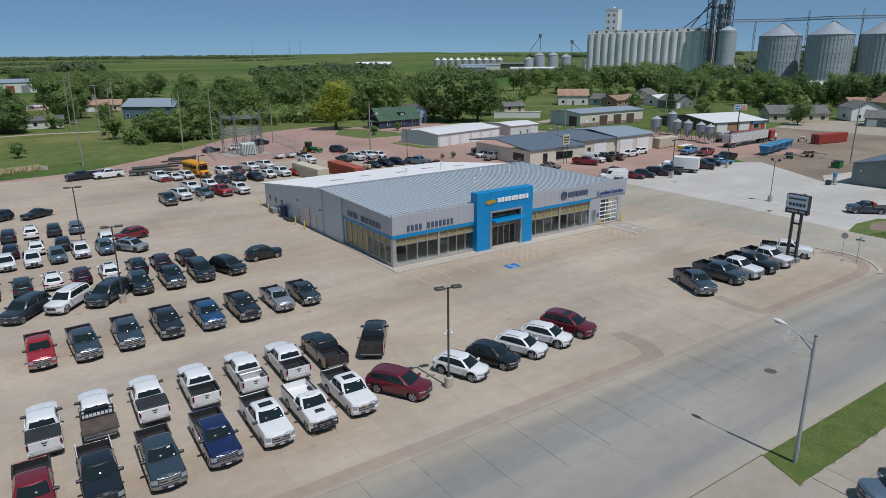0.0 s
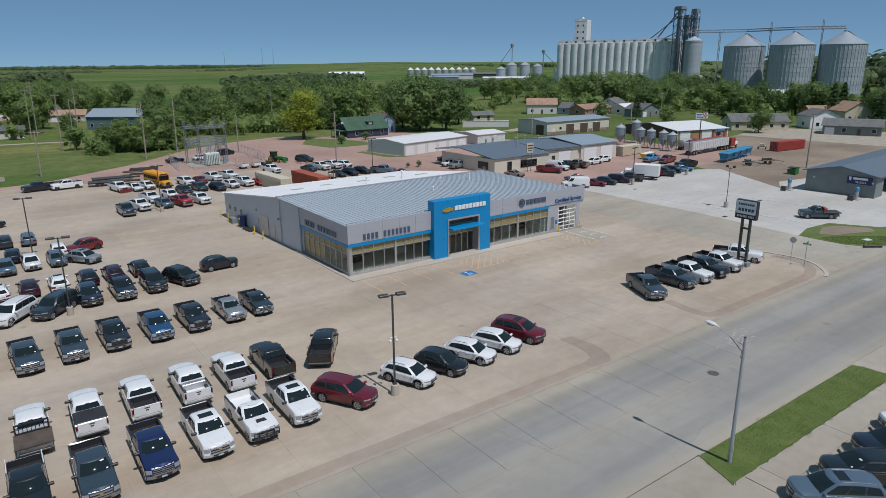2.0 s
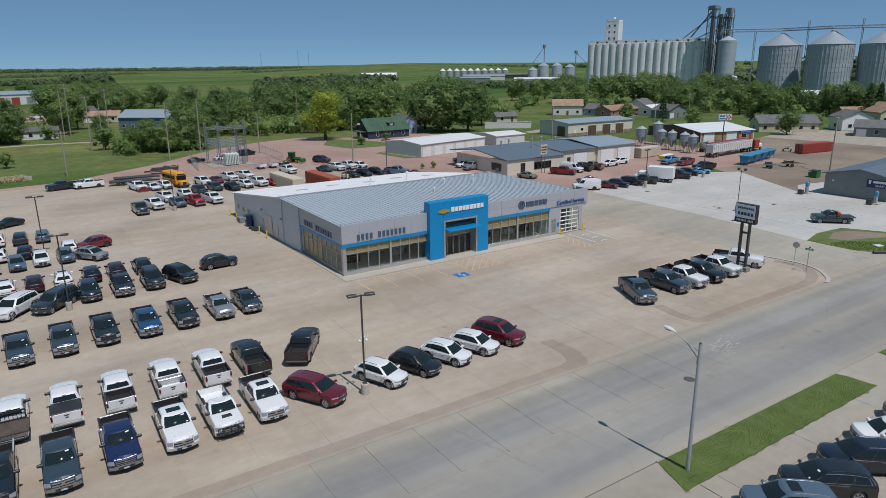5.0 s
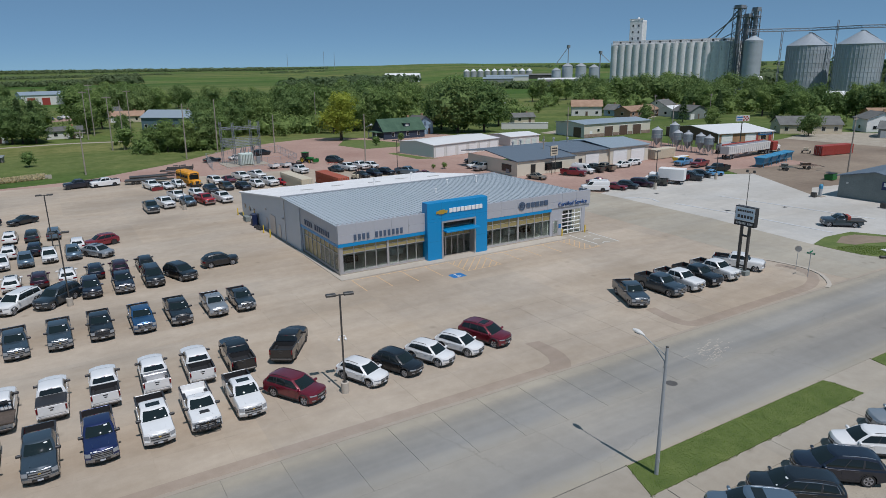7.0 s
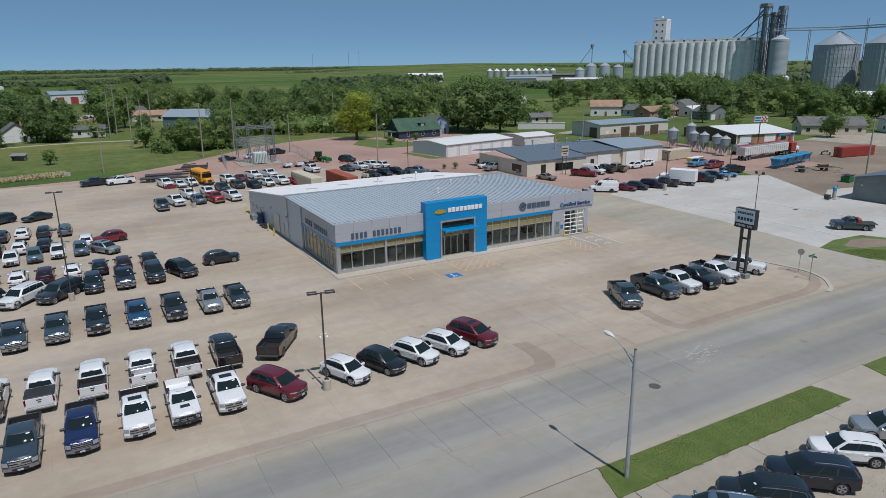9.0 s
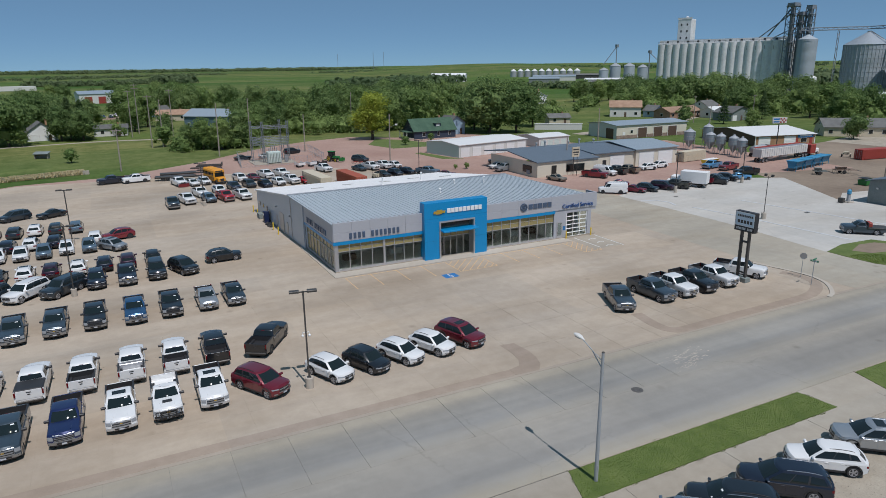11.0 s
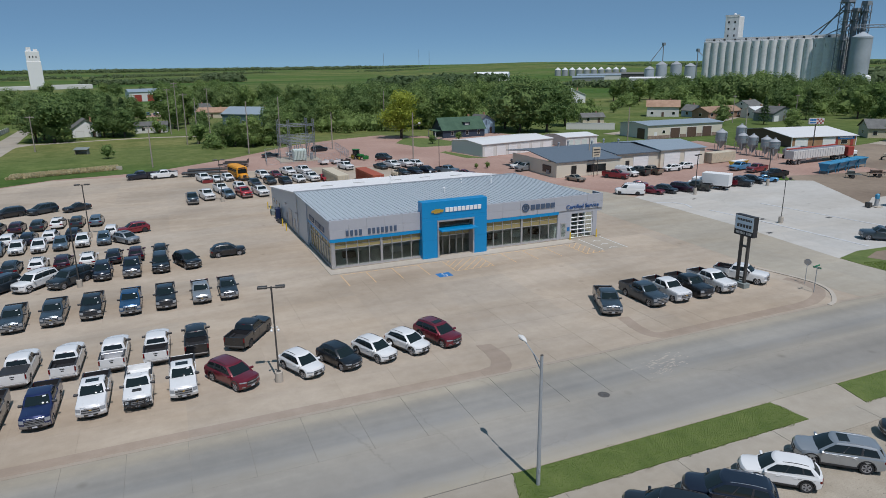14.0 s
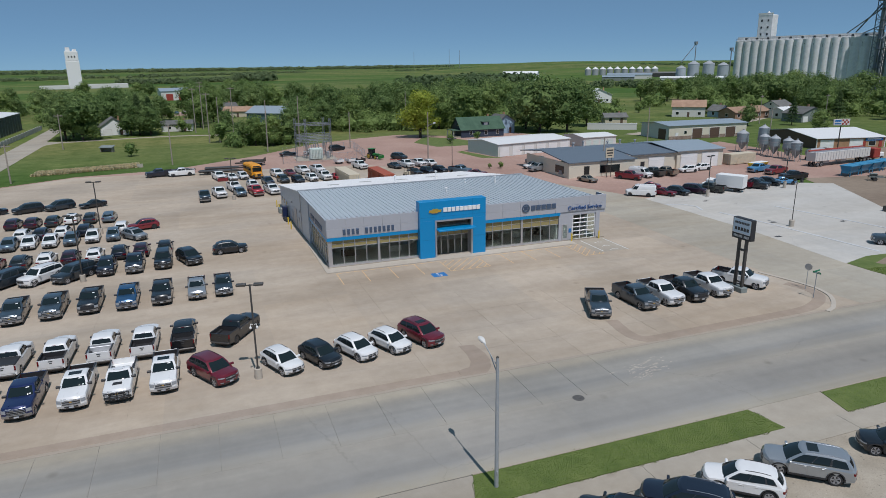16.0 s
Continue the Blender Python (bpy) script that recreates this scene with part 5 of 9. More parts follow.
def tray(x0, x1, y0, y1, z0, z1):
    """An open-topped moulded tray with a ribbed floor."""
    bm = bmesh.new()
    ys = [y0 + (y1 - y0) * k / 14 for k in range(15)]
    prof = [(y0, z1)] + [(y, z0 + (0.018 if k % 2 and 0 < k < 14 else 0.0)) for k, y in enumerate(ys)] + [(y1, z1)]
    rear, fore = [bm.verts.new((x0, y, z)) for y, z in prof], [bm.verts.new((x1, y, z)) for y, z in prof]
    for k in range(len(prof) - 1):
        bm.faces.new((rear[k], rear[k + 1], fore[k + 1], fore[k]))
    bm.faces.new(rear)
    bm.faces.new(fore[::-1])
    return bm


def tail_spoiler(warp, xr, w, H):
    """A thin lip that carries the roof on over the rear window."""
    rows = []
    for y in (-w + 0.16, -w / 2, 0.0, w / 2, w - 0.16):
        b = 0.1 * (y / w) ** 2
        rows.append([warp(xr + 0.3, y, H - 0.016, 1.0), warp(xr - 0.04 + b, y, H - 0.045, 1.0), warp(xr - 0.04 + b, y, H - 0.075, 1.0), warp(xr + 0.3, y, H - 0.07, 1.0)])
    return loft(bmesh.new(), rows)


def vehicle(kind, colour, extras=()):
    """One car with its parts; x ahead, origin on the ground under its middle."""
    s = SPECS[kind]
    L, W, H = s["L"], s["W"], s["H"]
    coat = PAINTS[colour]
    truck = s["kind"] == "pickup"
    names = {"pickup": "pickup_truck", "suv": "suv", "sedan": "car", "van": "cargo_van"}
    car = thing("minivan" if kind == "minivan" else names[s["kind"]], 0, 0)
    part("body", body_mesh(s), coat, car)
    cab = part("cabin", cabin_mesh(s), coat, car)
    xf, xr = L / 2 - s["fo"], L / 2 - s["fo"] - s["wb"]
    part("underbody", boxes((-L / 2 + 0.25, L / 2 - 0.3, -W / 2 + 0.3, W / 2 - 0.3, 0.22, 0.75), (xr + s["r"] + 0.12, xf - s["r"] - 0.12, -W / 2 + 0.06, W / 2 - 0.06, 0.24, 0.4)), M_BLACK, car)
    if "flatbed" not in extras and "far" not in extras:
        for y in (-W / 2 - 0.012, W / 2 - 0.03):
            part("cladding", boxes((xr + s["r"] + 0.1, xf - s["r"] - 0.1, y, y + 0.042, 0.3, 0.42)), M_BLACK, car)
    for x in (xf, xr):
        for y in (-W / 2 + 0.13, W / 2 - 0.13):
            wheel_on(car, x, y, s["r"], M_DARKSTEEL if colour in ("black", "maroon") and kind == "pickup" else M_RIM, "far" in extras)
    # glass
    front, back, flank, warp, level = cab_shape(s)
    xf1, xr1, wt = level(1.0)
    part("windshield", patch(front, 0.03, 0.97, 0.06, 0.93, 0.008, 6), M_SCREEN, cab)
    if "far" not in extras:
        part("cowl", patch(front, 0.0, 1.0, -0.03, 0.06, 0.016, 6, 2), M_BLACK, cab, "black wiper cowl under the windshield")
    if s["kind"] == "van":
        part("rear_window", patch(back, 0.1, 0.9, 0.3, 0.85), M_GLASS, cab)
    else:
        part("rear_window", patch(back, 0.05, 0.95, 0.24 if truck else 0.3, 0.9), M_GLASS, cab)
    if s["kind"] == "van":
        cuts = [(0.0, 0.2, (0.1, 0.1), (0.9, 0.9))]
    elif kind == "single_cab":
        cuts = [(0.08, 0.94, (0.1, 0.14), (0.9, 0.9))]
    elif truck:
        cuts = [(0.02, 0.5, (0.1, 0.12), (0.9, 0.9)), (0.53, 0.97, (0.12, 0.16), (0.9, 0.88))]
    elif s["kind"] == "sedan":
        cuts = [(0.02, 0.49, (0.12, 0.14), (0.86, 0.9)), (0.52, 0.94, (0.14, 0.2), (0.9, 0.8))]
    elif kind in ("big_suv", "long_suv", "minivan"):
        cuts = [(0.01, 0.33, (0.1, 0.12), (0.88, 0.9)), (0.35, 0.63, (0.12, 0.14), (0.9, 0.89)), (0.67, 0.95, (0.16, 0.2), (0.88, 0.84))]
    else:
        cuts = [(0.01, 0.36, (0.12, 0.16), (0.86, 0.9)), (0.38, 0.7, (0.16, 0.24), (0.9, 0.87)), (0.74, 0.93, (0.28, 0.46), (0.86, 0.76))]
    for sgn in (1, -1):
        side = flank(sgn)
        if "far" not in extras and "trim" in extras:
            for u0, u1, v0, v1 in cuts:
                part("window_trim", patch(side, u0 - 0.01, u1 + 0.012, tuple(v - 0.05 for v in v0), tuple(v + 0.05 for v in v1), 0.003, 4, 2, sgn < 0), M_CHROME, cab)
        if not truck and s["kind"] != "van" and "far" not in extras:
            part("pillar_trim", patch(side, cuts[0][0], cuts[-1][1], cuts[0][2][0] - 0.015 if s["kind"] != "suv" else (cuts[0][2][0] - 0.015, cuts[-1][2][0]), (cuts[0][3][0], cuts[-1][3][0]), 0.004, 6, 2, sgn < 0), M_BLACK, cab, "gloss black window pillars")
        for u0, u1, v0, v1 in cuts:
            part("side_window", patch(side, u0, u1, v0, v1, 0.007, 4, 2, sgn < 0), M_GLASS, cab)
    # front end
    h = s["hood"]
    chrome = M_CHROME if truck and colour != "black" else M_BLACK
    if truck:
        gz0, gz1, g = h - 0.52, h - 0.12, 0.6
        style = GRILLES[colour] if colour in GRILLES else "bars"
        grille = part("grille", nose_plate(s, -g, g, gz0, gz1, 0.02), M_BLACK, car)
        if "far" not in extras:
            part("surround", nose_plate(s, -g - 0.04, g + 0.04, gz1, gz1 + 0.055, 0.04), chrome, grille)
            part("surround", nose_plate(s, -g - 0.04, g + 0.04, gz0 - 0.05, gz0, 0.036), chrome, grille)
            if style == "bars":
                for k in range(2):
                    z = gz0 + 0.07 + 0.17 * k
                    part("grille_bar", nose_plate(s, -g + 0.02, g - 0.02, z, z + 0.075, 0.04), chrome, grille)
            elif style == "cross":
                part("grille_bar", nose_plate(s, -g + 0.02, g - 0.02, gz0 + 0.16, gz0 + 0.24, 0.04), chrome, grille)
                part("grille_bar", nose_plate(s, -0.06, 0.06, gz0 + 0.02, gz1 - 0.02, 0.042, 2), chrome, grille)
            else:
                for k in range(3):
                    z = gz0 + 0.055 + 0.12 * k
                    part("grille_slat", nose_plate(s, -g + 0.03, g - 0.03, z, z + 0.028, 0.03), chrome, grille)
            part("badge", nose_plate(s, -0.08, 0.08, gz0 + 0.17, gz0 + 0.235, 0.052, 2), M_GOLD if style == "bars" else chrome, grille)
            for sg in (-1, 1):
                part("hood_ridge", prism([(L / 2 - 0.35, sg * 0.42), (s["cowl"] + 0.12, sg * 0.5), (s["cowl"] + 0.12, sg * 0.58), (L / 2 - 0.35, sg * 0.48)], h - 0.06, h + 0.085), coat, car)
            part("brake_lamp", patch(back, 0.4, 0.6, 0.95, 1.0, 0.03, 2, 1), M_TAIL, cab)
    else:
        gz0, gz1, g = h - 0.46, h - 0.17, 0.45
        grille = part("grille", nose_plate(s, -g, g, gz0, gz1, 0.012), M_BLACK, car)
        part("grille_bar", nose_plate(s, -g + 0.02, g - 0.02, gz1 - 0.11, gz1 - 0.06, 0.024), M_CHROME, grille)
        if "far" in extras:
            part("lower_intake", nose_plate(s, -0.8, 0.8, 0.34, 0.5, 0.014), M_BLACK, car)
        else:
            for xw in (xf, xr):
                for sg in (-1, 1):
                    part("arch_trim", arch_band(xw, s["r"], sg * W / 2, 0.075), M_BLACK, car)
            part("badge", nose_plate(s, -0.09, 0.09, gz1 - 0.15, gz1 - 0.03, 0.034, 2), M_CHROME, grille)
            part("grille_rim", nose_plate(s, -g - 0.02, g + 0.02, gz0 - 0.035, gz0, 0.022), M_CHROME, grille)
            part("lower_intake", nose_plate(s, -0.7, 0.7, 0.34, 0.44, 0.014), M_BLACK, car)
    if truck:
        part("front_bumper", nose_plate(s, -0.95, 0.95, 0.43, 0.66, 0.045), coat if colour == "white" and "guard" not in extras else M_BLACK if "black_bumper" in extras else M_CHROME, car)
    if truck and "far" not in extras:
        part("air_dam", nose_plate(s, -0.85, 0.85, 0.37, 0.425, 0.0, 6, 0.3), M_BLACK, car)
        part("bumper_intake", nose_plate(s, -0.45, 0.45, 0.47, 0.6, 0.055), M_BLACK, car)
    for sgn in (1, -1):
        lo, hi = ((0.64, 0.97) if truck else (0.5, 0.95))
        part("headlight", nose_plate(s, sgn * lo, sgn * hi, h - 0.44 if truck else h - 0.27, h - 0.18, 0.018, 4), M_LENS, car)
        if not truck and "far" not in extras:
            part("fog_light", nose_plate(s, sgn * 0.62, sgn * 0.84, 0.46, 0.53, 0.014, 3), M_CHROME, car)
        y0, y1 = sorted((sgn * (W / 2 + 0.0), sgn * (W / 2 + 0.24)))
        if "far" not in extras:
            part("mirror", rbox(s["cowl"] - 0.42, s["cowl"] - 0.24, y0 - (0.12 if sgn > 0 else 0.0), y1 + (0.12 if sgn < 0 else 0.0), s["belt"] - 0.08, s["belt"] + 0.11, 0.04), M_BLACK if truck else coat, car)
        n_doors = 0 if "far" in extras else 1 if kind == "single_cab" or s["kind"] == "van" else 2
        for d in range(n_doors):
            xa = s["cowl"] - 0.28 - d * (s["cowl"] - 0.28 - max(xr + s["r"] + 0.14, s["tail"] + 0.1)) / n_doors
            xb = s["cowl"] - 0.28 - (d + 1) * (s["cowl"] - 0.28 - max(xr + s["r"] + 0.14, s["tail"] + 0.1)) / n_doors
            door = part("door", rbox(xb + 0.012, xa - 0.012, sgn * (W / 2) - 0.02, sgn * (W / 2) + 0.008 * sgn if sgn > 0 else -W / 2 + 0.02, 0.45, s["belt"] - 0.09, 0.006) if sgn > 0 else rbox(xb + 0.012, xa - 0.012, -W / 2 - 0.008, -W / 2 + 0.02, 0.45, s["belt"] - 0.09, 0.006), coat, car)
            part("handle", rbox(xb + 0.06, xb + 0.26, min(sgn * (W / 2 + 0.005), sgn * (W / 2 + 0.035)), max(sgn * (W / 2 + 0.005), sgn * (W / 2 + 0.035)), s["belt"] - 0.2, s["belt"] - 0.16, 0.01), M_CHROME if truck else coat, door)
        # rear lights
        y0, y1 = sorted((sgn * (W / 2 - (0.13 if truck else 0.36)), sgn * (W / 2 - 0.015)))
        zt = (0.95, 1.33) if truck else (s["belt"] - 0.28, s["belt"] - 0.08)
        if not truck:
            part("tail_light", tail_plate(s, sgn * 0.55, sgn * 0.995, s["belt"] - 0.3, s["belt"] - 0.14), M_TAIL, car)
        elif "flatbed" not in extras:
            part("tail_light", rbox(-L / 2 - 0.012, -L / 2 + 0.22, y0, y1, *zt, 0.015), M_TAIL, car)
    if "far" not in extras:
        part("rear_bumper", rbox(-L / 2 - 0.07, -L / 2 + 0.12, -W * 0.46, W * 0.46, 0.44, 0.6, 0.05) if truck else tail_plate(s, -0.85, 0.85, 0.5, 0.6, 0.012, 8), M_DARKSTEEL if truck else M_BLACK, car)
    if "far" not in extras:
        part("number_plate", boxes((L / 2 + 0.03, L / 2 + 0.045, -0.16, 0.16, 0.46, 0.58)), M_PLATE, car)
    # load bed
    if truck and "flatbed" in extras:
        part("flat_deck", rbox(-L / 2 - 0.25, s["tail"] - 0.05, -W / 2 - 0.1, W / 2 + 0.1, 0.98, 1.1, 0.01), M_BARK if "wood" in extras else M_DARKSTEEL, car, "worn dark flat deck")
        if "wood" not in extras:
            part("fuel_tank", rbox(s["tail"] - 0.75, s["tail"] - 0.2, -W / 2 + 0.25, W / 2 - 0.25, 1.1, 1.75, 0.08), M_REDBOX, car, "red transfer tank")
        rack = part("headache_rack", boxes((s["tail"] - 0.16, s["tail"] - 0.06, -W / 2, W / 2, 1.1, 1.2), (s["tail"] - 0.16, s["tail"] - 0.06, -W / 2, W / 2, 1.72, 1.82), (s["tail"] - 0.16, s["tail"] - 0.06, -W / 2, -W / 2 + 0.1, 1.2, 1.72), (s["tail"] - 0.16, s["tail"] - 0.06, W / 2 - 0.1, W / 2, 1.2, 1.72)), M_BLACK, car)
        part("bars", boxes(*[(s["tail"] - 0.13, s["tail"] - 0.09, -W / 2 + 0.3 + k * 0.24, -W / 2 + 0.34 + k * 0.24, 1.2, 1.72) for k in range(7)]), M_BLACK, rack)
    elif truck:
        rail = s["belt"] + 0.04
        for sgn in (1, -1):
            y0, y1 = sorted((sgn * (W / 2 - 0.1), sgn * (W / 2 - 0.004)))
            bs = part("bed_side", rbox(-L / 2 + 0.06, s["tail"] - 0.06, y0, y1, 0.86, rail, 0.02), coat, car)
            y0, y1 = sorted((sgn * (W / 2 - 0.12), sgn * (W / 2 - 0.0)))
            if "far" in extras:
                continue
            part("rail_cap", boxes((-L / 2 + 0.08, s["tail"] - 0.08, y0, y1, rail, rail + 0.02)), M_BLACK, bs)
            y0, y1 = sorted((sgn * (W / 2 - 0.34), sgn * (W / 2 - 0.101)))
            part("wheel_tub", rbox(xr - 0.5, xr + 0.5, y0, y1, 0.94, 1.12, 0.05), M_BLACK, bs)
        gate = part("tailgate", rbox(-L / 2 + 0.0, -L / 2 + 0.08, -W / 2 + 0.14, W / 2 - 0.14, 0.72, rail, 0.006), coat, car)
        if "far" not in extras:
            part("gate_handle", rbox(-L / 2 - 0.02, -L / 2 + 0.02, -0.17, 0.17, rail - 0.2, rail - 0.12, 0.01), M_BLACK, gate)
            part("gate_badge", rbox(-L / 2 - 0.012, -L / 2 + 0.02, -0.1, 0.1, rail - 0.38, rail - 0.28, 0.01), M_BLACK, gate)
        part("bed_front", boxes((s["tail"] - 0.08, s["tail"] - 0.03, -W / 2 + 0.1, W / 2 - 0.1, 0.93, rail)), coat, car)
        liner = M_WHITE if "white_bed" in extras else M_BLACK
        part("bed_liner", tray(-L / 2 + 0.1, s["tail"] - 0.1, -W / 2 + 0.118, W / 2 - 0.118, 0.945, rail - 0.02), liner, car)
        if "tonneau" in extras:
            part("bed_cover", rbox(-L / 2 + 0.05, s["tail"] - 0.05, -W / 2 + 0.06, W / 2 - 0.06, rail + 0.02, rail + 0.07, 0.02), M_BLACK, car, "black bed cover")
        if "cargo" in extras:
            part("tool_box", rbox(s["tail"] - 0.62, s["tail"] - 0.12, -W / 2 + 0.15, W / 2 - 0.15, 0.95, rail + 0.05, 0.03), M_TRIM, car)
        if "rack" in extras:
            part("bed_rack", tubes(*[((-L / 2 + 0.1 + k * 0.8, y, rail), (-L / 2 + 0.1 + k * 0.8, y, rail + 0.22), 0.025) for k in range(3) for y in (-W / 2 + 0.06, W / 2 - 0.06)],
                                   ((-L / 2 + 0.1, -W / 2 + 0.06, rail + 0.22), (s["tail"] - 0.1, -W / 2 + 0.06, rail + 0.22), 0.03), ((-L / 2 + 0.1, W / 2 - 0.06, rail + 0.22), (s["tail"] - 0.1, W / 2 - 0.06, rail + 0.22), 0.03)), M_WHITE, car, "white bed rails")
    else:
        if s["kind"] == "suv" and kind != "minivan":
            for sgn in (() if "far" in extras else (1, -1)):
                run = [warp(xf1 - 0.45 + (xr1 + 0.35 - xf1 + 0.45) * k / 5, sgn * (wt - 0.1), H + (0.015 if k in (0, 5) else 0.03) - 0.03, 1.0) for k in range(6)]
                part("roof_rail", tubes(*[(a, b, 0.022) for a, b in zip(run, run[1:])]), M_CHROME if colour in ("dark_navy", "steel_blue", "silver") else M_BLACK, cab)
            part("spoiler", tail_spoiler(warp, xr1, wt, H), coat, cab)
        if s["kind"] != "sedan" and "far" not in extras:
            part("tailgate_trim", tail_plate(s, -0.5, 0.5, s["belt"] - 0.3, s["belt"] - 0.26, 0.014), M_CHROME, car)
    if "sunroof" in extras:
        part("sunroof", rbox(xf1 - 1.0, xf1 - 0.38, -0.46, 0.46, H - 0.03, H + 0.006, 0.01), M_GLASS, cab)
    if "tag" in extras:
        part("price_tag", patch(front, 0.72, 0.86, 0.8, 0.88, 0.016), M_WHITE, cab)
        part("price_tag", patch(front, 0.84, 0.9, 0.16, 0.26, 0.016), M_WHITE, cab)
    if "scoop" in extras:
        part("hood_scoop", prism([(L / 2 - 1.15, -0.3), (L / 2 - 0.75, -0.34), (L / 2 - 0.75, 0.34), (L / 2 - 1.15, 0.3)], h - 0.1, h + 0.14), M_BLACK, car)
    if "guard" in extras:
        part("grille_guard", tubes(*[((L / 2 + 0.12, y, 0.5), (L / 2 + 0.1, y, 1.1), 0.04) for y in (-0.5, 0.0, 0.5)], ((L / 2 + 0.1, -0.85, 0.62), (L / 2 + 0.1, 0.85, 0.62), 0.04), ((L / 2 + 0.1, -0.85, 1.05), (L / 2 + 0.1, 0.85, 1.05), 0.04),
                                   ((L / 2 + 0.1, -0.85, 0.62), (L / 2 + 0.1, -0.85, 1.05), 0.04), ((L / 2 + 0.1, 0.85, 0.62), (L / 2 + 0.1, 0.85, 1.05), 0.04)), M_BLACK, car)
    if "plow" in extras:
        part("plough_blade", boxes((L / 2 + 0.25, L / 2 + 0.33, -1.15, 1.15, 0.1, 0.8)), PAINTS["dark_red"], car, "dark red snow plough blade")
        part("plough_arm", boxes((L / 2 - 0.1, L / 2 + 0.25, -0.4, -0.3, 0.35, 0.45), (L / 2 - 0.1, L / 2 + 0.25, 0.3, 0.4, 0.35, 0.45)), M_BLACK, car)
    if "roof_rack" in extras:
        part("roof_rack", boxes(*[(xr1 + 0.4 + 0.8 * k, xr1 + 0.46 + 0.8 * k, -wt + 0.1, wt - 0.1, H + 0.06, H + 0.1) for k in range(4)], (xr1 + 0.3, xf1 - 0.4, -wt + 0.1, -wt + 0.16, H - 0.02, H + 0.08), (xr1 + 0.3, xf1 - 0.4, wt - 0.16, wt - 0.1, H - 0.02, H + 0.08)), M_WHITE, car)
    return car


GRILLES = {"black": "cross", "navy": "slats", "charcoal": "slats", "blue": "slats", "dark_navy": "bars"}
MADE = {}
WORDS = {"pickup": "crew-cab pickup", "short_pickup": "mid-size pickup", "single_cab": "single-cab pickup", "suv": "compact SUV", "big_suv": "large SUV", "long_suv": "long SUV", "sedan": "sedan car", "minivan": "minivan", "van": "cargo van"}
EXTRA_WORDS = {"tonneau": "black bed cover", "flatbed": "flat deck and headache rack", "sunroof": "dark sunroof", "white_bed": "white open bed", "rack": "white bed rails", "guard": "black grille guard", "plow": "snow plough blade", "cargo": "bed tool box", "roof_rack": "roof rack"}


def park(kind, colour, x, y, heading, place, extras=(), group=""):
    """Stands a vehicle with its middle at x, y, its nose turned to heading (degrees from +x)."""
    if y > 84:
        extras = tuple(extras) + ("far",)
    key = (kind, colour, tuple(extras))
    m = pose(x, y, 0, 0, 0, heading)
    if key not in MADE:
        MADE[key] = vehicle(kind, colour, extras)
        MADE[key].matrix_basis = m
        ob = MADE[key]
    else:
        ob = copy_thing(MADE[key], m)
    words = [EXTRA_WORDS[e] for e in extras if e in EXTRA_WORDS]
    words = [w for w in words if len(place.split()) < 6 and len(place.split()) + len(w.split()) < 8]
    text = f"{colour.replace('_', ' ')} {WORDS[kind]}" + (f" with {words[0]}" if words else "") + f" parked {place}"
    text = text.replace("the front truck row", "the truck row")
    return tagged(ob, " ".join(text.split()[:12]), {"pickup": "truck", "short_pickup": "truck", "single_cab": "truck", "van": "van", "minivan": "van", "sedan": "car"}.get(kind, "suv"), group)


def nose(kind, x, y, heading):
    """Middle of a vehicle whose nose is at x, y."""
    h = SPECS[kind]["L"] / 2
    return x - h * math.cos(radians(heading)), y - h * math.sin(radians(heading))


def row(place, group, heading, cars, by="nose"):
    for kind, colour, x, y, *rest in cars:
        hd = heading + (rest[1] if len(rest) > 1 else 0)
        cx, cy = nose(kind, x, y, hd) if by == "nose" else nose(kind, x, y, hd + 180)
        park(kind, colour, cx, cy, hd, place, rest[0] if rest else (), group)


row("in the front truck row", "front truck row", -91, [
    ("pickup", "dark_red", -1.6, 36.3), ("pickup", "black", 1.7, 36.2, ("rack",)), ("pickup", "slate", 5.05, 36.0, ("tag",)), ("pickup", "navy", 8.5, 36.3, ("tag",)),
    ("pickup", "white", 12.0, 36.5, ("sunroof", "tag")), ("single_cab", "white", 15.1, 36.6, ("white_bed", "black_bumper", "scoop", "guard")), ("pickup", "white", 18.35, 36.8, ("sunroof", "tag"))])
row("tail to the front truck row", "second truck row", 88, [
    ("pickup", "white", -0.7, 44.0, ("tonneau",)), ("pickup", "white", 2.5, 44.0, ("flatbed", "wood")), ("pickup", "white", 5.9, 44.2, ("tonneau",)), ("pickup", "white", 9.4, 44.2), ("pickup", "white", 13.0, 44.3, ("white_bed", "cargo")),
    ("pickup", "white", 16.4, 44.3), ("pickup", "black", 19.7, 44.4)], "tail")
park("pickup", "black", 24.45, 47.1, 57, "askew beyond the second truck row")
park("big_suv", "maroon", 22.1, 38.75, -60, "beside the lot lamp")
row("in the line of crossovers", "crossover line", -66, [("suv", "white", 28.6, 36.3), ("suv", "black", 31.85, 36.4), ("suv", "white", 35.05, 36.55, ()), ("suv", "white", 38.25, 36.85), ("big_suv", "maroon", 41.35, 37.1, ("sunroof",), -4)])
row("in the third truck row", "third truck row", -90, [("pickup", "red", 0.1, 58.0), ("pickup", "slate", 3.5, 57.6, ("tag",), 3), ("pickup", "slate", 6.85, 57.9, ("tag",)), ("pickup", "black", 10.3, 58.3, ("tag",)), ("pickup", "blue", 13.95, 58.1, ("tag",)),
    ("pickup", "black", 17.4, 58.3, ("tag",)), ("short_pickup", "silver", 21.0, 58.6, ("tag",)), ("short_pickup", "charcoal", 23.85, 58.7, ("tag",))])
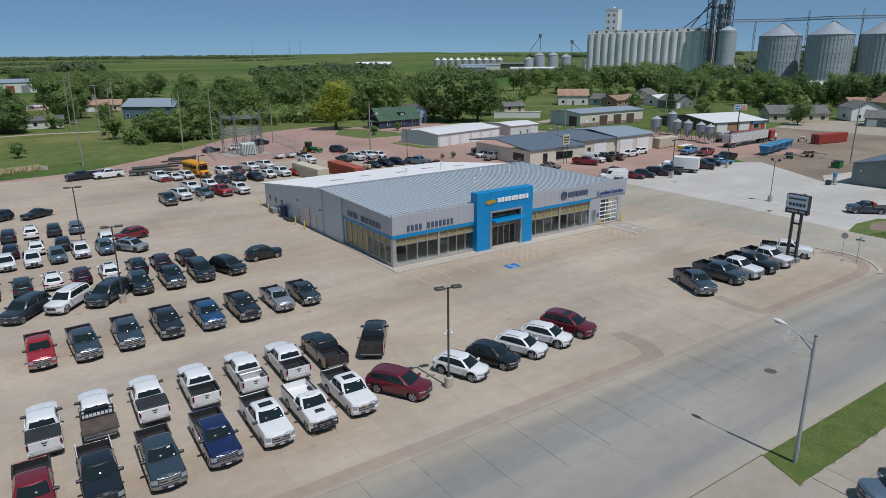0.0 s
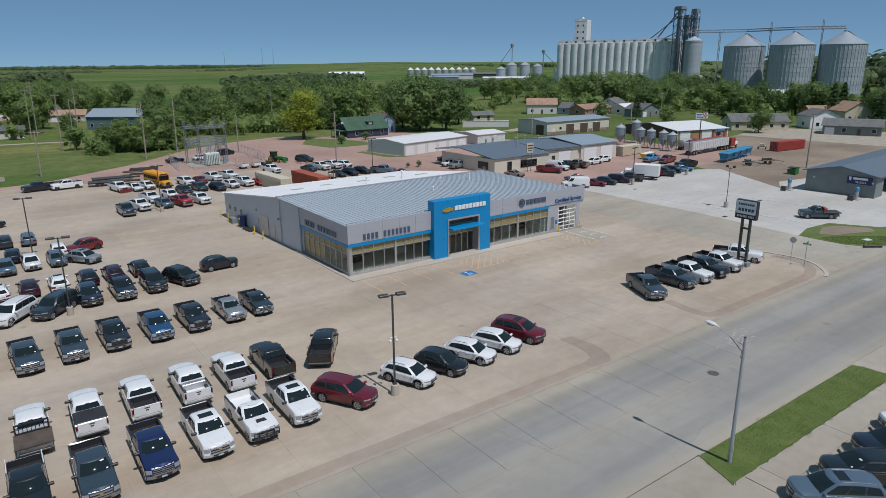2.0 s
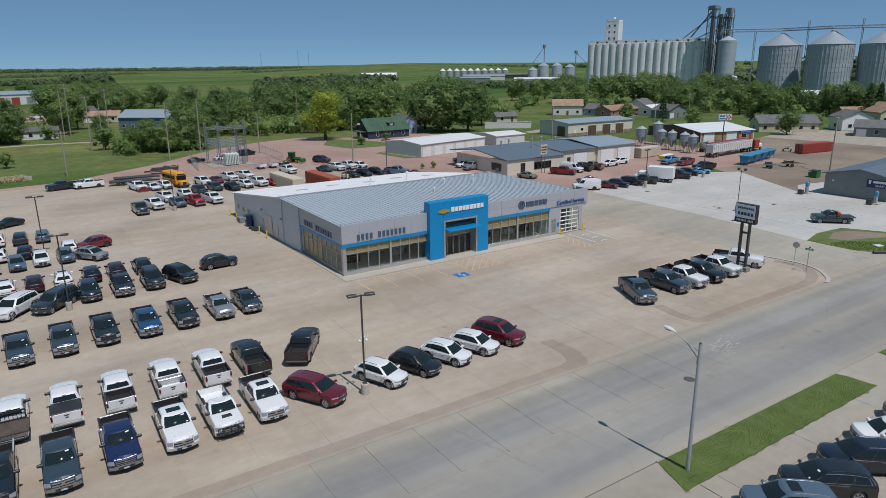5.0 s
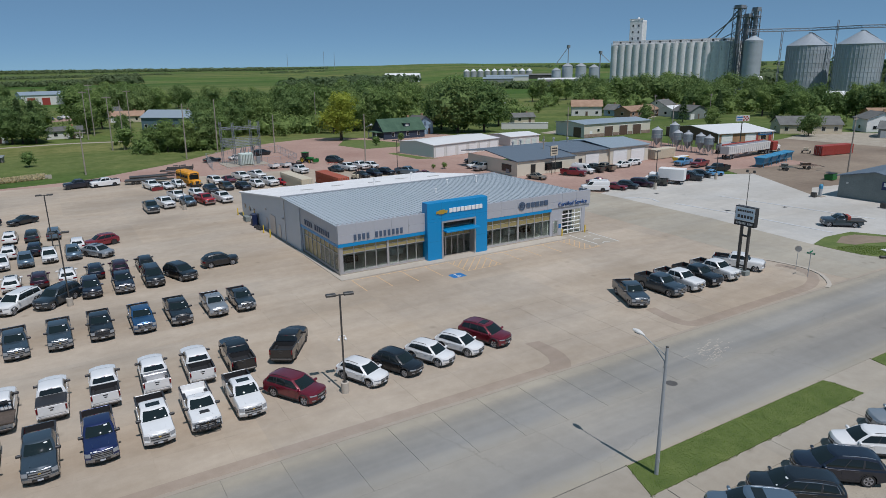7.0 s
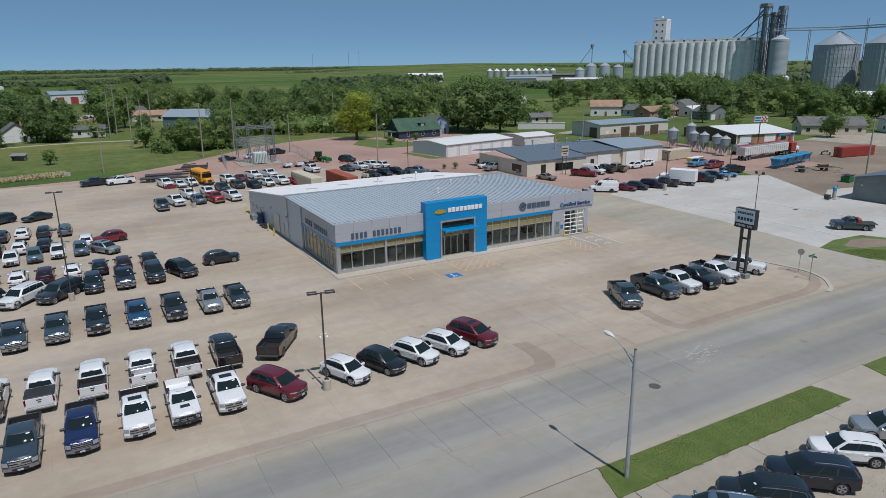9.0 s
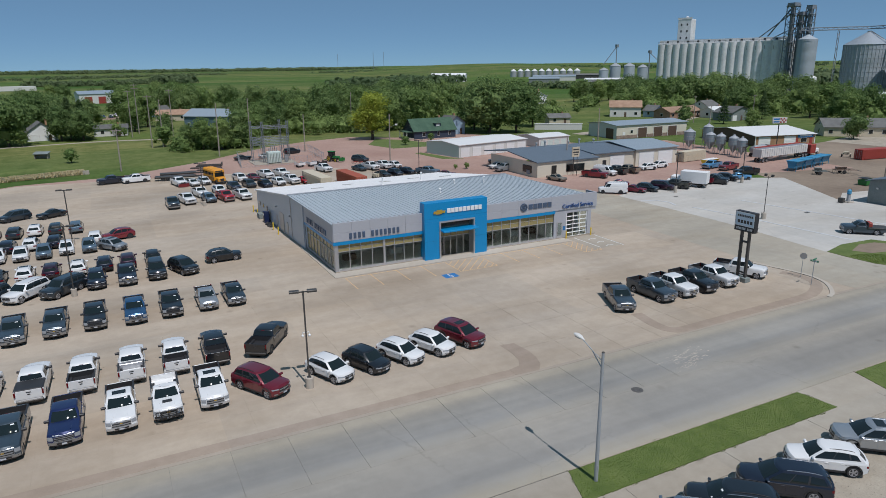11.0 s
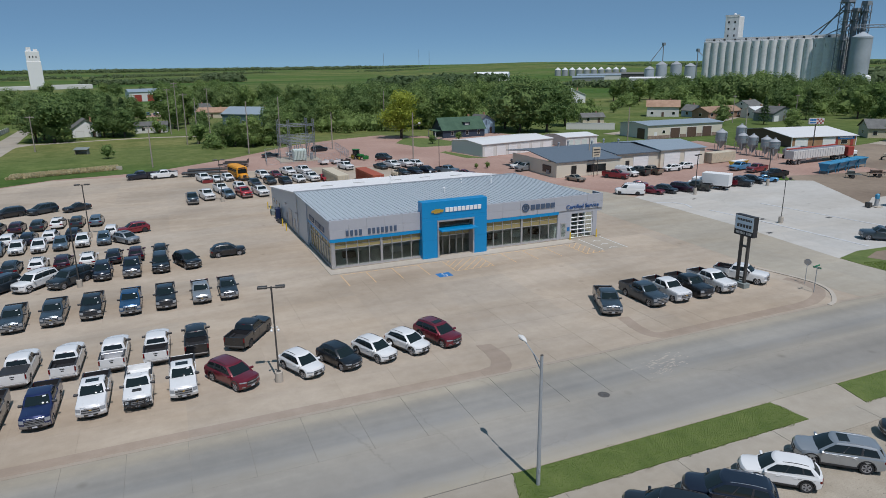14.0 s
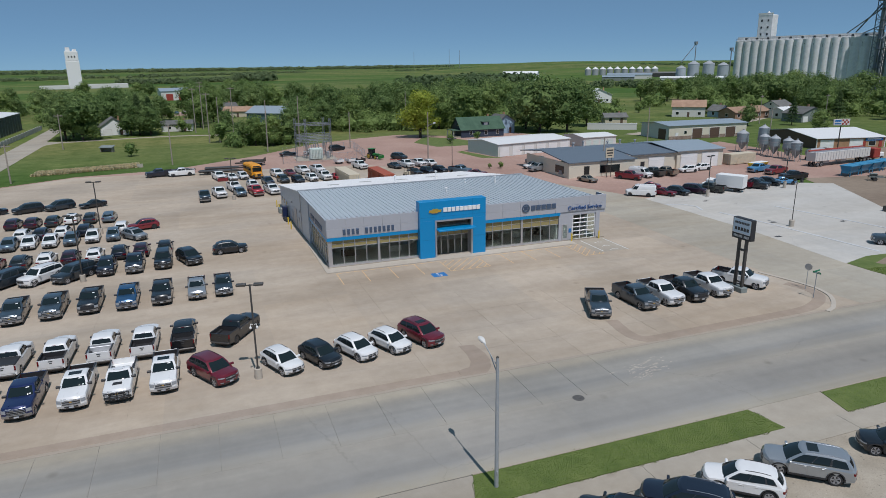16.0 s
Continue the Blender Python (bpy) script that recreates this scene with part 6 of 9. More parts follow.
row("facing the third truck row", "fourth row", -90, [("big_suv", "dark_navy", 10.4, 72.0, ("tag",)), ("pickup", "dark_navy", 13.7, 71.8, ("tag",)), ("long_suv", "black", 17.0, 72.3)])
park("big_suv", "black", 20.15, 75.1, -70, "askew at the end of the fourth row")
park("suv", "black", 25.4, 77.8, 2, "alone near the shop")
park("long_suv", "charcoal", 7.0, 73.0, -131, "askew beside a lot lamp")
park("long_suv", "white", 3.35, 73.3, -127, "askew beside a grey one")
park("long_suv", "charcoal", -0.4, 72.8, -127, "askew at the lot's edge")
row("in the fifth row", "fifth row", 90, [("suv", "charcoal", -0.3, 78.7), ("suv", "white", 2.6, 79.0, ("sunroof",)), ("suv", "plum", 5.4, 79.0), ("suv", "white", 8.3, 79.0, ("sunroof",)), ("suv", "dark_navy", 11.3, 79.2), ("suv", "plum", 14.0, 79.3), ("suv", "black", 17.0, 79.5), ("suv", "maroon", -3.3, 78.6)], "tail")
row("in the sixth row", "sixth row", -88, [("suv", "steel_blue", -3.9, 89.4), ("suv", "white", -1.4, 89.6), ("suv", "white", 1.3, 89.5), ("suv", "steel_blue", 4.0, 89.6), ("suv", "white", 6.7, 90.3), ("suv", "steel_blue", 9.5, 90.2, ("tag",)), ("suv", "silver", 13.8, 89.4, ("sunroof",), 35)])
row("in the seventh row", "seventh row", 88, [("suv", "white", -3.5, 95.2), ("suv", "dark_navy", -0.9, 95.0), ("suv", "white", 1.9, 95.2, ("sunroof",)), ("suv", "dark_navy", 4.9, 95.2), ("suv", "white", 10.1, 95.0)], "tail")
park("suv", "dark_red", 13.3, 97.4, -165, "behind the seventh row")
row("in the eighth row", "eighth row", 88, [("suv", "plum", -6.6, 104.1), ("suv", "plum", -3.8, 103.8), ("suv", "charcoal", -0.9, 104.0), ("suv", "white", 1.8, 104.6, ("sunroof",)), ("suv", "charcoal", 4.6, 104.2), ("suv", "steel_blue", 7.4, 104.0)], "tail")
for kind, colour, x, y, hd in (("minivan", "black", -7.0, 119.2, -155), ("minivan", "charcoal", -2.1, 120.0, -145), ("sedan", "black", 3.3, 119.8, -148), ("sedan", "black", -12.5, 119.0, -150)):
    park(kind, colour, x, y, hd, "in the rear line of vans", (), "rear line")
row("on the island by the pylon sign", "island trucks", -89, [("pickup", "slate", 58.5, 37.3, (), -26), ("pickup", "slate", 64.7, 37.3), ("pickup", "white", 67.85, 37.3), ("pickup", "black", 70.95, 37.3), ("pickup", "white", 74.4, 37.5), ("pickup", "white", 80.6, 38.2, (), 28)])
row("facing the sidewalk across the road", "south row", 139, [("big_suv", "steel_blue", 36.9, 12.9, ("sunroof",)), ("big_suv", "black", 40.6, 12.8, ("trim", "tag")), ("big_suv", "dark_navy", 44.9, 12.75), ("suv", "white", 49.5, 12.95), ("big_suv", "silver", 54.2, 13.0, ("sunroof", "roof_bars")), ("suv", "black", 61.6, 12.3)])

# back lot
row("in the back lot near row", "back lot near row", -80, [("pickup", "charcoal", 22.9, 115.2, (), -8), ("pickup", "white", 26.1, 118.0), ("single_cab", "white", 29.2, 124.0), ("suv", "steel_blue", 29.9, 118.0), ("pickup", "red", 33.0, 117.2), ("pickup", "white", 36.2, 117.2)])
row("in the back lot middle row", "back lot middle row", -80, [("suv", "white", 33.0, 126.0), ("suv", "dark_navy", 36.4, 128.8), ("suv", "charcoal", 39.8, 130.2), ("suv", "dark_navy", 42.8, 128.3), ("suv", "white", 46.0, 129.6), ("pickup", "white", 49.0, 129.6), ("sedan", "red", 51.5, 128.9)])
row("in the back lot far row", "back lot far row", -78, [("pickup", "white", 26.9, 139.3, ("plow",)), ("sedan", "white", 29.5, 138.3), ("suv", "white", 31.9, 138.8), ("big_suv", "white", 39.6, 138.6), ("sedan", "maroon", 42.5, 139.0), ("pickup", "white", 45.8, 140.0), ("pickup", "white", 49.4, 140.1), ("pickup", "white", 60.2, 142.0)])
for kind, colour, x, y, hd in (("sedan", "charcoal", 46.2, 176.5, 10), ("sedan", "white", 53.0, 177.0, 10), ("minivan", "black", 61.5, 182.5, 15), ("minivan", "charcoal", 73.2, 156.4, -60), ("sedan", "charcoal", 67.6, 141.6, -75), ("pickup", "white", 70.6, 141.8, -78), ("pickup", "white", 74.0, 142.2, -78), ("suv", "white", 76.9, 141.5, -78),
                               ("sedan", "black", 69.2, 130.2, -75), ("suv", "dark_navy", 72.2, 130.0, -75), ("suv", "dark_navy", 75.4, 130.4, -65), ("pickup", "steel_blue", 79.4, 127.4, -60), ("sedan", "maroon", 81.6, 122.6, -40),
                               ("pickup", "silver", 97.5, 122.6, 190), ("minivan", "black", 102.6, 134.2, 160), ("suv", "white", 97.8, 126.6, 180), ("pickup", "steel_blue", 100.8, 113.6, 10), ("sedan", "tan", 99.8, 105.2, -75)):
    park(kind, colour, x, y, hd, "in the gravel yard", (), "yard cars")
for kind, colour, x, y, hd, ex in (("van", "white", 100.6, 88.0, 140, ("roof_rack",)), ("sedan", "maroon", 106.2, 93.2, 150, ()), ("sedan", "maroon", 105.0, 86.8, -62, ()), ("suv", "charcoal", 107.8, 86.3, -62, ()), ("minivan", "plum", 111.8, 86.2, -62, ()), ("pickup", "olive", 115.0, 86.0, 120, ()),
                               ("pickup", "maroon", 123.6, 87.6, 118, ()), ("single_cab", "black", 125.6, 85.6, -60, ()), ("suv", "black", 128.0, 86.6, -60, ()), ("suv", "black", 130.8, 86.8, -60, ()), ("sedan", "sky_blue", 134.4, 86.4, -30, ()),
                               ("pickup", "black", 140.2, 89.6, 170, ()), ("pickup", "dark_red", 142.8, 96.6, 190, ()), ("pickup", "sky_blue", 141.6, 100.4, 190, ()), ("pickup", "dark_red", 109.6, 104.2, -60, ()), ("van", "white", 113.6, 105.6, -70, ("roof_rack",)), ("pickup", "olive", 117.0, 106.0, 100, ()), ("pickup", "tan", 120.2, 105.6, 100, ()),
                               ("suv", "white", 127.0, 106.4, 175, ()), ("suv", "white", 131.8, 107.6, 175, ()), ("single_cab", "slate", 110.8, 45.6, 137, ("flatbed",))):
    park(kind, colour, x, y, hd, "in the red gravel yard" if y > 60 else "on the pale concrete pad", ex, "shop yard cars" if y > 60 else "")


# ---- lamps, signs and poles ----
def lot_lamp(x, y, h, turn, label, base=0.9, heads=2):
    t = thing("lot_lamp", x, y, 0, turn, label, "lamp post", "lot lamps")
    part("base", lathe([(0.32, -0.02), (0.32, base - 0.04), (0.28, base)], 16), M_CURB, t)
    part("pole", rbox(-0.065, 0.065, -0.065, 0.065, base, h, 0.01), M_DARKSTEEL, t)
    part("foot_plate", rbox(-0.16, 0.16, -0.16, 0.16, base, base + 0.06, 0.01), M_DARKSTEEL, t)
    arm = part("arm", boxes((-0.5, 0.5, -0.04, 0.04, h - 0.12, h - 0.04)), M_DARKSTEEL, t)
    for sgn in (1, -1):
        a, b = sorted((sgn * 0.3, sgn * 1.05))
        hd = part("lamp_head", rbox(a, b, -0.22, 0.22, h - 0.12, h + 0.06, 0.03), M_DARKSTEEL, t)
        part("lens", boxes((a + 0.08, b - 0.08, -0.16, 0.16, h - 0.13, h - 0.121)), M_WHITE, hd)
    return t


near = lot_lamp(25.55, 37.2, 8.15, -12, "dark bronze twin lot lamp on a concrete drum")
cam_arm = part("bracket", tubes(((0, 0, 4.7), (-0.22, 0, 4.78), 0.03), ((0, 0, 4.7), (0.22, 0, 4.78), 0.03), ((-0.22, 0, 4.78), (-0.26, 0, 4.55), 0.03), ((0.22, 0, 4.78), (0.26, 0, 4.55), 0.03)), M_WHITE, near)
for sgn in (1, -1):
    part("camera_dome", lathe([(0.05, 4.36), (0.1, 4.42), (0.1, 4.52), (0.04, 4.58)], 12, 0.26 * sgn), M_WHITE, near)
for x, y, h in ((8.1, 71.3, 8.15), (7.2, 96.8, 8.15), (28.1, 116.2, 8.0), (79.0, 131.6, 7.6)):
    lot_lamp(x, y, h, -10, "dark bronze twin lot lamp among parked cars")
for x, y in ((111.4, 82.4), (130.9, 83.0)):
    lot_lamp(x, y, 7.6, 20, "dark twin lamp on a pale concrete drum by the yard", 1.3)
pad = thing("pad_lamp", 106.6, 58.9, 0, 0, "dark slim lamp post with two flood lights", "lamp post")
part("base", lathe([(0.38, -0.02), (0.38, 0.95), (0.34, 1.0)], 16), M_CURB, pad)
part("pole", tubes(((0, 0, 1.0), (0, 0, 6.9), 0.06, 0.05)), M_DARKSTEEL, pad)
for sgn in (1, -1):
    part("arm", tubes(((0, 0, 6.6), (0.15, -0.55 * sgn, 6.95), 0.03)), M_DARKSTEEL, pad)
    part("flood_light", rbox(0.05, 0.35, -0.62 * sgn - 0.2, -0.62 * sgn + 0.2, 6.85, 7.25, 0.03), M_DARKSTEEL, pad)

street = thing("street_lamp", 37.68, 16.95, 0, 0, "tall galvanised street lamp on the grass strip", "street lamp")
part("pole", tubes(((0, 0, -0.05), (0, 0, 8.55), 0.13, 0.085, 14)), M_STEEL, street)
part("cap", lathe([(0.09, 8.54), (0.09, 8.58), (0.03, 8.62)], 12), M_DARKSTEEL, street)
part("arm", tubes(((0, 0.05, 7.55), (-0.02, 1.0, 8.35), 0.03), ((-0.02, 1.0, 8.35), (-0.03, 1.95, 8.72), 0.03), ((0, 0.05, 8.0), (-0.02, 1.0, 8.35), 0.022)), M_STEEL, street)
rows = []
for y, w, lo, hi in ((1.72, 0.04, 8.64, 8.71), (1.88, 0.08, 8.64, 8.76), (2.05, 0.15, 8.64, 8.83), (2.3, 0.18, 8.66, 8.87), (2.52, 0.16, 8.69, 8.85), (2.66, 0.07, 8.73, 8.81)):
    rows.append([(w * math.cos(k * math.tau / 10), y, (lo + hi) / 2 + (hi - lo) / 2 * math.sin(k * math.tau / 10)) for k in range(10)])
hd = part("lamp_head", loft(bmesh.new(), rows), M_OFFWHITE, street, "pale cobra-head lamp housing")
part("lens", boxes((-0.1, 0.1, 2.05, 2.48, 8.63, 8.665)), M_LENS, hd)
part("cable", tubes(((0.1, 0.0, 7.3), (0.02, 0.16, 7.15), 0.012), ((0.02, 0.16, 7.15), (0.0, 0.12, 7.6), 0.012)), M_BLACK, street)
part("hand_hole", rbox(-0.06, 0.06, -0.145, -0.1, 0.9, 1.15, 0.01), M_STEEL, street)

pyl = thing("pylon_sign", 77.35, 39.2, 0, 0, "dark pylon sign with two pale panels on twin legs", "sign")
part("footing", rbox(-0.45, 0.45, -1.0, 1.0, -0.02, 0.55, 0.03), M_CBLOCK, pyl)
for y in (-0.55, 0.45):
    part("leg", rbox(-0.16, 0.16, y - 0.13, y + 0.13, 0.5, 5.95, 0.02), M_DARKSTEEL, pyl)
part("leg_brace", boxes((-0.1, 0.1, -0.42, 0.32, 4.6, 4.8), (-0.1, 0.1, -0.42, 0.32, 1.0, 1.12)), M_DARKSTEEL, pyl)
part("cabinet", rbox(-0.32, 0.32, -1.3, 1.35, 5.9, 8.2, 0.03), M_BLACK, pyl)
M_SIGNPALE = plain("pale_sign_panel", (0.62, 0.72, 0.8), 0.35, soil=0.05)
for sx in (-1, 1):
    part("sign_border", boxes((*sorted((sx * 0.32, sx * 0.335)), -1.22, 1.27, 6.52, 8.12)), M_WHITE, pyl)
    face = part("sign_face", boxes((*sorted((sx * 0.336, sx * 0.35)), -1.15, 1.2, 6.6, 8.05)), M_SIGNPALE, pyl, "pale blue-grey sign panel")
    for z, n, hi in ((7.58, 9, 0.24), (6.85, 5, 0.36)):
        for k in range(n):
            w = 2.05 / n
            y = -1.0 + w * k
            part("block", boxes((*sorted((sx * 0.351, sx * 0.37)), y, y + w * 0.74, z, z + hi)), M_DARKSTEEL, face)
    a2, b2 = sorted((sx * 0.321, sx * 0.345))
    part("name_blocks", boxes(*[(a2, b2, -1.05 + 0.18 * k, -1.05 + 0.18 * k + 0.11, 6.1, 6.36) for k in range(12) if k != 4]), M_OFFWHITE, pyl)

stop = thing("stop_sign", 84.6, 36.7, 0, 25, "stop sign seen from its bare back", "sign")
part("post", boxes((-0.03, 0.03, -0.03, 0.03, -0.02, 2.3)), M_STEEL, stop)
bm = lathe([(0.4, 0), (0.4, 0.012)], 8)
o = part("plate", bm, M_STOPBACK, stop)
o.matrix_basis = pose(0.05, 0, 2.55, 0, 90, 0) @ pose(0, 0, 0, 0, 0, 22.5)
strt = thing("street_name_sign", 82.9, 34.2, 0, 10, "small green street name sign on a post", "sign")
part("post", boxes((-0.03, 0.03, -0.03, 0.03, -0.02, 3.0)), M_STEEL, strt)
bl = part("blade", boxes((-0.012, 0.012, -0.45, 0.45, 2.75, 2.95)), M_STREETGREEN, strt)
part("bar", boxes((-0.016, -0.0125, -0.3, 0.3, 2.82, 2.88)), M_WHITE, bl)
part("blade", boxes((-0.45, 0.45, -0.012, 0.012, 2.97, 3.15)), M_STREETGREEN, strt)
mh = tagged(part("manhole_cover", lathe([(0.46, -0.015), (0.46, 0.006), (0.4, 0.012), (0.38, 0.006), (0.3, 0.006), (0.29, 0.012), (0.22, 0.012), (0.21, 0.006), (0.1, 0.008)], 24), M_IRON), "dark round iron cover set in the road", "manhole cover")
mh.matrix_basis = pose(48.1, 24.6, 0)


def utility_pole(x, y, h, label, arms=1, lean=0.0, mat=None, lamp=False):
    t = thing("utility_pole", x, y, 0, random.Random(int(x * 7 + y)).uniform(-20, 20), label, "utility pole", "utility poles")
    part("pole", tubes(((0, 0, -0.05), (lean, 0, h), 0.19, 0.12, 10)), mat or M_WOODPOLE, t)
    for k in range(arms):
        z = h - 0.5 - 1.3 * k
        a = part("crossarm", boxes((-1.25 + lean, 1.25 + lean, -0.07, 0.07, z - 0.1, z + 0.1)), M_WOODPOLE, t)
        for q in (-1.1, -0.4, 0.4, 1.1):
            part("insulator", lathe([(0.05, z + 0.1), (0.09, z + 0.18), (0.06, z + 0.34)], 8, q + lean), M_DARKSTEEL, a)
    if lamp:
        part("lamp_arm", tubes(((0, 0, h * 0.72), (1.6, -1.0, h * 0.78), 0.04)), M_STEEL, t)
        part("lamp_head", rbox(1.4, 2.0, -1.3, -0.9, h * 0.77, h * 0.8, 0.03), M_OFFWHITE, t)
    return t


for x, y, h, arms in ((15.7, 172, 10.5, 1), (25.0, 276, 19, 2), (26.2, 222, 16.5, 1), (41.8, 188, 15, 0), (52.9, 199.5, 15.5, 0), (66.2, 185.5, 11, 0), (79.6, 151, 12.5, 0), (106.9, 260, 14, 0), (152.2, 154.7, 11, 0), (160.5, 71.2, 12.5, 1), (-18.0, 224.2, 11, 1), (-17.8, 156.4, 8.8, 1), (112, 118, 7.5, 0), (22, 262, 17, 1), (36, 260, 17, 1), (232, 190, 11, 1), (196, 150, 10, 0), (255, 180, 11, 1), (330, 190, 12, 0), (29.5, 222, 15, 0)):
    utility_pole(x, y, h, "weathered wooden utility pole", arms, 0.25 if h > 13 else 0.1, lamp=(x == 79.6))

# ---- back lot ----
def lattice(bm, x, y, h, w=0.45):
    for dx in (-w / 2, w / 2):
        for dy in (-w / 2, w / 2):
            tube(bm, (x + dx, y + dy, 0), (x + dx, y + dy, h), 0.045, n=5)
    n = int(h / 0.9)
    for k in range(n):
        a, b = h * k / n, h * (k + 1) / n
        s = 1 if k % 2 else -1
        for d in (-w / 2, w / 2):
            tube(bm, (x - s * w / 2, y + d, a), (x + s * w / 2, y + d, b), 0.028, n=4)
            tube(bm, (x + d, y - s * w / 2, a), (x + d, y + s * w / 2, b), 0.028, n=4)


sub = thing("substation", 48.0, 166.5, 0, 0, "galvanised lattice substation with a pale transformer", "substation")
for x, y in ((0, 5), (2.2, 1.0), (8.0, 6.0), (9.0, 1.5)):
    bm = bmesh.new()
    lattice(bm, x, y, 10.8)
    part("lattice_column", bm, M_POLEGREY, sub)
for z in (8.9, 6.0, 5.2, 4.4):
    for a, b in (((0, 5), (8, 6)), ((2.2, 1.0), (9.0, 1.5)), ((0, 5), (2.2, 1.0)), ((8, 6), (9, 1.5))):
        bm = tubes(((a[0], a[1], z), (b[0], b[1], z), 0.07, 0.07, 5), ((a[0], a[1], z + 0.45), (b[0], b[1], z + 0.45), 0.07, 0.07, 5))
        for k in range(8):
            f, g = k / 8, (k + 1) / 8
            tube(bm, (a[0] + (b[0] - a[0]) * f, a[1] + (b[1] - a[1]) * f, z + 0.45 * (k % 2)), (a[0] + (b[0] - a[0]) * g, a[1] + (b[1] - a[1]) * g, z + 0.45 * ((k + 1) % 2)), 0.035, n=4)
        part("beam", bm, M_POLEGREY, sub)
for k in range(9):
    x, y = 1.6 + 0.85 * k, 1.3 + (k % 3) * 1.5
    part("insulator", lathe([(0.06, 3.2), (0.14, 3.3), (0.06, 3.45), (0.14, 3.6), (0.06, 3.75), (0.14, 3.9), (0.05, 4.4)], 8, x, y), M_POLEGREY, sub)
    part("switch_post", tubes(((x, y, 0), (x, y, 3.2), 0.05, 0.05, 6)), M_POLEGREY, sub)
tr = part("transformer", rbox(2.6, 6.0, -2.2, 0.0, 0.25, 3.1, 0.05), M_PALEGREEN, sub, "pale grey transformer tank")
for k in range(8):
    part("cooling_fin", boxes((2.75 + 0.4 * k, 2.9 + 0.4 * k, -2.75, -2.21, 0.5, 2.8)), M_PALEGREEN, tr)
for k in range(3):
    part("bushing", lathe([(0.1, 3.1), (0.16, 3.3), (0.08, 3.5), (0.14, 3.7), (0.05, 4.1)], 8, 3.2 + k, -1.1), M_POLEGREY, tr)
part("control_box", rbox(7.2, 8.0, -1.2, -0.6, 0.1, 2.0, 0.03), M_POLEGREY, sub)
part("pad", boxes((-1, 10, -3.2, 7, -0.02, 0.08)), M_WALK, sub)

fence = thing("chain_link_fence", 43.0, 161.0, 0, 0, "galvanised chain-link fence round the substation", "fence")
corners = [(0, 0), (17, -0.5), (22.5, 3.0), (24, 24), (2, 17), (0, 0)]
for (xa, ya), (xb, yb) in zip(corners, corners[1:]):
    n = max(2, int(math.hypot(xb - xa, yb - ya) / 3))
    for k in range(n):
        x, y = xa + (xb - xa) * k / n, ya + (yb - ya) * k / n
        part("post", tubes(((x, y, -0.02), (x, y, 2.2), 0.035, 0.035, 6)), M_STEEL, fence)
    bm = tubes(((xa, ya, 2.15), (xb, yb, 2.15), 0.025, 0.025, 5), ((xa, ya, 0.1), (xb, yb, 0.1), 0.015, 0.015, 4))
    m = int(math.hypot(xb - xa, yb - ya) / 0.35)
    for k in range(m):
        f = k / m
        for s in (-1, 1):
            g = min(1, max(0, f + s * 2.0 / max(2.0, math.hypot(xb - xa, yb - ya))))
            tube(bm, (xa + (xb - xa) * f, ya + (yb - ya) * f, 0.1), (xa + (xb - xa) * g, ya + (yb - ya) * g, 2.15), 0.006, n=3)
    part("mesh_panel", bm, M_STEEL, fence)

bus = thing("school_bus", 34.0, 142.6, 0, -78, "yellow school bus parked nose to the lot", "bus")
part("coach", rbox(-4.2, 2.6, -1.2, 1.2, 0.55, 2.95, 0.16), M_BUS, bus)
part("hood", rbox(2.5, 4.1, -0.85, 0.85, 0.5, 1.45, 0.14), M_BUS, bus)
part("windshield", boxes((2.58, 2.63, -1.0, 1.0, 1.55, 2.5)), M_GLASS, bus)
part("roof_cap", rbox(-4.0, 2.4, -1.0, 1.0, 2.9, 3.05, 0.08), M_BUS, bus)
for sgn in (1, -1):
    a, b = sorted((sgn * 1.19, sgn * 1.215))
    for k in range(7):
        part("side_window", boxes((-3.9 + 0.88 * k, -3.15 + 0.88 * k, a, b, 1.75, 2.4)), M_GLASS, bus)
    part("rub_rail", boxes((-4.15, 2.5, *sorted((sgn * 1.2, sgn * 1.23)), 1.2, 1.28)), M_BLACK, bus)
    part("headlight", rbox(3.98, 4.13, *sorted((sgn * 0.5, sgn * 0.75)), 0.85, 1.05, 0.03), M_LENS, bus)
    for x in (3.1, -2.4):
        wheel_on(bus, x, sgn * 1.02, 0.48, M_DARKSTEEL)
part("grille", rbox(4.05, 4.14, -0.4, 0.4, 0.75, 1.3, 0.02), M_BLACK, bus)
part("bumper", rbox(4.05, 4.3, -1.1, 1.1, 0.42, 0.68, 0.04), M_BLACK, bus)
part("sign_board", boxes((2.5, 2.62, -0.8, 0.8, 2.58, 2.85)), M_BLACK, bus)

trac = thing("tractor", 67.0, 160.2, 0, -60, "green farm tractor with a front loader", "tractor")
part("hood", rbox(0.1, 2.0, -0.4, 0.4, 0.9, 1.5, 0.08), M_TRACTOR, trac)
part("cab", rbox(-1.3, 0.1, -0.7, 0.7, 1.1, 2.55, 0.08), M_GLASS, trac)
part("cab_roof", rbox(-1.4, 0.2, -0.8, 0.8, 2.55, 2.72, 0.05), M_TRACTOR, trac)
part("axle", boxes((-1.2, 1.8, -0.3, 0.3, 0.6, 0.95)), M_BLACK, trac)
part("loader", boxes((0.2, 2.9, -0.75, -0.62, 1.1, 1.25), (0.2, 2.9, 0.62, 0.75, 1.1, 1.25), (2.7, 3.2, -0.9, 0.9, 0.3, 1.1)), M_TRACTOR, trac)
for x, r in ((-0.9, 0.8), (1.5, 0.5)):
    for sgn in (1, -1):
        wheel_on(trac, x, sgn * 0.85, r, M_YELLOW)

